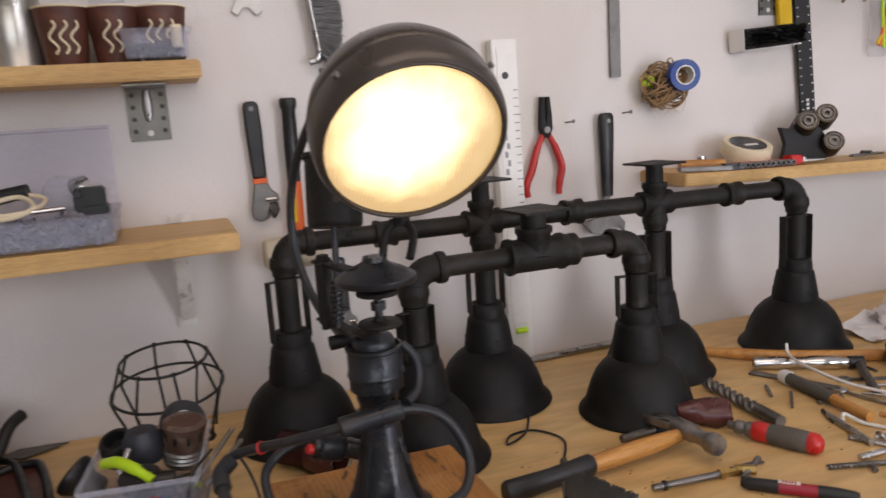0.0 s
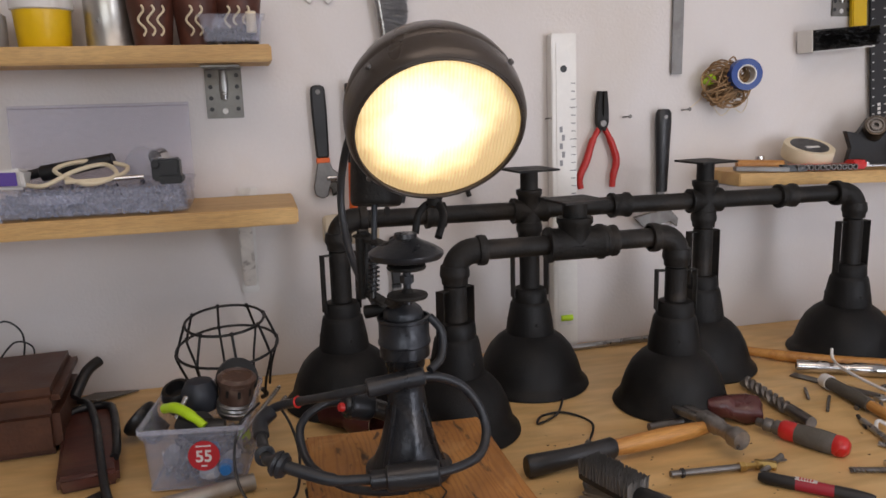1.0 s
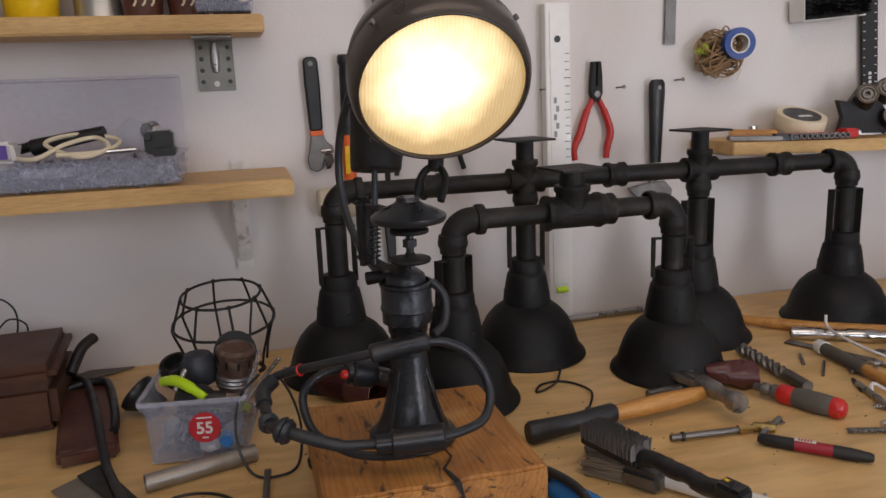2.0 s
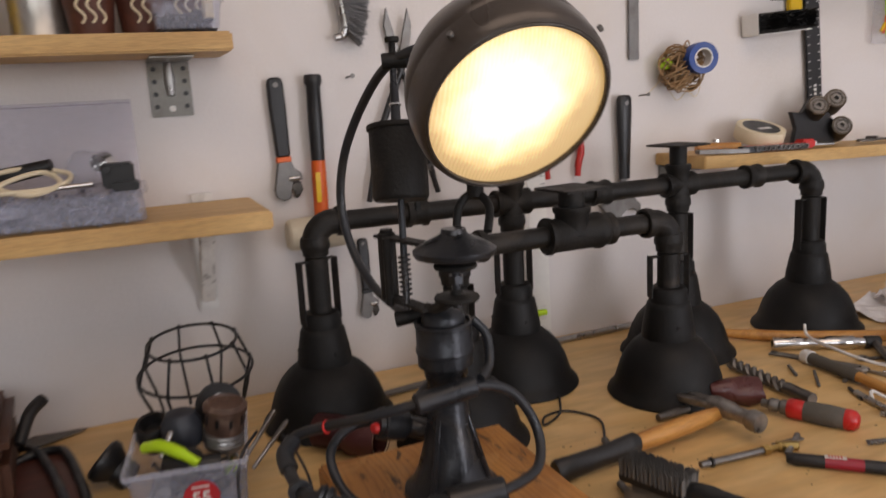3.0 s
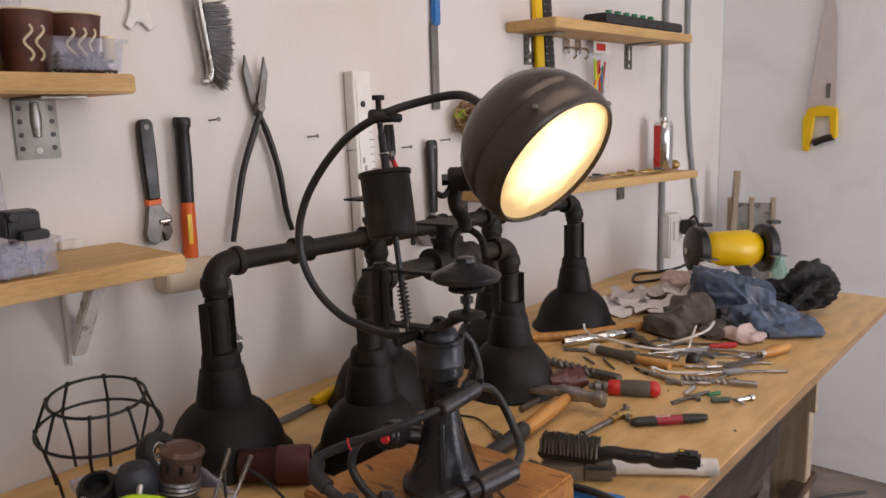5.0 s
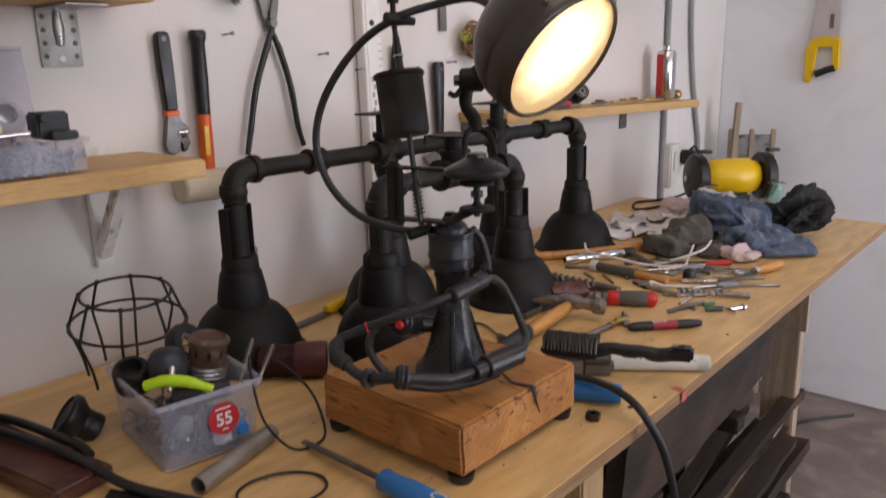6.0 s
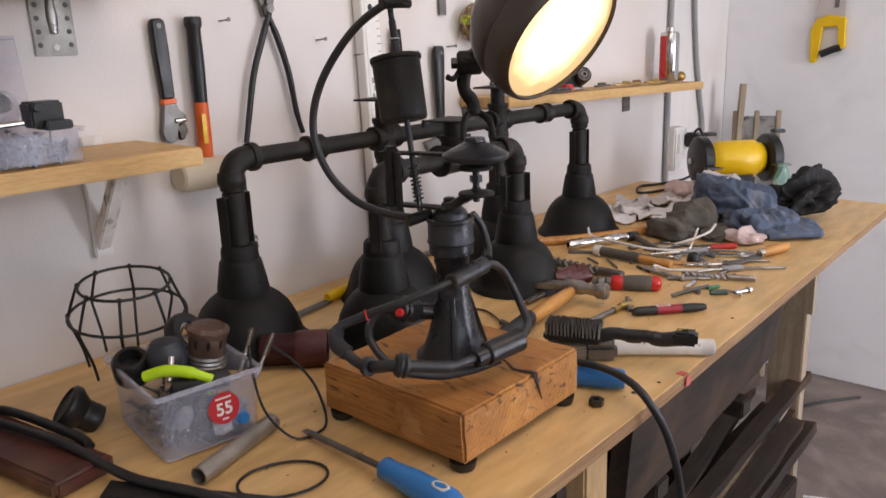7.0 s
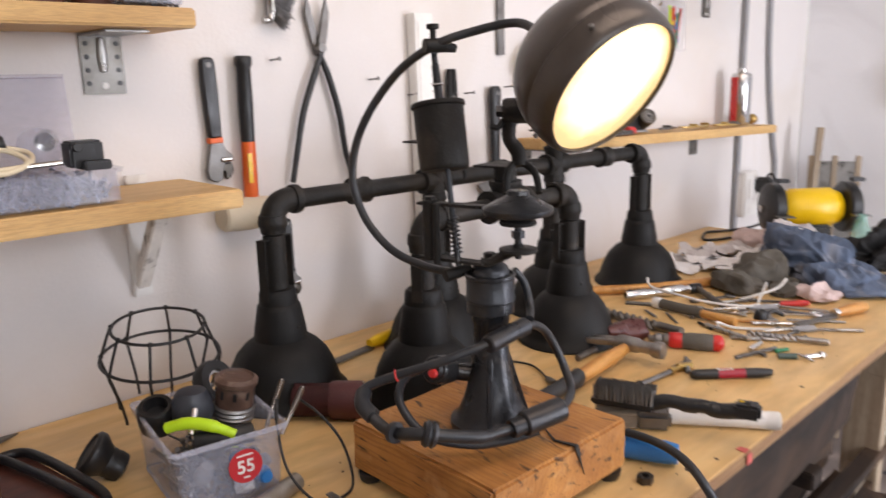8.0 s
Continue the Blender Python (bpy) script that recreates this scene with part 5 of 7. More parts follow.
def east_shelf_goods():
    t = thing("masking_tape", "roll of cream masking tape propped on the shelf", "tape roll", Matrix.Translation((1.0, -0.075, zr(1.0) + 0.0205)) @ pose(0, 0, 0, 19, 0, 0))
    part("tape", lathe([(0.036, 0), (0.048, 0), (0.049, 0.002), (0.049, 0.026), (0.048, 0.028), (0.036, 0.028), (0.036, 0)], 44), CREAM, t)
    part("label", lathe([(0, 0.0275), (0.037, 0.0275), (0.037, 0.0285), (0, 0.0285)], 36), BLACK, t, "black printed label disc")
    part("mark", box(0.03, 0.008, 0.0006, (0, -0.01, 0.029), 0), WHITE, t)
    t = thing("socket_rail", "red rail of small steel sockets", "socket set", Matrix.Translation((0.99, -0.128, zr(0.99) + 0.001)) @ pose(0, 0, 0, 0, 1.5, 0))
    part("rail", box(0.145, 0.02, 0.012, (0, 0, 0.0065), 0.002), RED, t)
    for k in range(11):
        part("socket", lathe([(0.002, 0), (0.0055, 0), (0.0058, 0.013), (0.0035, 0.013), (0.003, 0.004)], 12, Matrix.Translation((-0.062 + 0.0125 * k, -0.011, 0.0075)) @ pose(0, 0, 0, 90, 0, 0)), DULL, t)
    part("end_cap", box(0.035, 0.028, 0.018, (0.085, 0.002, 0.01), 0.004), RED, t)
    solo("socket", lathe([(0.005, 0), (0.009, 0), (0.0095, 0.012), (0.0085, 0.024), (0.005, 0.024), (0.004, 0.01)], 18), CHROME, "small chrome socket standing on the shelf", "socket", Matrix.Translation((0.905, -0.06, zr(0.905) + 0.001)))
    t = thing("chisel", "short chisel with wooden handle lying on the shelf", "chisel")
    z = zr(0.86) + 0.011
    part("handle", rod((0.845, -0.07, z), (0.93, -0.1, z - 0.002), 0.01, 0.009, 14), HANDLE, t)
    t = thing("flat_file", "flat black file lying on the shelf edge", "file")
    part("blade", box(0.1, 0.022, 0.008, (0, 0, 0), 0.001, m=Matrix.Translation((0.862, -0.125, zr(0.86) + 0.006)) @ pose(0, 0, 0, 0, 1.5, -18)), DULL, t)
    part("grip", box(0.05, 0.024, 0.012, (0, 0, 0), 0.004, m=Matrix.Translation((0.92, -0.137, zr(0.92) + 0.0075)) @ pose(0, 0, 0, 0, 1.5, -10)), BLACK, t)
    # three rollers on a black bracket
    t = thing("roller_bracket", "three steel rollers on a black bracket", "rollers")
    z = zr(1.18)
    part("bracket", prism([(-0.07, 0), (0.05, 0), (0.06, 0.03), (0.02, 0.085), (-0.02, 0.1), (-0.045, 0.07), (-0.075, 0.075), (-0.06, 0.04)], 0.012, Matrix.Translation((1.17, -0.06, z + 0.001)) @ pose(0, 0, 0, 90, 0, 0)), BLACK, t)
    for x, zz in ((1.158, 1.268), (1.207, 1.28), (1.228, 1.222)):
        m = Matrix.Translation((x, -0.075, zz)) @ pose(0, 0, 0, 68, 0, -32) @ Matrix.Diagonal((0.84, 0.84, 0.84, 1))
        rr = part("roller", lathe([(0.011, -0.03), (0.024, -0.03), (0.026, -0.028), (0.026, 0.026), (0.024, 0.03), (0.021, 0.03), (0.02, 0.026), (0.011, 0.026)], 32, m), ROLLER, t, "worn dark steel roller")
        part("bearing", lathe([(0.0, 0.02), (0.006, 0.02), (0.006, 0.03), (0.012, 0.03), (0.012, 0.026), (0.0165, 0.026), (0.0165, 0.03), (0.0195, 0.03), (0.0195, 0.024)], 28, m), DULL, rr)
    for k, (x, y, L, a, mat_) in enumerate(((1.1, -0.12, 0.1, -10, STEEL), (1.3, -0.1, 0.11, 12, DULL), (1.42, -0.11, 0.12, -6, BRASS), (1.52, -0.09, 0.1, 18, BRASS), (1.6, -0.11, 0.09, -14, BRASS), (1.68, -0.1, 0.07, 8, DULL))):
        t = thing("hinge" if mat_ is BRASS else "spanner", "old brass strap hinge on the shelf" if mat_ is BRASS else "loose steel spanner on the shelf", "hinge" if mat_ is BRASS else "spanner")
        m = Matrix.Translation((x, y, zr(x) + 0.0055)) @ pose(0, 0, 0, 0, 1.5, a)
        part("leaf", prism([(-L / 2, -0.006), (-L / 2 + 0.02, -0.012), (L / 2, -0.008), (L / 2, 0.008), (-L / 2 + 0.02, 0.012), (-L / 2, 0.006)], 0.005, m, bev=0.001), mat_, t)
        part("knuckle", rod((0, -0.012, 0.006), (0, 0.012, 0.006), 0.005, seg=12), mat_, t).matrix_local = m
    t = thing("gas_can", "slim red and silver gas canister standing on the shelf", "gas can", Matrix.Translation((1.775, -0.07, zr(1.775) + 0.001)))
    part("can", lathe([(0, 0), (0.027, 0), (0.03, 0.004), (0.03, 0.15), (0.026, 0.157), (0.013, 0.16), (0.013, 0.172), (0, 0.173)], 32), CHROME, t)
    part("label", arc_shell(0.0304, 110, 188, 0.008, 0.146), RED, t, "red printed label")
    part("dark_label", arc_shell(0.0304, 245, 300, 0.008, 0.146), GREY, t)
    t = thing("brass_ball", "round brass ball lying on the shelf", "ball", Matrix.Translation((1.84, -0.08, zr(1.84) + 0.001)))
    part("ball", lathe([(0, 0), (0.011, 0.003), (0.018, 0.012), (0.018, 0.02), (0.011, 0.03), (0, 0.033)], 24), BRASS, t)


east_shelf_goods()


# ---- conduits, socket outlet, saw, corner boards ----
solo("conduit", rod((1.9, -0.012, 0.04), (1.9, -0.012, ROOM_H), 0.0095, seg=16), GREY, "straight grey plastic cable conduit on the wall", "conduit")
solo("conduit", tube([(2.07, -0.012, ROOM_H), (2.075, -0.012, 1.6), (2.105, -0.012, 1.3), (2.16, -0.012, 1.1), (2.2, -0.012, 0.95), (2.21, -0.012, 0.5)], 0.0085, 12), GREY, "bowed grey plastic cable conduit on the wall", "conduit")
t = thing("wall_outlet", "white surface-mounted socket outlet with black plug", "outlet")
ob = part("box", box(0.1, 0.045, 0.15, (1.945, -0.024, 0.935), 0.005), WHITE, t)
part("front_plate", box(0.07, 0.006, 0.07, (1.95, -0.049, 0.955), 0.003), WHITE, ob)
t = thing("plug", "black mains plug with a drooping cord", "plug")
part("plug_body", box(0.04, 0.045, 0.05, (1.97, -0.075, 0.965), 0.006), BLACK, t)
part("cord", tube([(1.97, -0.08, 0.99), (1.975, -0.1, 1.0), (1.95, -0.13, 0.93), (1.8, -0.15, 0.87), (1.7, -0.1, 0.8545), (1.62, -0.06, 0.8545), (1.52, -0.11, 0.8545), (1.6, -0.15, 0.8545), (1.7, -0.12, 0.8545)], 0.0042, 8), BLACK, t)


def hand_saw():
    t = thing("hand_saw", "hand saw with yellow and black handle hung on the wall", "saw", Matrix.Translation((ROOM_E - 0.012, 0, 0)))
    P = pose(0, 0, 0, 90, 0, 90)
    part("blade", prism([(-0.318, 1.33), (-0.42, 1.345), (-0.405, 1.68), (-0.385, 1.78), (-0.37, 1.78)], 0.0015, P, bev=0), material("saw_steel", (0.62, 0.56, 0.54), 0.4, 0.35, 0.08, 12, 120, 0.05), t, "pale steel blade with printed mark", 0)
    part("print", box(0.001, 0.014, 0.05, (-0.0012, -0.39, 1.42), 0), DULL, t)
    h = part("handle", prism([(-0.31, 1.32), (-0.33, 1.36), (-0.37, 1.37), (-0.425, 1.36), (-0.43, 1.26), (-0.42, 1.25), (-0.405, 1.265), (-0.4, 1.33), (-0.35, 1.33), (-0.345, 1.25), (-0.335, 1.205), (-0.315, 1.21)], 0.018, Matrix.Translation((-0.012, 0, 0)) @ P, bev=0.003), YELLOW, t)
    part("grip", tube([(-0.004, -0.415, 1.258), (-0.004, -0.385, 1.25), (-0.004, -0.35, 1.235)], 0.013, 12), BLACK, h, "black rubber grip")


hand_saw()
solo("plank", box(0.045, 0.02, 1.14, (0, 0, 0.57), 0.002), OLD_UP, "grey weathered plank leaning in the corner", "plank", Matrix.Translation((2.21, -0.1, 0.001)) @ pose(0, 0, 0, 3, 3, 30))
t = thing("scrap_metal", "old grey metal sheet with a rusty frame", "scrap metal", Matrix.Translation((2.25, -0.2, 0.0)) @ pose(0, 0, 0, 0, 4, 25))
part("panel", box(0.012, 0.15, 1.02, (0, 0, 0.511), 0.002), ZINC, t)
for y in (-0.075, 0.0, 0.075):
    part("bar", box(0.02, 0.018, 1.04, (-0.004, y, 0.5215), 0.003), OLD_UP, t)

# ---- far end of the bench ----
def bench_grinder():
    t = thing("bench_grinder", "yellow bench grinder with black guards", "bench grinder", Matrix.Translation((1.675, -0.34, BZ)) @ pose(0, 0, 0, 0, 0, -44) @ Matrix.Diagonal((0.9, 1, 1, 1)))
    part("motor", lathe([(0, -0.092), (0.04, -0.092), (0.046, -0.086), (0.05, -0.07), (0.055, -0.06), (0.056, 0.06), (0.05, 0.07), (0.046, 0.086), (0.04, 0.092), (0, 0.092)], 40, Matrix.Translation((0, 0, 0.105)) @ pose(0, 0, 0, 0, 90, 0)), YELLOW, t, "bright yellow motor body")
    part("base", box(0.11, 0.09, 0.06, (0, 0, 0.031), 0.008), BLACK, t)
    for s in (-1, 1):
        g = part("guard", lathe([(0, -0.018), (0.066, -0.018), (0.072, -0.012), (0.072, 0.014), (0.066, 0.02), (0.03, 0.026), (0, 0.026)], 40, Matrix.Translation((s * 0.115, 0, 0.105)) @ pose(0, 0, 0, 0, 90 * s, 0)), BLACK, t, "black wheel guard")
        part("nut", rod((s * 0.14, 0, 0.105), (s * 0.155, 0, 0.105), 0.011, seg=6), CHROME, g)
        part("shield_clamp", box(0.036, 0.03, 0.01, (s * 0.115, -0.05, 0.19), 0.002), BLACK, g)
        part("tool_rest", box(0.05, 0.03, 0.004, (s * 0.115, -0.088, 0.095), 0.001), DULL, g)


bench_grinder()


def bundle_mesh(sx, sy, h, seed, fold=1.0, n=40, square=3.2, amp=0.02, slope=0.0):
    """A bunched cloth: rounded lump with soft hills between sharp creases, flat below."""
    bm = bmesh.new()
    bmesh.ops.create_cube(bm, size=2.0)
    bmesh.ops.subdivide_edges(bm, edges=bm.edges[:], cuts=n, use_grid_fill=True)
    bmesh.ops.delete(bm, geom=[f for f in bm.faces if f.calc_center_median().z < -0.99], context="FACES")
    for v in bm.verts:
        c = v.co
        q = (abs(c.x) ** square + abs(c.y) ** square + abs(c.z) ** square) ** (1 / square)
        d = c / q
        ang = math.atan2(d.y, d.x)
        edge = 1 + 0.2 * noise.noise(Vector((math.cos(ang) * 1.6, math.sin(ang) * 1.6, seed)))
        p = Vector((d.x * edge * sx / 2, d.y * edge * sy / 2, (d.z + 1) * h / 2 * (1 + slope * d.x)))
        s = p + 0.03 * noise.noise_vector(p * 9 + Vector((seed, 0, 0)))
        a1 = 1.5 * noise.noise(p * 5 + Vector((0, seed, 0)))
        rx = Vector((s.x * math.cos(a1) - s.y * math.sin(a1), s.x * math.sin(a1) + s.y * math.cos(a1), s.z))
        f1 = abs(noise.noise(Vector((rx.x * 10 * fold, rx.y * 24 * fold, rx.z * 16 * fold)) + Vector((seed, seed * 3, 0))))
        f2 = abs(noise.noise(Vector((rx.x * 46 * fold, rx.y * 24 * fold, rx.z * 40 * fold)) + Vector((4, seed, 0))))
        up = Vector((d.x / sx, d.y / sy, max(0.1, d.z) / h)).normalized()
        f3 = abs(noise.noise(p * 95 * fold + Vector((seed, 2, 8))))
        p += up * (amp * (0.85 - 2.9 * f1) - amp * 1.2 * f2 - amp * 0.35 * f3)
        p.z = max(0.0004, p.z)
        v.co = p
    return bm


def bundle(name, x, y, sx, sy, h, turn, seed, mat_, label, category, **kw):
    return solo(name, bundle_mesh(sx, sy, h, seed, **kw), mat_, label, category, Matrix.Translation((x, y, BZ)) @ pose(0, 0, 0, 0, 0, turn), smooth=50)


DENIM = material("denim", (0.1, 0.135, 0.205), 0.9, 0, 0.4, 12, 420, 0.6, dirt=(0.3, 0.3, 0.32), dirt_amount=0.8, dirt_scale=9)
RAG_W = material("white_rag", (0.8, 0.78, 0.78), 0.9, 0, 0.08, 12, 400, 0.3, dirt=(0.4, 0.37, 0.38), dirt_amount=0.5, dirt_scale=12)
RAG_D = material("greyish_rag", (0.58, 0.54, 0.53), 0.9, 0, 0.15, 12, 400, 0.3, dirt=(0.2, 0.18, 0.18), dirt_amount=0.5, dirt_scale=10)
RAG_P = material("pink_rag", (0.6, 0.47, 0.45), 0.9, 0, 0.1, 12, 400, 0.3)
RAG_G = material("grey_glove", (0.1, 0.09, 0.075), 0.85, 0, 0.2, 12, 400, 0.3, dirt=(0.17, 0.16, 0.15), dirt_amount=0.5, dirt_scale=10)
BLACKCLOTH = material("black_cloth", (0.012, 0.012, 0.013), 0.8, 0, 0.2, 12, 500, 0.3)
t = thing("jeans", "crumpled faded blue denim trousers, paint-spotted", "jeans", Matrix.Translation((1.315, -0.512, BZ)) @ pose(0, 0, 0, 0, 0, -48) @ Matrix.Diagonal((0.92, 1, 1, 1)))
part("waist", bundle_mesh(0.17, 0.23, 0.105, 1.3, 0.75, 44, 4.5, 0.013, -0.1), DENIM, t, smooth=60).matrix_local = Matrix.Translation((-0.02, 0.05, 0))
part("leg", bundle_mesh(0.2, 0.16, 0.05, 5.7, 0.8, 40, 4.5, 0.012, -0.2), DENIM, t, smooth=60).matrix_local = Matrix.Translation((0.015, -0.075, 0)) @ pose(0, 0, 0, 0, 0, 12)
part("leg", bundle_mesh(0.15, 0.13, 0.026, 9.1, 0.7, 36, 5.0, 0.007, 0.1), DENIM, t, smooth=60).matrix_local = Matrix.Translation((0.05, -0.13, 0)) @ pose(0, 0, 0, 0, 0, -8)
part("hem", tube([(-0.015, -0.185, 0.008), (0.03, -0.198, 0.014), (0.08, -0.193, 0.014), (0.122, -0.165, 0.009)], 0.0075, 8), DENIM, t, "pale folded denim hem")
rnd = random.Random(17)
for k in range(9):
    u, v = rnd.uniform(-0.07, 0.04), rnd.uniform(-0.02, 0.13)
    part("paint_spot", lathe([(0, 0.004), (0.6, 0.003), (1, 0)], 9, Matrix.Translation((u, v, 0.098)) @ Matrix.Diagonal((rnd.uniform(0.002, 0.006), rnd.uniform(0.002, 0.005), 1, 1))), WHITE, t)
bundle("black_jacket", 1.43, -0.61, 0.15, 0.13, 0.12, -40, 4.2, BLACKCLOTH, "bundled black cloth jacket", "jacket", n=46, square=2.0, amp=0.026, fold=0.9, slope=0.25)


def crumpled_sheet(sx, sy, lift, seed, n=30):
    """A thin sheet of paper or rag with sharp creases and lifted corners."""
    bm = bmesh.new()
    g = []
    for i in range(n + 1):
        row = []
        for j in range(n + 1):
            u, v = i / n * 2 - 1, j / n * 2 - 1
            e = 1 + 0.16 * noise.noise(Vector((u * 1.7, v * 1.7, seed)))
            p = Vector((u * e * sx / 2, v * e * sy / 2, 0))
            q = p * 14 + Vector((seed, seed * 2, 0))
            ridge = 1 - 2.6 * abs(noise.noise(q)) - 0.8 * abs(noise.noise(q * 2.4))
            p.z = 0.0016 + 0.7 * lift * max(0.0, 0.35 + 0.75 * ridge) * (0.6 + 0.5 * (u * u + v * v))
            row.append(bm.verts.new(p))
        g.append(row)
    for i in range(n):
        for j in range(n):
            bm.faces.new((g[i][j], g[i + 1][j], g[i + 1][j + 1], g[i][j + 1]))
    bmesh.ops.recalc_face_normals(bm, faces=bm.faces)
    bmesh.ops.solidify(bm, geom=bm.faces[:], thickness=0.0009)
    return bm


for k, (x, y, sx, sy, lift, turn, mat_, label) in enumerate(((1.2, -0.22, 0.15, 0.1, 0.02, 12, RAG_W, "crumpled sheet of white paper"), (1.27, -0.3, 0.17, 0.11, 0.018, -38, RAG_W, "crumpled sheet of white paper"),
        (1.31, -0.2, 0.14, 0.1, 0.026, 30, RAG_D, "crumpled greyish rag"), (1.4, -0.245, 0.16, 0.09, 0.03, -20, RAG_D, "crumpled greyish rag"), (1.39, -0.33, 0.13, 0.09, 0.03, 48, RAG_W, "crumpled white rag"),
        (1.23, -0.35, 0.1, 0.07, 0.012, -60, RAG_W, "small torn sheet of white paper"))):
    solo("paper_sheet" if "paper" in label else "rag", crumpled_sheet(sx, sy, lift, 3.1 * k + 1), mat_, label + " lying on the bench", "paper" if "paper" in label else "rag", Matrix.Translation((x, y, BZ + 0.0012 + 0.003 * (k % 3))) @ pose(0, 0, 0, 0, 0, turn), "papers and rags on the bench", smooth=50)
bundle("rag", 1.54, -0.25, 0.14, 0.11, 0.045, 15, 6.1, RAG_P, "crumpled pale pink rag", "rag", n=30, square=2.6, amp=0.012, fold=0.8)
bundle("rag", 1.48, -0.37, 0.1, 0.12, 0.1, 40, 7.4, RAG_D, "greyish rag bunched against the jeans", "rag", n=30, square=2.4, amp=0.014, fold=0.8)
t = thing("work_glove", "dark grey work glove, crumpled", "glove", Matrix.Translation((1.135, -0.43, BZ)) @ pose(0, 0, 0, 0, 0, -42))
part("palm", bundle_mesh(0.12, 0.12, 0.062, 3.6, 0.5, 36, 4.0, 0.014, 0.35), RAG_G, t, smooth=60).matrix_local = Matrix.Translation((0.02, 0.03, 0))
part("cuff", bundle_mesh(0.085, 0.11, 0.04, 7.7, 0.6, 32, 4.5, 0.011, -0.3), RAG_G, t, "paler folded cuff", smooth=60).matrix_local = Matrix.Translation((-0.045, -0.035, 0)) @ pose(0, 0, 0, 0, 0, 25)
part("fold", bundle_mesh(0.06, 0.12, 0.026, 5.2, 0.7, 28, 5.0, 0.008, 0.1), RAG_G, t, smooth=60).matrix_local = Matrix.Translation((0.055, -0.06, 0)) @ pose(0, 0, 0, 0, 0, -30)
bundle("rag", 1.125, -0.585, 0.085, 0.085, 0.028, -35, 8.8, RAG_P, "small pale pink crumpled rag", "rag", n=30, square=2.6, amp=0.012, fold=0.9)
solo("glass_bottle", lathe([(0, 0), (0.02, 0), (0.022, 0.003), (0.022, 0.07), (0.014, 0.09), (0.01, 0.11), (0, 0.11)], 24), clear_plastic("green_glass", (0.2, 0.5, 0.4), 0.08, 0.4), "small greenish glass bottle behind the jeans", "bottle", Matrix.Translation((1.62, -0.5, BZ)))

# ---- under the bench ----
def rough_plank(L, w, h, seed, bow=0.01, wave=0.006):
    """A weathered board with wavy edges, split ends and a slight bow."""
    bm = box(L, w, h, (0, 0, 0), 0)
    bmesh.ops.subdivide_edges(bm, edges=[e for e in bm.edges if abs(e.verts[0].co.x - e.verts[1].co.x) > 0.5 * L], cuts=26)
    bmesh.ops.subdivide_edges(bm, edges=[e for e in bm.edges if abs(e.verts[0].co.z - e.verts[1].co.z) > 0.5 * h], cuts=4, use_grid_fill=True)
    for v in bm.verts:
        u = v.co.x / L * 2
        v.co += wave * noise.noise_vector(v.co * 8.5 + Vector((seed, 0, 0))) + 0.002 * noise.noise_vector(v.co * 40 + Vector((0, seed, 0)))
        v.co.z += bow * u * u
        if abs(u) > 0.98:
            v.co.x += 0.02 * noise.noise(Vector((seed, v.co.y * 40, v.co.z * 22)))
    return bm


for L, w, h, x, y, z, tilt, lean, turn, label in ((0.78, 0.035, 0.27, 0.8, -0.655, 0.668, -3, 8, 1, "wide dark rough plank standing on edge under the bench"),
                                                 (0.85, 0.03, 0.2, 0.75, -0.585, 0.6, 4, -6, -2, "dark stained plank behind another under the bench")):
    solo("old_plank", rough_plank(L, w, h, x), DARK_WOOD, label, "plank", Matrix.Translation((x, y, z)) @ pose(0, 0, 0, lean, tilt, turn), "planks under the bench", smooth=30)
t = thing("plank_rack", "low dark wooden rack carrying the old planks", "rack")
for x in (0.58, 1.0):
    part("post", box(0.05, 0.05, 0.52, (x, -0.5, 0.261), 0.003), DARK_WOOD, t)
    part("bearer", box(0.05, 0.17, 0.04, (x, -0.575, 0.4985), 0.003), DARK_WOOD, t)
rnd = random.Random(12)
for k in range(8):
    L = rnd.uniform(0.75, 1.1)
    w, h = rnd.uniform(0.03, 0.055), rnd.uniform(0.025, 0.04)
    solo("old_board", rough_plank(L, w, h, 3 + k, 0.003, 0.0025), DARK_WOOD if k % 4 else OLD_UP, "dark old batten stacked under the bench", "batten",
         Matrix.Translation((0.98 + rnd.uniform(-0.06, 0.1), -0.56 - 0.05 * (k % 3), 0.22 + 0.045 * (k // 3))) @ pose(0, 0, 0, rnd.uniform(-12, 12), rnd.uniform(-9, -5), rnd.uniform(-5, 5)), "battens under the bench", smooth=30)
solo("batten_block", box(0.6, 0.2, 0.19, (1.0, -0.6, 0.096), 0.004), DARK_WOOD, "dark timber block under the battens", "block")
solo("wire_offcut", tube([(1.52, -0.66, 0.004), (1.56, -0.75, 0.004), (1.57, -0.88, 0.004)], 0.003, 6), WHITE, "thin white cable end on the floor", "cable")
t = thing("power_cable", "loose dark cable on the floor by the wall", "cable")
part("cable", tube([(1.7, -0.35, 0.006), (1.9, -0.5, 0.006), (2.1, -0.48, 0.006), (2.3, -0.62, 0.006)], 0.005, 8), BLACK, t)
solo("crumpled_bag", rough_up(lathe([(0, 0), (0.1, 0.0), (0.13, 0.03), (0.11, 0.12), (0.05, 0.17), (0, 0.18)], 24), 0.02, 14), WHITE, "crumpled white plastic bag under the bench", "bag", Matrix.Translation((-0.25, -0.35, 0.0)))


# ---- tools lying on the bench ----
def lay(x, y, z, turn):
    return Matrix.Translation((x, y, BZ + z)) @ pose(0, 0, 0, 0, 0, turn)


def heading(a, b):
    return math.degrees(math.atan2(b[1] - a[1], b[0] - a[0]))


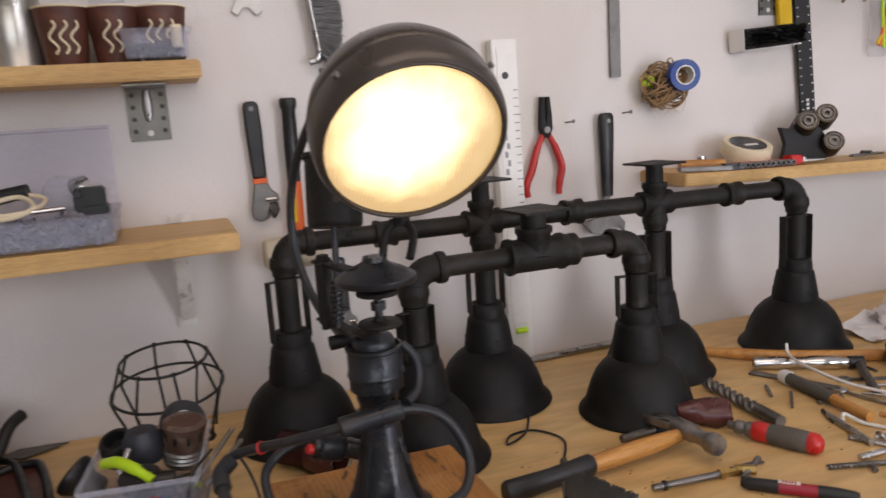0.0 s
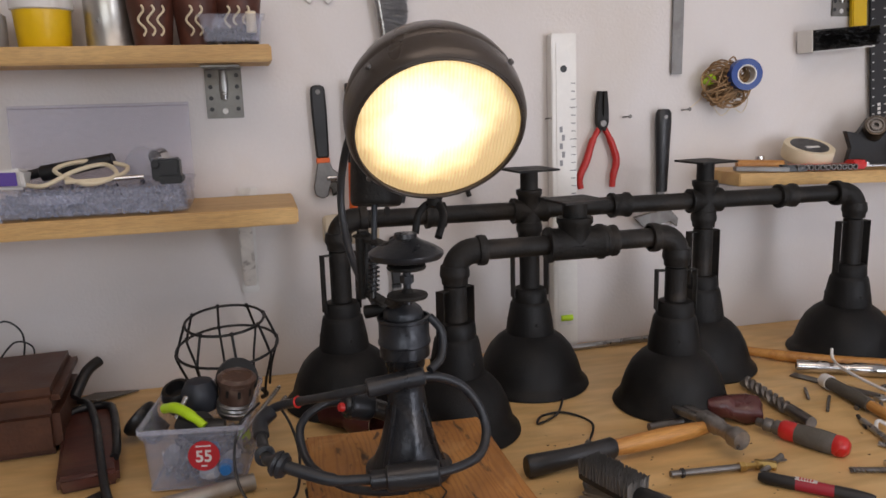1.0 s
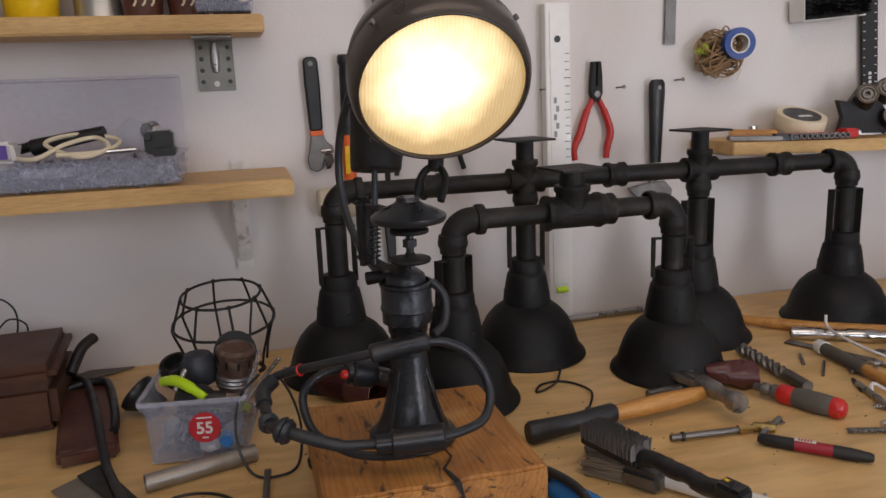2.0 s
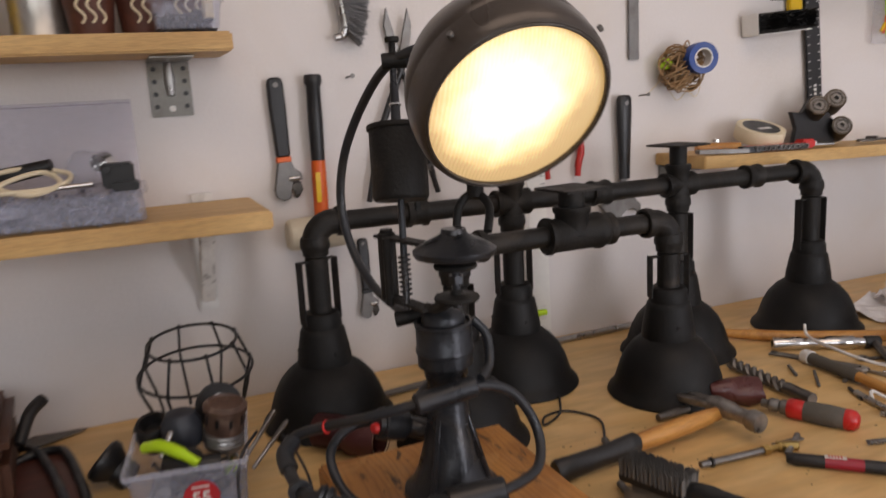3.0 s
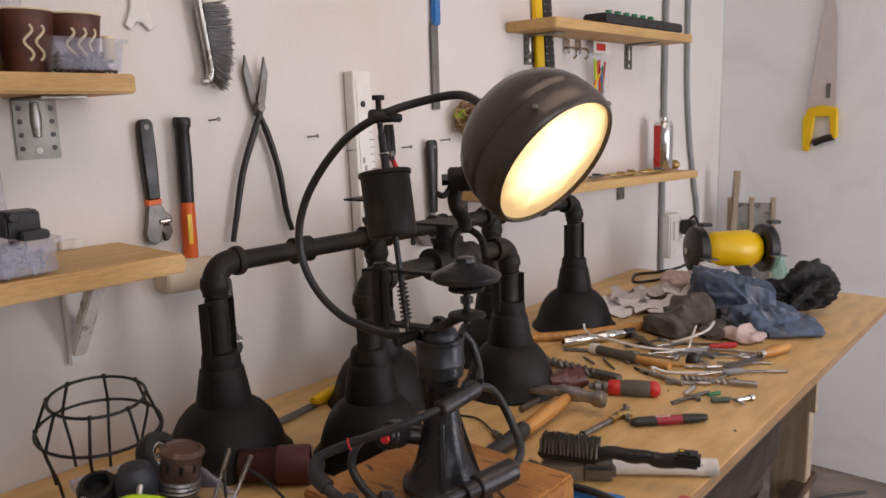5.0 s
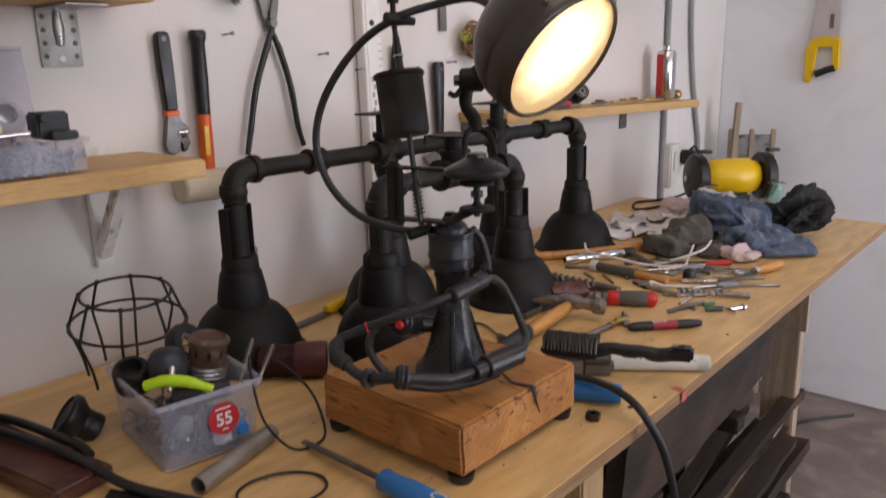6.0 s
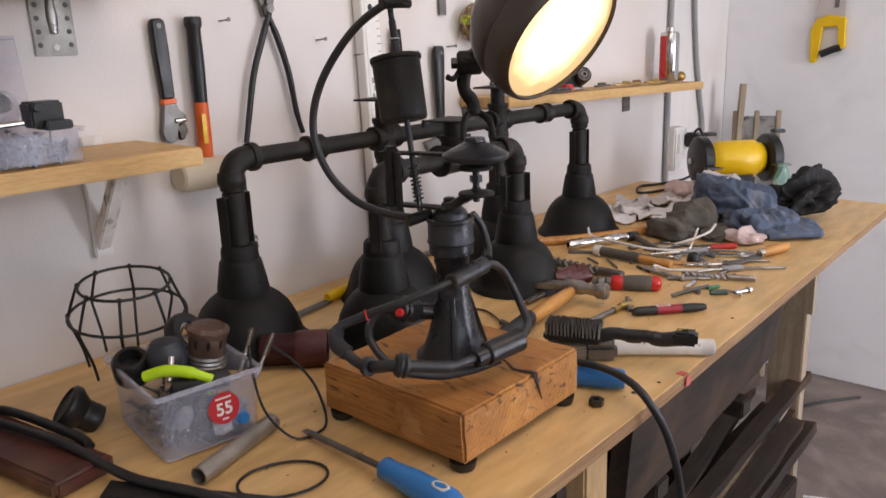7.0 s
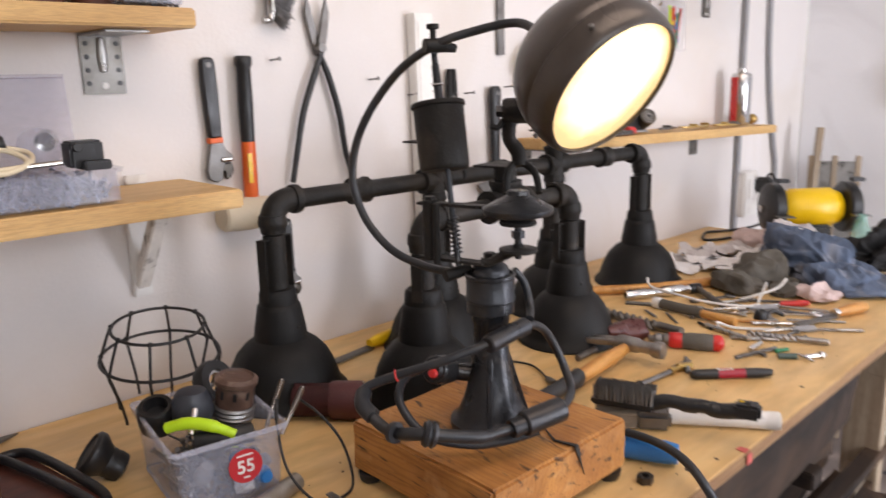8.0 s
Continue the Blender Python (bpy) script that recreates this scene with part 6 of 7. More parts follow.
HAMMER = material("hammer_steel", (0.34, 0.32, 0.3), 0.33, 0.9, 0.3, 30, 160, 0.15, dirt=(0.07, 0.055, 0.045), dirt_amount=0.8, dirt_scale=16)


def claw_hammer():
    a, b = (0.243, -0.517), (0.55, -0.488)
    t = thing("claw_hammer", "claw hammer with wooden handle and black grip", "hammer", Matrix.Translation((a[0], a[1], BZ + 0.0165)) @ pose(0, 0, 0, 0, -1.5, heading(a, b)))
    part("grip", lathe([(0, 0), (0.014, 0), (0.0165, 0.004), (0.0155, 0.03), (0.014, 0.07), (0.0155, 0.11), (0.0165, 0.13), (0.012, 0.137)], 20, pose(0, 0, 0, 0, 90, 0) @ Matrix.Diagonal((1, 0.8, 1, 1))), BLACK, t, "black rubber grip sleeve")
    part("handle", lathe([(0, 0.13), (0.0118, 0.131), (0.0132, 0.17), (0.0135, 0.22), (0.012, 0.26), (0.0095, 0.29), (0, 0.31)], 20, pose(0, 0, 0, 0, 90, 0) @ Matrix.Diagonal((1, 0.85, 1, 1))), HANDLE, t, "varnished wooden handle")
    h = part("head", lathe([(0, -0.066), (0.0135, -0.066), (0.015, -0.062), (0.015, -0.05), (0.011, -0.043), (0.0105, -0.024), (0.0135, -0.016), (0.0135, 0.016), (0.01, 0.024), (0, 0.024)], 24, Matrix.Translation((0.296, 0, 0.006)) @ pose(0, 0, 0, -90, 0, 0)), HAMMER, t, "worn bare steel hammer head")
    h.data.flip_normals()
    for s in (-1, 1):
        part("claw", prism([(0.0, -0.004), (0.012, 0.0), (0.014, 0.04), (0.009, 0.09), (0.006, 0.09), (0.002, 0.04)], 0.011, Matrix.Translation((0.296, 0.016, 0.001)) @ Matrix.Diagonal((s, 1, 1, 1)) @ pose(0, 0, 0, -7, 0, 0), bev=0.0015), HAMMER, h)


claw_hammer()


def marker():
    a, b = (0.529, -0.612), (0.628, -0.704)
    t = thing("marker_pen", "black marker pen with red and white label", "marker", lay(a[0], a[1], 0.0085, heading(a, b)))
    X = pose(0, 0, 0, 0, 90, 0)
    part("cap", lathe([(0, 0.0), (0.0045, 0.0005), (0.0062, 0.004), (0.0082, 0.01), (0.0084, 0.045), (0, 0.045)], 20, X), BLACK, t)
    b2 = part("barrel", lathe([(0, 0.044), (0.008, 0.044), (0.008, 0.09), (0, 0.09)], 20, X), material("marker_red", (0.32, 0.012, 0.03), 0.4), t, "dark red printed barrel")
    part("label", box(0.026, 0.0085, 0.0008, (0.057, 0.0, 0.0079), 0.0003), WHITE, b2)
    for k in range(5):
        part("print_bar", box(0.002, 0.006, 0.0006, (0.05 + 0.0035 * k, 0.0, 0.0084), 0), RED, b2)
    part("tail", lathe([(0, 0.0895), (0.0083, 0.0895), (0.0083, 0.11), (0.0065, 0.13), (0.005, 0.135), (0, 0.136)], 20, X), BLACK, t)


marker()


def red_screwdriver():
    a, b = (0.625, -0.475), (0.693, -0.6)
    t = thing("ratchet_screwdriver", "stubby screwdriver handle with red ends", "screwdriver", lay(a[0], a[1], 0.0145, heading(a, b)) @ Matrix.Diagonal((0.78, 0.88, 0.88, 1)))
    X = pose(0, 0, 0, 0, 90, 0)
    part("chuck", lathe([(0, 0.0), (0.007, 0.0), (0.0075, 0.012), (0.0115, 0.016), (0.0115, 0.028), (0.009, 0.032), (0.0125, 0.036), (0.0125, 0.048), (0, 0.048)], 20, X), DULL, t)
    part("collar", lathe([(0, 0.047), (0.014, 0.047), (0.0165, 0.052), (0.0165, 0.07), (0.015, 0.076), (0, 0.076)], 24, X), RED, t)
    part("grip", lathe([(0, 0.075), (0.0158, 0.076), (0.0175, 0.09), (0.018, 0.12), (0.017, 0.142), (0.0165, 0.146), (0, 0.146)], 14, X), RAG_G, t, "grey ribbed rubber grip")
    part("cap", lathe([(0, 0.145), (0.0168, 0.145), (0.0175, 0.152), (0.016, 0.161), (0.01, 0.168), (0, 0.17)], 24, X), RED, t)


red_screwdriver()


WIRE = material("brush_wire", (0.2, 0.19, 0.18), 0.5, 0.6, 0.2)


def wire_brush():
    a, b = (0.292, -0.57), (0.376, -0.795)
    t = thing("wire_hand_brush", "black plastic hand brush with steel wire rows", "wire brush", lay(a[0], a[1], 0.041, heading(a, b)))
    part("handle", tube([(0.1, 0, -0.002), (0.125, 0, 0.006), (0.15, 0, 0.004), (0.17, 0, 0.006), (0.19, 0, 0.003), (0.21, 0, 0.006), (0.232, 0, 0.012)], [0.0105, 0.0095, 0.0105, 0.0095, 0.0108, 0.011, 0.012], 12), BLACK, t, "black finger-grip handle")
    part("head", box(0.088, 0.032, 0.012, (0.062, 0, -0.004), 0.003), BLACK, t)
    rnd = random.Random(31)
    for k in range(15):
        rows = []
        for i in range(46):
            y = -0.0165 + 0.033 * i / 45
            rows.append(((0.024 + 0.0056 * k + rnd.uniform(-0.0006, 0.0006), y, 0.0), (0.024 + 0.0056 * k + rnd.uniform(-0.0022, 0.0022), y * 1.08 + rnd.uniform(-0.001, 0.001), 0.02 + rnd.uniform(-0.0012, 0.001)), 0.0016))
        bristles(rows, WIRE, t, "wire_tuft")
    part("end_block", box(0.034, 0.026, 0.02, (0.226, 0, 0.01), 0.004), BLACK, t)
    part("mark", box(0.014, 0.004, 0.0008, (0.222, 0.002, 0.0204), 0), YELLOW, t)


wire_brush()


def paint_brush():
    a, b = (0.372, -0.688), (0.448, -0.795)
    t = thing("paint_brush", "old paint brush with white splattered handle", "paint brush", lay(a[0], a[1], 0.0135, heading(a, b)))
    part("handle", lathe([(0, -0.02), (0.013, -0.02), (0.0125, 0.02), (0.012, 0.09), (0.013, 0.122), (0.012, 0.13), (0, 0.132)], 24, pose(0, 0, 0, 0, 90, 0)), WHITE, t, "white paint-splattered handle")
    rnd = random.Random(21)
    for k in range(14):
        s, a = rnd.uniform(0.0, 0.115), rnd.uniform(0.3, 2.8)
        part("paint_spot", lathe([(0, 0.0006), (0.6, 0.0005), (1, 0)], 10, Matrix.Translation((s, 0.0126 * math.cos(a), 0.0126 * math.sin(a))) @ pose(0, 0, 0, 0, 0, 90) @ pose(0, 0, 0, 0, 0, 0) @ pose(0, 0, 0, math.degrees(a) - 90, 0, 0).inverted() @ Matrix.Diagonal((rnd.uniform(0.001, 0.006), rnd.uniform(0.001, 0.0025), 1, 1))), material("paint_grey", (0.2, 0.19, 0.18), 0.5) if k == 0 else bpy.data.materials["paint_grey"], t)
    part("ferrule", box(0.05, 0.062, 0.025, (-0.042, 0, 0.0), 0.006), DULL, t, "dull metal ferrule")
    rnd, rows = random.Random(8), []
    for i in range(420):
        y, z = rnd.uniform(-0.029, 0.029), rnd.uniform(-0.01, 0.011)
        rows.append(((-0.064, y, z), (-0.115 + rnd.uniform(-0.008, 0.008), y * 1.15 + rnd.uniform(-0.004, 0.004), z * 0.8 - 0.004 + rnd.uniform(-0.003, 0.003)), 0.0012))
    bristles(rows, material("bristle_hair", (0.26, 0.2, 0.14), 0.8, 0, 0.3), t)


paint_brush()


def blue_iron():
    t = thing("blue_cutter", "blue-handled tool with a thick black cable over the bench edge", "power tool")
    a, b = Vector((0.222, -0.655, BZ + 0.016)), Vector((0.262, -0.752, BZ + 0.0165))
    d = (b - a).normalized()
    part("handle", lathe([(0, 0), (0.012, 0.001), (0.0155, 0.01), (0.0155, 0.06), (0.0145, 0.085), (0.0125, 0.098), (0, 0.1)], 22, along(a, b)), BLUE, t, "blue plastic handle")
    part("nose", rod(a - d * 0.05, a + d * 0.004, 0.0075, 0.011, 14), BLACK, t)
    part("cable", tube([(0.205, -0.6, BZ + 0.01), (0.212, -0.64, BZ + 0.034), (0.23, -0.7, BZ + 0.039), (0.226, -0.76, BZ + 0.036), (0.212, -0.806, BZ + 0.018), (0.236, -0.828, BZ - 0.05), (0.276, -0.832, BZ - 0.18), (0.288, -0.83, BZ - 0.4), (0.26, -0.82, 0.2), (0.24, -0.86, 0.02), (0.35, -1.0, 0.008)], 0.0055, 10), RUBBER, t, "thick dark rubber cable")


blue_iron()
solo("hex_nut", lathe([(0.005, 0), (0.0105, 0), (0.0105, 0.009), (0.005, 0.009), (0.005, 0)], 6), FORGED, "loose hexagon nut lying on the bench", "nut", lay(0.196, -0.738, 0.0005, 12), smooth=20)


def simple_bar(name, label, cat, a, b, r, mat_, z=None, seg=12):
    z = BZ + (z if z is not None else r + 0.0005)
    return solo(name, rod((a[0], a[1], z), (b[0], b[1], z), r, seg=seg), mat_, label, cat)


def helix_bit(name, label, a, b, r, turns, mat_, shank=0.3):
    """A twist drill: core with a raised spiral and a plain shank."""
    t = thing(name, label, "drill bit", lay(a[0], a[1], r + 0.0006, heading(a, b)), "drill bits on the bench")
    L = math.dist(a, b)
    part("shank", rod((L * (1 - shank), 0, 0), (L, 0, 0), r * 0.85, seg=12), mat_, t)
    bm = rod((0.006, 0, 0), (L * (1 - shank), 0, 0), r * 0.55, seg=10)
    n = int(turns * 12)
    for off in (0, math.pi):
        pts = [(L * (1 - shank) * i / n, r * 0.55 * math.cos(i / 12 * 2 * math.pi + off), r * 0.55 * math.sin(i / 12 * 2 * math.pi + off)) for i in range(n + 1)]
        tube(pts, r * 0.42, 6, raw=True, bm=bm)
    part("spiral", bm, mat_, t)
    return t


helix_bit("auger_bit", "long dark auger bit with coarse spiral", (0.712, -0.318), (0.7, -0.5), 0.0115, 4, DULL)
helix_bit("drill_bit", "thick bright twist drill bit", (0.79, -0.585), (0.838, -0.715), 0.0068, 4, STEEL, 0.35)
helix_bit("drill_bit", "long thin twist drill bit", (0.86, -0.605), (0.957, -0.733), 0.0036, 10, STEEL)
helix_bit("drill_bit", "rusty thin twist drill bit", (0.66, -0.625), (0.755, -0.655), 0.0042, 7, DULL)
helix_bit("drill_bit", "small dark twist drill bit", (0.775, -0.4), (0.8, -0.36), 0.003, 5, DULL)
helix_bit("drill_bit", "steel twist drill bit", (0.755, -0.57), (0.8, -0.64), 0.004, 7, STEEL)


def ratchet():
    a, b = (0.842, -0.282), (1.005, -0.372)
    t = thing("socket_ratchet", "chromed socket handle with black head", "ratchet", lay(a[0], a[1], 0.0125, heading(a, b)))
    X = pose(0, 0, 0, 0, 90, 0)
    part("handle", lathe([(0.006, 0), (0.0105, 0), (0.0115, 0.003), (0.0115, 0.05), (0.0095, 0.056), (0.0095, 0.09), (0.012, 0.095), (0.012, 0.14), (0.009, 0.145), (0.009, 0.165), (0, 0.165)], 22, X), CHROME, t)
    part("head", rod((0.16, 0, 0), (0.186, 0, 0), 0.0115, seg=16), BLACK, t)
    part("arm", rod((0.176, -0.004, 0), (0.16, -0.13, -0.004), 0.007, seg=12), DULL, t)


ratchet()


def wooden_bar():
    t = thing("wooden_shaft", "long loose wooden tool handle", "handle")
    pts = [(0.78, -0.15), (0.9, -0.262), (1.02, -0.335), (1.16, -0.4)]
    part("handle", tube([(p[0], p[1], BZ + 0.0115) for p in pts], [0.009, 0.0105, 0.011, 0.0105, 0.01], 14), HANDLE, t)


wooden_bar()
simple_bar("steel_tube", "bright steel tube lying along the wall", "tube", (0.47, -0.05), (0.74, -0.036), 0.0065, STEEL)


def paring_chisel():
    a, b = (0.9, -0.63), (1.1, -0.69)
    t = thing("wood_chisel", "old wood chisel with turned wooden handle", "chisel", lay(a[0], a[1], 0.0125, heading(a, b)))
    part("blade", box(0.11, 0.018, 0.004, (0.055, 0, -0.006), 0.0008), DULL, t)
    part("ferrule", rod((0.108, 0, 0), (0.122, 0, 0), 0.0085, seg=16), CHROME, t)
    part("handle", lathe([(0, 0.12), (0.0085, 0.12), (0.012, 0.15), (0.0115, 0.19), (0.009, 0.203), (0, 0.204)], 18, pose(0, 0, 0, 0, 90, 0)), HANDLE, t)


paring_chisel()


def open_spanner(a, b, s=1.0, mat_=STEEL, label="combination spanner lying on the bench"):
    L = math.dist(a, b)
    t = thing("spanner", label, "spanner", lay(a[0], a[1], 0.0008, heading(a, b)), "spanners on the bench")
    part("shaft", box(L * 0.84, 0.009 * s, 0.0045, (L * 0.5, 0, 0.0025), 0.0015), mat_, t)
    part("open_end", prism([(0.018 * s, -0.005), (0.012 * s, -0.013 * s), (-0.006 * s, -0.014 * s), (0.002 * s, -0.006 * s), (0.004 * s, 0.004 * s), (-0.008 * s, 0.008 * s), (0.0, 0.014 * s), (0.013 * s, 0.012 * s), (0.02 * s, 0.005)], 0.0058, pose(0, 0, 0), bev=0.001), mat_, t)
    part("ring_end", torus(0.0085 * s, 0.0034 * s, Matrix.Translation((L, 0, 0.0035))), mat_, t)


open_spanner((0.95, -0.475), (1.01, -0.655), 1.1)
open_spanner((1.0, -0.47), (1.06, -0.56), 0.8, DULL, "small dull spanner with red mark")
open_spanner((0.885, -0.43), (0.905, -0.52), 0.75)


def grey_cylinders():
    a, b = (0.84, -0.36), (0.826, -0.545)
    t = thing("rasp", "grey and white plastic-handled rod", "file", lay(a[0], a[1], 0.0125, heading(a, b)))
    part("cap", lathe([(0.004, -0.006), (0.012, -0.004), (0.0125, 0.012), (0, 0.012)], 20, pose(0, 0, 0, 0, 90, 0)), WHITE, t)
    part("handle", rod((0.012, 0, 0), (0.11, 0, 0), 0.0105, seg=18), RAG_G, t)
    part("ferrule", rod((0.11, 0, 0), (0.185, 0, -0.002), 0.0085, seg=18), HANDLE, t)
    solo("flat_bar", box(0.15, 0.02, 0.003, (0, 0, 0.002), 0.0005), DULL, "flat worn steel strip", "strip", lay(0.86, -0.36, 0.0, -62))


grey_cylinders()
t = thing("chuck_key", "small chrome drill chuck key", "chuck key", lay(0.738, -0.712, 0.006, -28))
part("shaft", rod((0, 0, 0), (0.034, 0, 0), 0.0042, seg=14), CHROME, t)
part("cross_bar", rod((0.002, -0.018, -0.001), (0.002, 0.018, -0.001), 0.0026, seg=12), CHROME, t)
part("gear", lathe([(0, 0.03), (0.007, 0.03), (0.006, 0.037), (0.003, 0.042), (0, 0.042)], 12, pose(0, 0, 0, 0, 90, 0)), CHROME, t, smooth=20)
GREENGREY = material("wall_plug", (0.06, 0.1, 0.09), 0.55)
simple_bar("wall_plug", "dull green plastic wall plug", "wall plug", (0.715, -0.675), (0.735, -0.7), 0.0052, GREENGREY)
simple_bar("wall_plug", "pale green plastic wall plug", "wall plug", (0.74, -0.66), (0.765, -0.672), 0.0035, GREEN)


def soldering_iron():
    a, b = (0.425, -0.572), (0.545, -0.582)
    t = thing("spade_bit", "old steel rod with brass fitting", "rod", lay(a[0], a[1], 0.0068, heading(a, b)))
    part("shaft", rod((0, 0, 0), (0.1, 0, 0), 0.0045, seg=12), DULL, t)
    part("stop", rod((0.015, 0, 0), (0.02, 0, 0), 0.0065, seg=14), BLACK, t)
    part("fitting", lathe([(0, 0.098), (0.0068, 0.098), (0.0068, 0.106), (0.0045, 0.108), (0.0045, 0.122), (0.0062, 0.124), (0.0062, 0.13), (0, 0.13)], 6, pose(0, 0, 0, 0, 90, 0)), BRASS, t, smooth=20)
    part("blade", box(0.05, 0.009, 0.002, (0.152, 0.004, -0.004), 0.0004, m=pose(0, 0, 0, 0, 0, 4)), DULL, t)


soldering_iron()
solo("leather_scrap", rough_up(lathe([(0.006, -0.045), (0.016, -0.04), (0.024, -0.01), (0.02, 0.0), (0.026, 0.02), (0.022, 0.045), (0.008, 0.05)], 24, Matrix.Translation((0, 0, 0.0195)) @ pose(0, 0, 0, 90, 0, 0) @ Matrix.Diagonal((1, 0.8, 0.85, 1))), 0.009, 48), material("wine_leather", (0.1, 0.028, 0.026), 0.34, 0, 0.25, 20, 160, 0.3), "crumpled reddish-brown leather scrap", "leather", lay(0.613, -0.43, 0.0, 65))
simple_bar("pipe_offcut", "short steel pipe offcut on the bench", "pipe", (0.79, -0.5), (0.765, -0.6), 0.005, STEEL)
simple_bar("pipe_offcut", "small chrome tube offcut", "pipe", (0.715, -0.625), (0.76, -0.625), 0.0048, CHROME)
simple_bar("steel_bolt", "long dark bolt on the bench", "bolt", (0.47, -0.43), (0.53, -0.425), 0.006, DULL)
simple_bar("allen_key", "thin dark steel pin", "pin", (0.31, -0.56), (0.3, -0.6), 0.005, DULL)
t = thing("white_cable", "thin white cable curving over the tools", "cable")
part("cable", tube([(0.9, -0.3, BZ + 0.045), (0.893, -0.315, BZ + 0.028), (0.87, -0.385, BZ + 0.03), (0.89, -0.46, BZ + 0.02), (0.95, -0.52, BZ + 0.012), (1.03, -0.5, BZ + 0.01), (1.08, -0.49, BZ + 0.03)], 0.0026, 8), WHITE, t)
t = thing("white_cable", "short white cable offcut among the bits", "cable")
part("cable", tube([(0.78, -0.54, BZ + 0.004), (0.8, -0.52, BZ + 0.012), (0.815, -0.55, BZ + 0.004), (0.86, -0.62, BZ + 0.0045)], 0.0028, 8), WHITE, t)
t = thing("lamp_wire", "thin dark wire coming out from under the shade", "wire")
part("wire", tube([(0.395, -0.275, BZ + 0.004), (0.36, -0.335, BZ + 0.003), (0.318, -0.362, BZ + 0.003), (0.335, -0.335, BZ + 0.003), (0.375, -0.335, BZ + 0.003), (0.398, -0.385, BZ + 0.003), (0.362, -0.452, BZ + 0.006)], 0.0019, 6), BLACK, t)
part("plug_end", rod((0.362, -0.452, BZ + 0.006), (0.355, -0.47, BZ + 0.007), 0.0055, seg=12), DULL, t)


def yellow_file():
    a, b = (0.155, -0.128), (0.33, -0.1)
    t = thing("file", "flat steel file with a yellow handle", "file", lay(a[0], a[1], 0.0125, heading(a, b)))
    part("blade", box(0.12, 0.018, 0.004, (0.05, 0, -0.007), 0.0008), DULL, t)
    part("handle", lathe([(0, 0.105), (0.008, 0.105), (0.0118, 0.13), (0.0118, 0.17), (0.007, 0.182), (0, 0.183)], 18, pose(0, 0, 0, 0, 90, 0)), YELLOW, t)


yellow_file()
helix_bit("drill_bit", "dark worn twist drill bit", (0.545, -0.6), (0.6, -0.565), 0.0048, 6, DULL)
helix_bit("drill_bit", "short dark twist drill bit", (0.835, -0.49), (0.87, -0.45), 0.0036, 5, DULL)
helix_bit("drill_bit", "bright masonry drill bit", (0.86, -0.56), (0.905, -0.62), 0.0045, 7, CHROME)
helix_bit("drill_bit", "small bright drill bit", (0.93, -0.6), (0.99, -0.69), 0.003, 9, STEEL)
open_spanner((0.918, -0.5), (1.0, -0.63), 1.3, CHROME, "bright chromed combination spanner on the bench")
open_spanner((1.02, -0.44), (0.93, -0.4), 0.9, DULL, "dull steel spanner beside the glove")
open_spanner((0.9, -0.585), (0.965, -0.545), 0.8, STEEL)


def thin_screwdriver(a, b, mat_, label):
    L = math.dist(a, b)
    t = thing("screwdriver", label, "screwdriver", lay(a[0], a[1], 0.0075, heading(a, b)), "small screwdrivers on the bench")
    X = pose(0, 0, 0, 0, 90, 0)
    part("shaft", rod((0, 0, -0.003), (L * 0.6, 0, 0), 0.0023, seg=10), CHROME, t)
    part("handle", lathe([(0, L * 0.55), (0.004, L * 0.55), (0.0068, L * 0.62), (0.0055, L * 0.7), (0.007, L * 0.85), (0.006, L), (0, L)], 12, X), mat_, t)


thin_screwdriver((0.955, -0.5), (1.06, -0.59), REDGRIP, "thin screwdriver with a red and steel handle")
thin_screwdriver((0.9, -0.46), (0.985, -0.555), GREY, "small screwdriver with a grey handle")
thin_screwdriver((0.83, -0.6), (0.9, -0.665), GREY, "small screwdriver with a grey handle")
solo("spring_clip", lathe([(0.004, 0), (0.013, 0), (0.0145, 0.006), (0.012, 0.018), (0.008, 0.022), (0.004, 0.02), (0.004, 0)], 18), BLACK, "small black plastic clip ring", "clip", lay(0.9, -0.56, 0.0005, 0))
solo("clip_tail", tube([(0.91, -0.565, BZ + 0.01), (0.935, -0.57, BZ + 0.014), (0.95, -0.585, BZ + 0.005)], 0.004, 8), BLACK, "bent black plastic clip arm", "clip")
simple_bar("pencil", "short bare wooden pencil stub", "pencil", (0.86, -0.53), (0.9, -0.6), 0.0035, HANDLE, seg=6)
simple_bar("steel_pin", "thin bright steel pin", "pin", (0.77, -0.45), (0.815, -0.4), 0.0025, DULL)
simple_bar("steel_pin", "short dark steel pin", "pin", (0.8, -0.48), (0.78, -0.52), 0.003, BLACK)
simple_bar("steel_pin", "thin bright steel pin", "pin", (1.0, -0.52), (1.04, -0.64), 0.0028, STEEL)
simple_bar("steel_pin", "long thin steel rod", "rod", (0.93, -0.43), (1.03, -0.49), 0.003, STEEL)
simple_bar("brass_union", "small brass pipe union", "fitting", (0.548, -0.578), (0.572, -0.592), 0.0065, BRASS, seg=6)
t = thing("white_cable", "white cable offcut curled over the spanners", "cable")
part("cable", tube([(1.0, -0.47, BZ + 0.006), (1.02, -0.505, BZ + 0.02), (1.06, -0.525, BZ + 0.03), (1.085, -0.53, BZ + 0.045)], 0.0028, 8), WHITE, t)
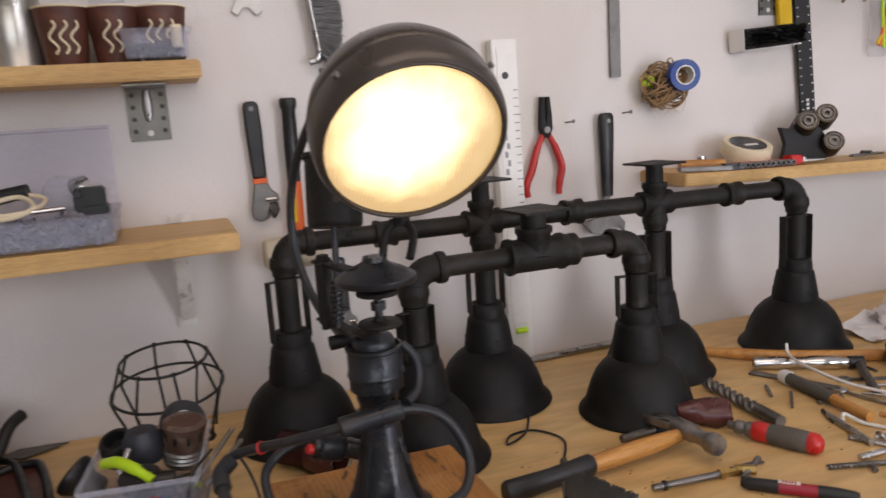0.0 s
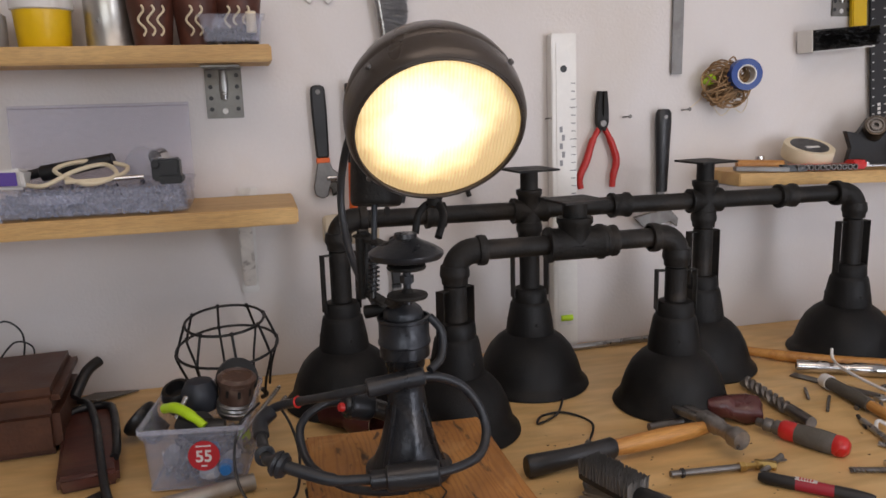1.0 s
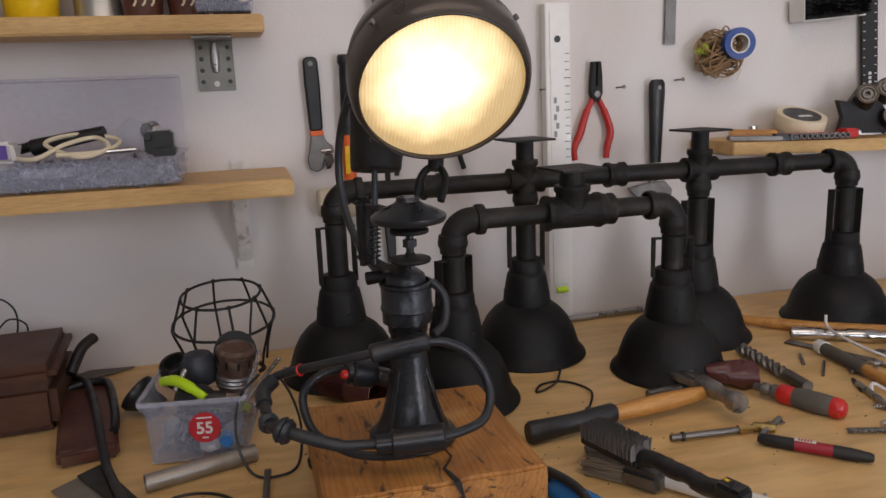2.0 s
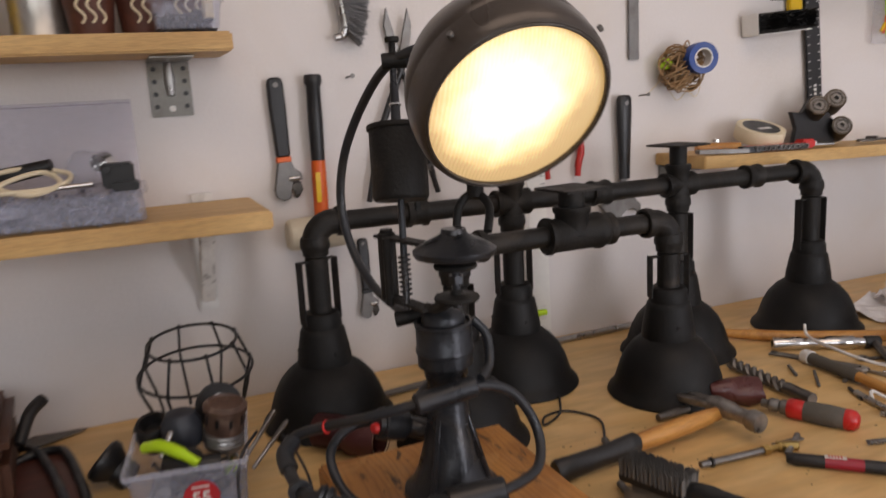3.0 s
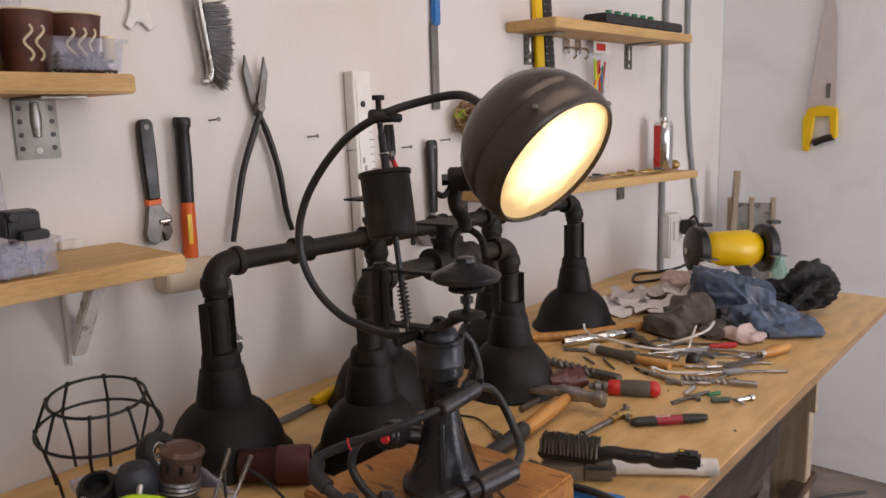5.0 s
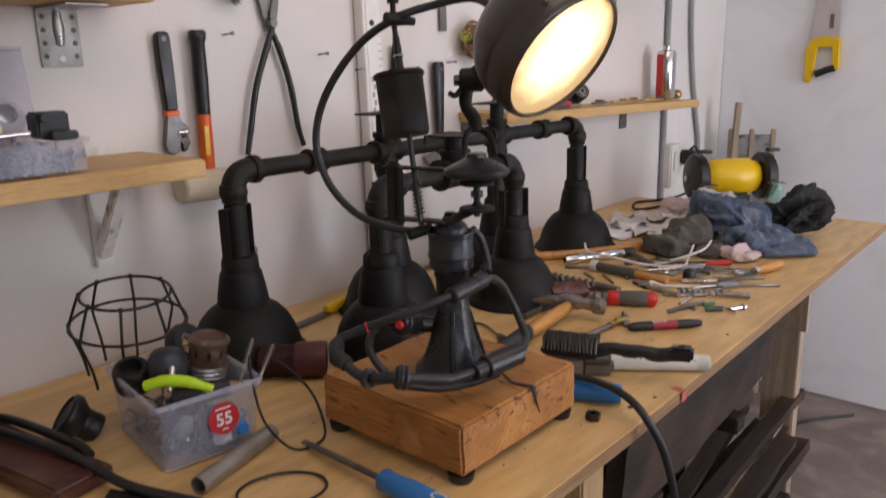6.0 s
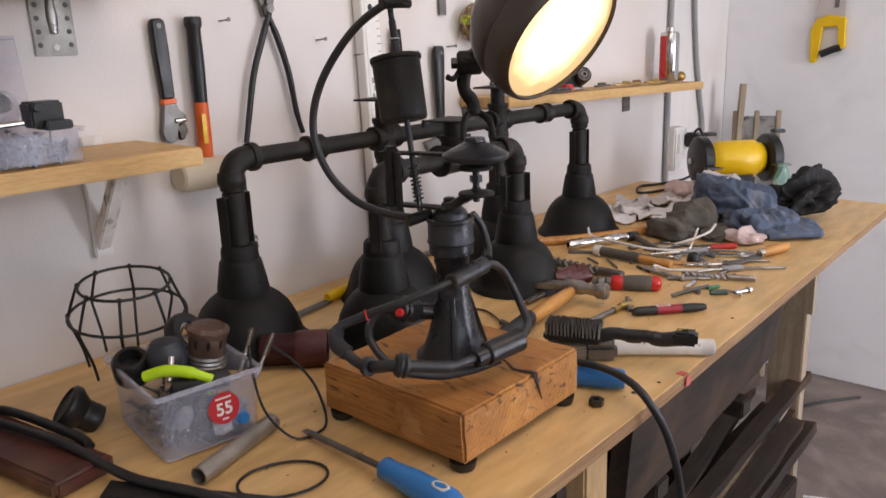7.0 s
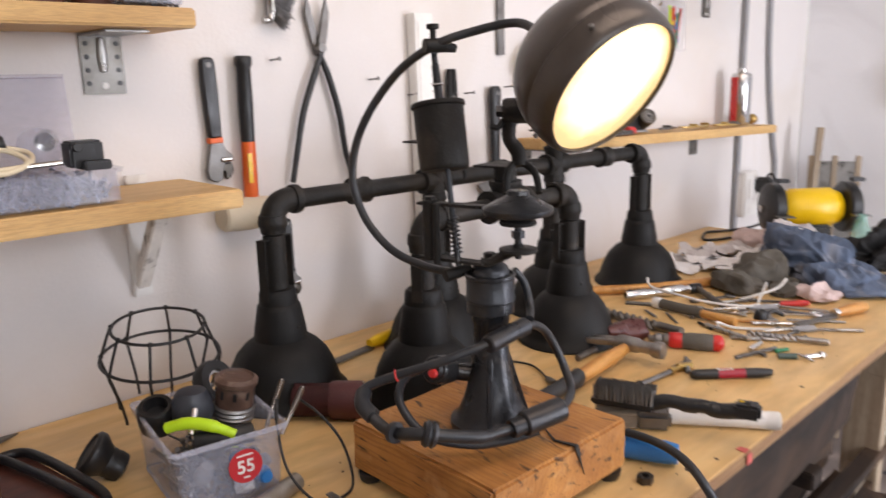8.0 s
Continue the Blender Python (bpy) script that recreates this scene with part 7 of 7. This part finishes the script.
# saw-dust and small litter
rnd = random.Random(21)
bm = bmesh.new()
for k in range(200):
    x = rnd.choice((rnd.uniform(-0.3, 0.4), rnd.uniform(0.4, 1.2)))
    y = rnd.uniform(-0.77, -0.4)
    s = rnd.uniform(0.0004, 0.0014)
    box(s * rnd.uniform(1, 3), s, s * 0.6, (x, y, BZ + s * 0.35), 0, bm=bm)
solo("wood_litter", bm, DARK_WOOD, "scattered dark crumbs and shavings on the bench", "litter", kind="stuff", smooth=0)

# ---- near west end of the bench ----
RIM = clear_plastic("frosted_rim", (0.7, 0.72, 0.8), 0.25, 0.3)
STICKER = material("sticker_red", (0.5, 0.02, 0.03), 0.4, 0, 0.05)


def text_mesh(body, size, depth=0.0004):
    cu = bpy.data.curves.new("text", "FONT")
    cu.body, cu.size, cu.extrude, cu.align_x, cu.align_y = body, size, depth, "CENTER", "CENTER"
    cu.offset = size * 0.02
    ob = bpy.data.objects.new("text", cu)
    scene.collection.objects.link(ob)
    me = bpy.data.meshes.new_from_object(ob.evaluated_get(bpy.context.evaluated_depsgraph_get()))
    bpy.data.objects.remove(ob)
    bm = bmesh.new()
    bm.from_mesh(me)
    return bm


def parts_tub():
    t = thing("plastic_tub", "clear plastic tub crammed with lamp parts and bolts", "tub", Matrix.Translation((-0.176, -0.342, BZ)) @ pose(0, 0, 0, 0, 0, -8))
    b = part("tub", open_box(0.124, 0.166, 0.092, 0.0014, 1.07), CLEAR, t)
    part("rim", open_ring(0.136, 0.181, 0.006), RIM, b).matrix_local = Matrix.Translation((0, 0, 0.089))
    part("base_edge", open_ring(0.12, 0.16, 0.003), RIM, b).matrix_local = Matrix.Translation((0, 0, 0.004))
    m = Matrix.Translation((0.014, -0.0885, 0.052)) @ pose(0, 0, 0, 86, 0, 0)
    s = part("sticker", rod((0, 0, 0), (0, 0, 0.0008), 0.0205, seg=32), STICKER, b, "round red sticker with white 55")
    s.matrix_local = m
    part("number", text_mesh("55", 0.022), WHITE, s).matrix_local = Matrix.Translation((0, -0.001, 0.0012))
    for z, w in ((0.0135, 0.02), (-0.0135, 0.008)):
        part("print_bar", box(w, 0.002, 0.0005, (0, z, 0.0011), 0), WHITE, s)
    part("loose_bolts", grid_heap(0.118, 0.156, 0.04, 11, 60), ZINC, t, "loose bolts and clips")
    rnd = random.Random(5)
    for k, mat_ in enumerate((LIME, BLUE, GREY, WHITE, BLACK, GREY, LIME, BLUE)):
        part("clip", lathe([(0, 0), (0.009, 0), (0.011, 0.01), (0.007, 0.022), (0, 0.022)], 14, Matrix.Translation((rnd.uniform(-0.045, 0.045), rnd.uniform(-0.07, 0.06), rnd.uniform(0.012, 0.045))) @ pose(0, 0, 0, rnd.uniform(0, 90), rnd.uniform(0, 90), 0)), mat_, t)


def open_ring(sx, sy, h):
    bm = bmesh.new()
    for x, y, a, b in ((0, sy / 2, sx, 0.004), (0, -sy / 2, sx, 0.004), (sx / 2, 0, 0.004, sy - 0.005), (-sx / 2, 0, 0.004, sy - 0.005)):
        box(a, b, h, (x, y, 0), 0.001, bm=bm)
    return bm


parts_tub()
TZ = BZ + 0.055


def tub_contents():
    t = thing("lamp_socket", "rusty brown lamp socket with slots and threaded collar", "lamp socket", Matrix.Translation((-0.135, -0.331, TZ + 0.012)) @ pose(0, 0, 0, 8, 6, 0))
    part("collar", lathe([(0.0, 0), (0.025, 0), (0.026, 0.002), (0.026, 0.006), (0.0275, 0.008), (0.026, 0.01), (0.0275, 0.013), (0.026, 0.016), (0.0275, 0.019), (0.0255, 0.022), (0, 0.022)], 32), ZINC, t, "grey threaded collar")
    body = part("body", lathe([(0.0, 0.022), (0.024, 0.022), (0.0245, 0.05), (0.0275, 0.052), (0.0275, 0.057), (0.022, 0.061), (0.02, 0.058), (0, 0.056)], 32), material("dirty_enamel", (0.1, 0.055, 0.04), 0.45, 0, 0.3, 40, 160, 0.2, dirt=(0.3, 0.22, 0.17), dirt_amount=0.6, dirt_scale=30), t, "brown enamelled body")
    for k in range(9):
        a = k * 2 * math.pi / 9
        part("slot", box(0.0045, 0.001, 0.011, (0, 0, 0), 0.0004, m=Matrix.Translation((0.0246 * math.cos(a), 0.0246 * math.sin(a), 0.04)) @ pose(0, 0, 0, 0, 0, math.degrees(a) + 90)), BLACK, body)
    t = thing("rubber_ring", "thick black rubber ring standing in the tub", "rubber ring", Matrix.Translation((-0.132, -0.281, TZ + 0.045)) @ pose(0, 0, 0, 65, 0, 25))
    part("ring", lathe([(0.017, -0.009), (0.03, -0.009), (0.032, 0), (0.03, 0.009), (0.017, 0.009), (0.015, 0), (0.017, -0.009)], 32), BLACK, t)
    part("liner", lathe([(0.0135, -0.006), (0.0165, -0.006), (0.0165, 0.006), (0.0135, 0.006), (0.0135, -0.006)], 28), CHROME, t)
    t = thing("bulb_socket", "dark blue-grey rubber bulb cap", "cap", Matrix.Translation((-0.183, -0.321, TZ + 0.02)))
    part("cap", lathe([(0, 0), (0.022, 0), (0.026, 0.012), (0.025, 0.03), (0.018, 0.042), (0, 0.048)], 28), material("slate_rubber", (0.03, 0.034, 0.045), 0.5), t)
    t = thing("bakelite_socket", "glossy black bakelite lamp socket", "lamp socket", Matrix.Translation((-0.212, -0.281, TZ + 0.012)) @ pose(0, 0, 0, 20, -12, 0))
    part("body", lathe([(0, 0), (0.022, 0), (0.024, 0.01), (0.024, 0.03), (0.02, 0.036), (0.015, 0.036), (0.014, 0.02), (0, 0.02)], 28), BLACK, t)
    t = thing("pliers", "small pliers with bright lime rubber handle", "pliers")
    part("grip", tube([(-0.229, -0.348, TZ + 0.036), (-0.212, -0.368, TZ + 0.043), (-0.192, -0.391, TZ + 0.04), (-0.172, -0.408, TZ + 0.028)], [0.007, 0.0075, 0.0075, 0.006], 12), LIME, t)
    part("shaft", rod((-0.212, -0.376, TZ + 0.03), (-0.197, -0.361, TZ + 0.055), 0.004, seg=10), CHROME, t)
    solo("rubber_hose", tube([(-0.207, -0.376, TZ + 0.02), (-0.177, -0.396, TZ + 0.022), (-0.147, -0.401, TZ + 0.02)], 0.012, 12), BLACK, "black rubber tool grip in the tub", "grip")
    solo("black_fitting", lathe([(0, 0), (0.02, 0), (0.022, 0.02), (0.015, 0.03), (0, 0.03)], 24), BLACK, "black plastic fitting in the tub", "fitting", Matrix.Translation((-0.187, -0.361, TZ)) @ pose(0, 0, 0, 30, 20, 0))
    for a, b in (((-0.122, -0.386, TZ + 0.005), (-0.07, -0.351, TZ + 0.052)), ((-0.112, -0.411, TZ + 0.008), (-0.062, -0.388, TZ + 0.05))):
        c = thing("long_screw", "bright long screw sticking out of the tub", "screw", group="screws in the tub")
        part("shank", rod(a, b, 0.0026, seg=10), ZINC, c)
        d = Vector(b) - Vector(a)
        bm = bmesh.new()
        for k in range(11):
            p = Vector(a) + d * (0.5 + 0.045 * k)
            lathe([(0.0022, -0.0012), (0.0042, 0), (0.0022, 0.0012)], 10, along(p, p + d), bm)
        part("thread", bm, ZINC, c)


tub_contents()


def lamp_guard():
    """Wire bulb cage tipped against the tub."""
    t = thing("lamp_guard", "black wire bulb guard tipped on its side", "lamp guard")
    ax = Vector((-0.03, -0.13, 1.0)).normalized()
    u = ax.cross(Vector((0, 1, 0))).normalized()
    v = ax.cross(u)
    o = Vector((-0.149, -0.154, 0.969))

    def at(r, h, a):
        return o + ax * h + r * (math.cos(a) * u + math.sin(a) * v)

    for r, h in ((0.063, 0.04), (0.0815, -0.006)):
        part("hoop", tube([at(r, h, k * math.pi / 18) for k in range(36)], 0.0023, 8, closed=True, raw=True), BLACK, t)
    for k in range(8):
        a = k * math.pi / 4 + 0.2
        low = -0.108 if k in (2, 5) else -0.092
        part("bar", tube([at(0.0625, 0.041, a), at(0.065, 0.039, a), at(0.08, -0.003, a), at(0.081, -0.016, a), at(0.068, -0.058, a), at(0.062, low, a)], 0.0021, 8, 5), BLACK, t)
        for r, h in ((0.0635, 0.0405), (0.0815, -0.006)):
            part("joint", rod(at(r, h, a) - ax * 0.003, at(r, h, a) + ax * 0.003, 0.0034, seg=8), BLACK, t)
    part("clasp", tube([at(0.056, -0.078, 2.6), at(0.06, -0.09, 2.7), at(0.05, -0.1, 2.8)], 0.004, 8), BLACK, t)


lamp_guard()


def bakelite_cup():
    t = thing("lamp_holder", "matt black bakelite lamp holder lying on its side", "lamp holder", along((-0.287, -0.232, BZ + 0.04), (-0.312, -0.222, BZ + 0.062)) @ Matrix.Diagonal((1.15, 1.15, 0.85, 1)))
    part("bell", lathe([(0.0, -0.004), (0.02, -0.003), (0.022, 0.001), (0.026, -0.003), (0.0265, -0.012), (0.02, -0.024), (0.0175, -0.03), (0, -0.03)], 36), BLACK, t)
    part("neck", lathe([(0, -0.028), (0.0165, -0.029), (0.0175, -0.036), (0.0165, -0.04), (0.0175, -0.044), (0.0165, -0.056), (0.01, -0.06), (0, -0.06)], 32), BLACK, t)


bakelite_cup()


def sandpaper_roll():
    a, b = (0.0, -0.262), (0.062, -0.325)
    t = thing("sandpaper_roll", "dark maroon roll of abrasive cloth on the bench", "sandpaper", Matrix.Translation((a[0], a[1], BZ + 0.0275)) @ pose(0, 0, 0, 0, 90, heading(a, b)))
    bm = bmesh.new()
    prev = None
    n, L = 70, 0.1
    for i in range(n + 1):
        f = i / n
        r = 0.0265 - 0.009 * f
        an = f * 3.3 * 2 * math.pi
        w = bm.verts.new((r * math.cos(an), r * math.sin(an), 0.002 * math.sin(f * 5)))
        w2 = bm.verts.new((r * math.cos(an), r * math.sin(an), L + 0.003 * math.sin(f * 7 + 1)))
        if prev:
            bm.faces.new((prev[0], w, w2, prev[1]))
        prev = (w, w2)
    bmesh.ops.solidify(bm, geom=bm.faces[:], thickness=0.0009)
    part("roll", bm, MAROON, t)
    part("inner_edge", torus(0.0262, 0.0011, Matrix.Translation((0, 0, 0.1025)), seg=40, sub=6), CREAM, t, "pale backing edge of the cloth")
    part("flap", rough_up(lathe([(0.0275, 0.055), (0.0285, 0.06), (0.0285, 0.1), (0.0275, 0.104)], 30), 0.0006, 60), MAROON, t)


sandpaper_roll()


SLEEVE = material("tarnished_aluminium", (0.36, 0.33, 0.29), 0.42, 0.75, 0.12, 30, 160, 0.08, dirt=(0.2, 0.16, 0.12), dirt_amount=0.4, dirt_scale=16)


def metal_sleeve():
    a, b = (-0.247, -0.484), (-0.112, -0.442)
    t = thing("metal_tube", "short dull aluminium tube lying on the bench", "tube", lay(a[0], a[1], 0.0118, heading(a, b)))
    part("tube", lathe([(0.0092, 0), (0.0112, 0), (0.0112, 0.14), (0.0092, 0.14), (0.0092, 0)], 28, pose(0, 0, 0, 0, 90, 0)), SLEEVE, t)


metal_sleeve()


def big_screwdriver():
    a, b = (-0.1, -0.5), (-0.116, -0.762)
    t = thing("screwdriver", "long screwdriver with a blue plastic handle", "screwdriver", lay(a[0], a[1], 0.0165, heading(a, b)))
    part("shaft", rod((0, 0, -0.008), (0.16, 0, 0), 0.0042, seg=12), DULL, t)
    part("tip", box(0.014, 0.009, 0.002, (-0.004, 0, -0.0082), 0.0004), DULL, t)
    h = part("handle", lathe([(0, 0.142), (0.009, 0.142), (0.0135, 0.147), (0.0125, 0.158), (0.0128, 0.165), (0.0155, 0.19), (0.016, 0.23), (0.0155, 0.252), (0.011, 0.262), (0, 0.264)], 10, pose(0, 0, 0, 0, 90, 0)), BLUE, t, "blue faceted handle", smooth=50)
    part("hang_hole", torus(0.0058, 0.0014, Matrix.Translation((0.236, 0, 0.0146)) @ Matrix.Diagonal((1.7, 1, 1, 1)), seg=24), WHITE, h)


big_screwdriver()
t = thing("wire_hoop", "loop of dark flexible wire lying on the bench", "wire")
part("wire", tube([(-0.182 + 0.052 * math.cos(a) * 0.82 + 0.02 * math.sin(a), -0.553 + 0.05 * math.sin(a) * 0.62 - 0.028 * math.cos(a), BZ + 0.003) for a in [k * 2 * math.pi / 20 for k in range(20)]], 0.0019, 6, 4, closed=True), BLACK, t)
t = thing("bent_wire", "springy dark wire bowed out over the tub edge", "wire")
part("wire", tube([(-0.1, -0.385, BZ + 0.098), (-0.128, -0.43, BZ + 0.085), (-0.135, -0.46, BZ + 0.04), (-0.118, -0.49, BZ + 0.006), (-0.085, -0.5, BZ + 0.003), (-0.06, -0.485, BZ + 0.008), (-0.052, -0.455, BZ + 0.045), (-0.06, -0.42, BZ + 0.075), (-0.075, -0.39, BZ + 0.095)], 0.0019, 6), BLACK, t)


def black_plate():
    t = thing("steel_scraper", "wide steel plastering blade with black coating", "scraper")
    out = [(-0.362, -0.452), (-0.312, -0.404), (-0.208, -0.592), (-0.24, -0.622)]
    part("blade", prism([out[0], out[1], out[2], out[3]][::-1], 0.0015, Matrix.Translation((0, 0, BZ + 0.004)), bev=0), SLEEVE, t, "bare worn steel", smooth=0)
    part("coating", prism([(-0.336, -0.427), (-0.312, -0.404), (-0.208, -0.592), (-0.224, -0.606)][::-1], 0.003, Matrix.Translation((0, 0, BZ + 0.0058)), bev=0.0005), BLACK, t)
    part("edge", box(0.04, 0.016, 0.003, (-0.224, -0.607, BZ + 0.0022), 0.0005, m=None), PINE, t)
    o = thing("putty_knife", "orange plastic tool handle near the bench edge", "tool handle")
    part("handle", tube([(-0.325, -0.545, BZ + 0.011), (-0.29, -0.575, BZ + 0.012), (-0.262, -0.612, BZ + 0.011)], 0.0105, 14), ORANGE, o)


black_plate()


def sanding_block():
    t = thing("block_plane", "old mahogany block plane with black frame handle", "plane", Matrix.Translation((-0.354, -0.245, BZ)) @ pose(0, 0, 0, 0, 0, 10))
    part("sole", rough_up(box(0.078, 0.27, 0.024, (0, -0.005, 0.0125), 0.006, seg=3), 0.001, 30), MAHOGANY, t, "worn mahogany board")
    part("frame", tube([(0.034, -0.1, 0.024), (0.038, -0.07, 0.028), (0.036, 0.05, 0.031), (0.024, 0.095, 0.031), (-0.02, 0.1, 0.028), (-0.033, 0.09, 0.02)], 0.0062, 10), BLACK, t, "bent black handle frame")
    part("lever", tube([(-0.02, 0.1, 0.05), (0.0, 0.13, 0.08), (0.02, 0.15, 0.09)], 0.009, 10), BLACK, t)
    c = thing("leather_box", "dark brown leather-covered box", "box", Matrix.Translation((-0.496, -0.165, BZ)) @ pose(0, 0, 0, 0, 0, 4))
    b = part("body", rough_up(box(0.2, 0.2, 0.075, (0, 0, 0.0385), 0.012, seg=4), 0.002, 18), LEATHER, c)
    part("lid", rough_up(box(0.206, 0.206, 0.032, (0, 0, 0.09), 0.012, seg=4), 0.002, 18), LEATHER, c)
    k = thing("power_cable", "thick black power cable crossing the bench", "cable")
    part("cable", tube([(-0.43, -0.045, BZ + 0.008), (-0.378, -0.13, BZ + 0.031), (-0.349, -0.22, BZ + 0.033), (-0.323, -0.33, BZ + 0.031), (-0.3, -0.425, BZ + 0.015), (-0.266, -0.53, BZ + 0.016), (-0.233, -0.645, BZ + 0.013), (-0.2, -0.75, BZ + 0.012), (-0.172, -0.825, BZ - 0.01), (-0.16, -0.845, BZ - 0.3), (-0.15, -0.9, 0.01)], 0.0058, 10), RUBBER, k)


sanding_block()
solo("pointed_trowel", prism([(-0.415, -0.035), (-0.39, -0.012), (-0.315, -0.02), (-0.38, -0.055)], 0.003, Matrix.Translation((0, 0, BZ + 0.003)), bev=0.0004), DULL, "small dark pointing trowel blade by the wall", "trowel")
t = thing("wire_coil", "thin dark wire curled against the wall", "wire")
part("wire", tube([(-0.57, -0.05, BZ + 0.06), (-0.52, -0.05, BZ + 0.155), (-0.485, -0.05, BZ + 0.14), (-0.49, -0.05, BZ + 0.09), (-0.53, -0.05, BZ + 0.08), (-0.5, -0.045, BZ + 0.12), (-0.472, -0.045, BZ + 0.11), (-0.48, -0.05, BZ + 0.08), (-0.54, -0.05, BZ + 0.05)], 0.0016, 6), BLACK, t)
part("plaster_lump", rough_up(lathe([(0, 0), (0.035, 0), (0.03, 0.03), (0.018, 0.05), (0, 0.06)], 16, Matrix.Translation((-0.53, -0.06, BZ))), 0.006, 40), GREY, t)
solo("pencil_stub", rod((-0.3955, -0.5, BZ + 0.006), (-0.385, -0.56, BZ + 0.006), 0.0055, seg=10), DULL, "short dark steel punch", "punch")

# ---- loose bolts ----
rnd = random.Random(77)
for k in range(16):
    x, y = rnd.uniform(0.62, 1.08), rnd.uniform(-0.68, -0.36)
    c = thing("small_bolt", "small loose bolt lying on the bench", "bolt", lay(x, y, 0.0042, rnd.uniform(0, 360)), "loose bolts on the bench")
    L = rnd.uniform(0.014, 0.03)
    part("shank", rod((0, 0, 0), (L, 0, -0.0012), 0.0024, seg=10), DULL, c)
    part("head", rod((-0.004, 0, 0), (0.0005, 0, 0), 0.0044, seg=6), DULL, c, smooth=20)
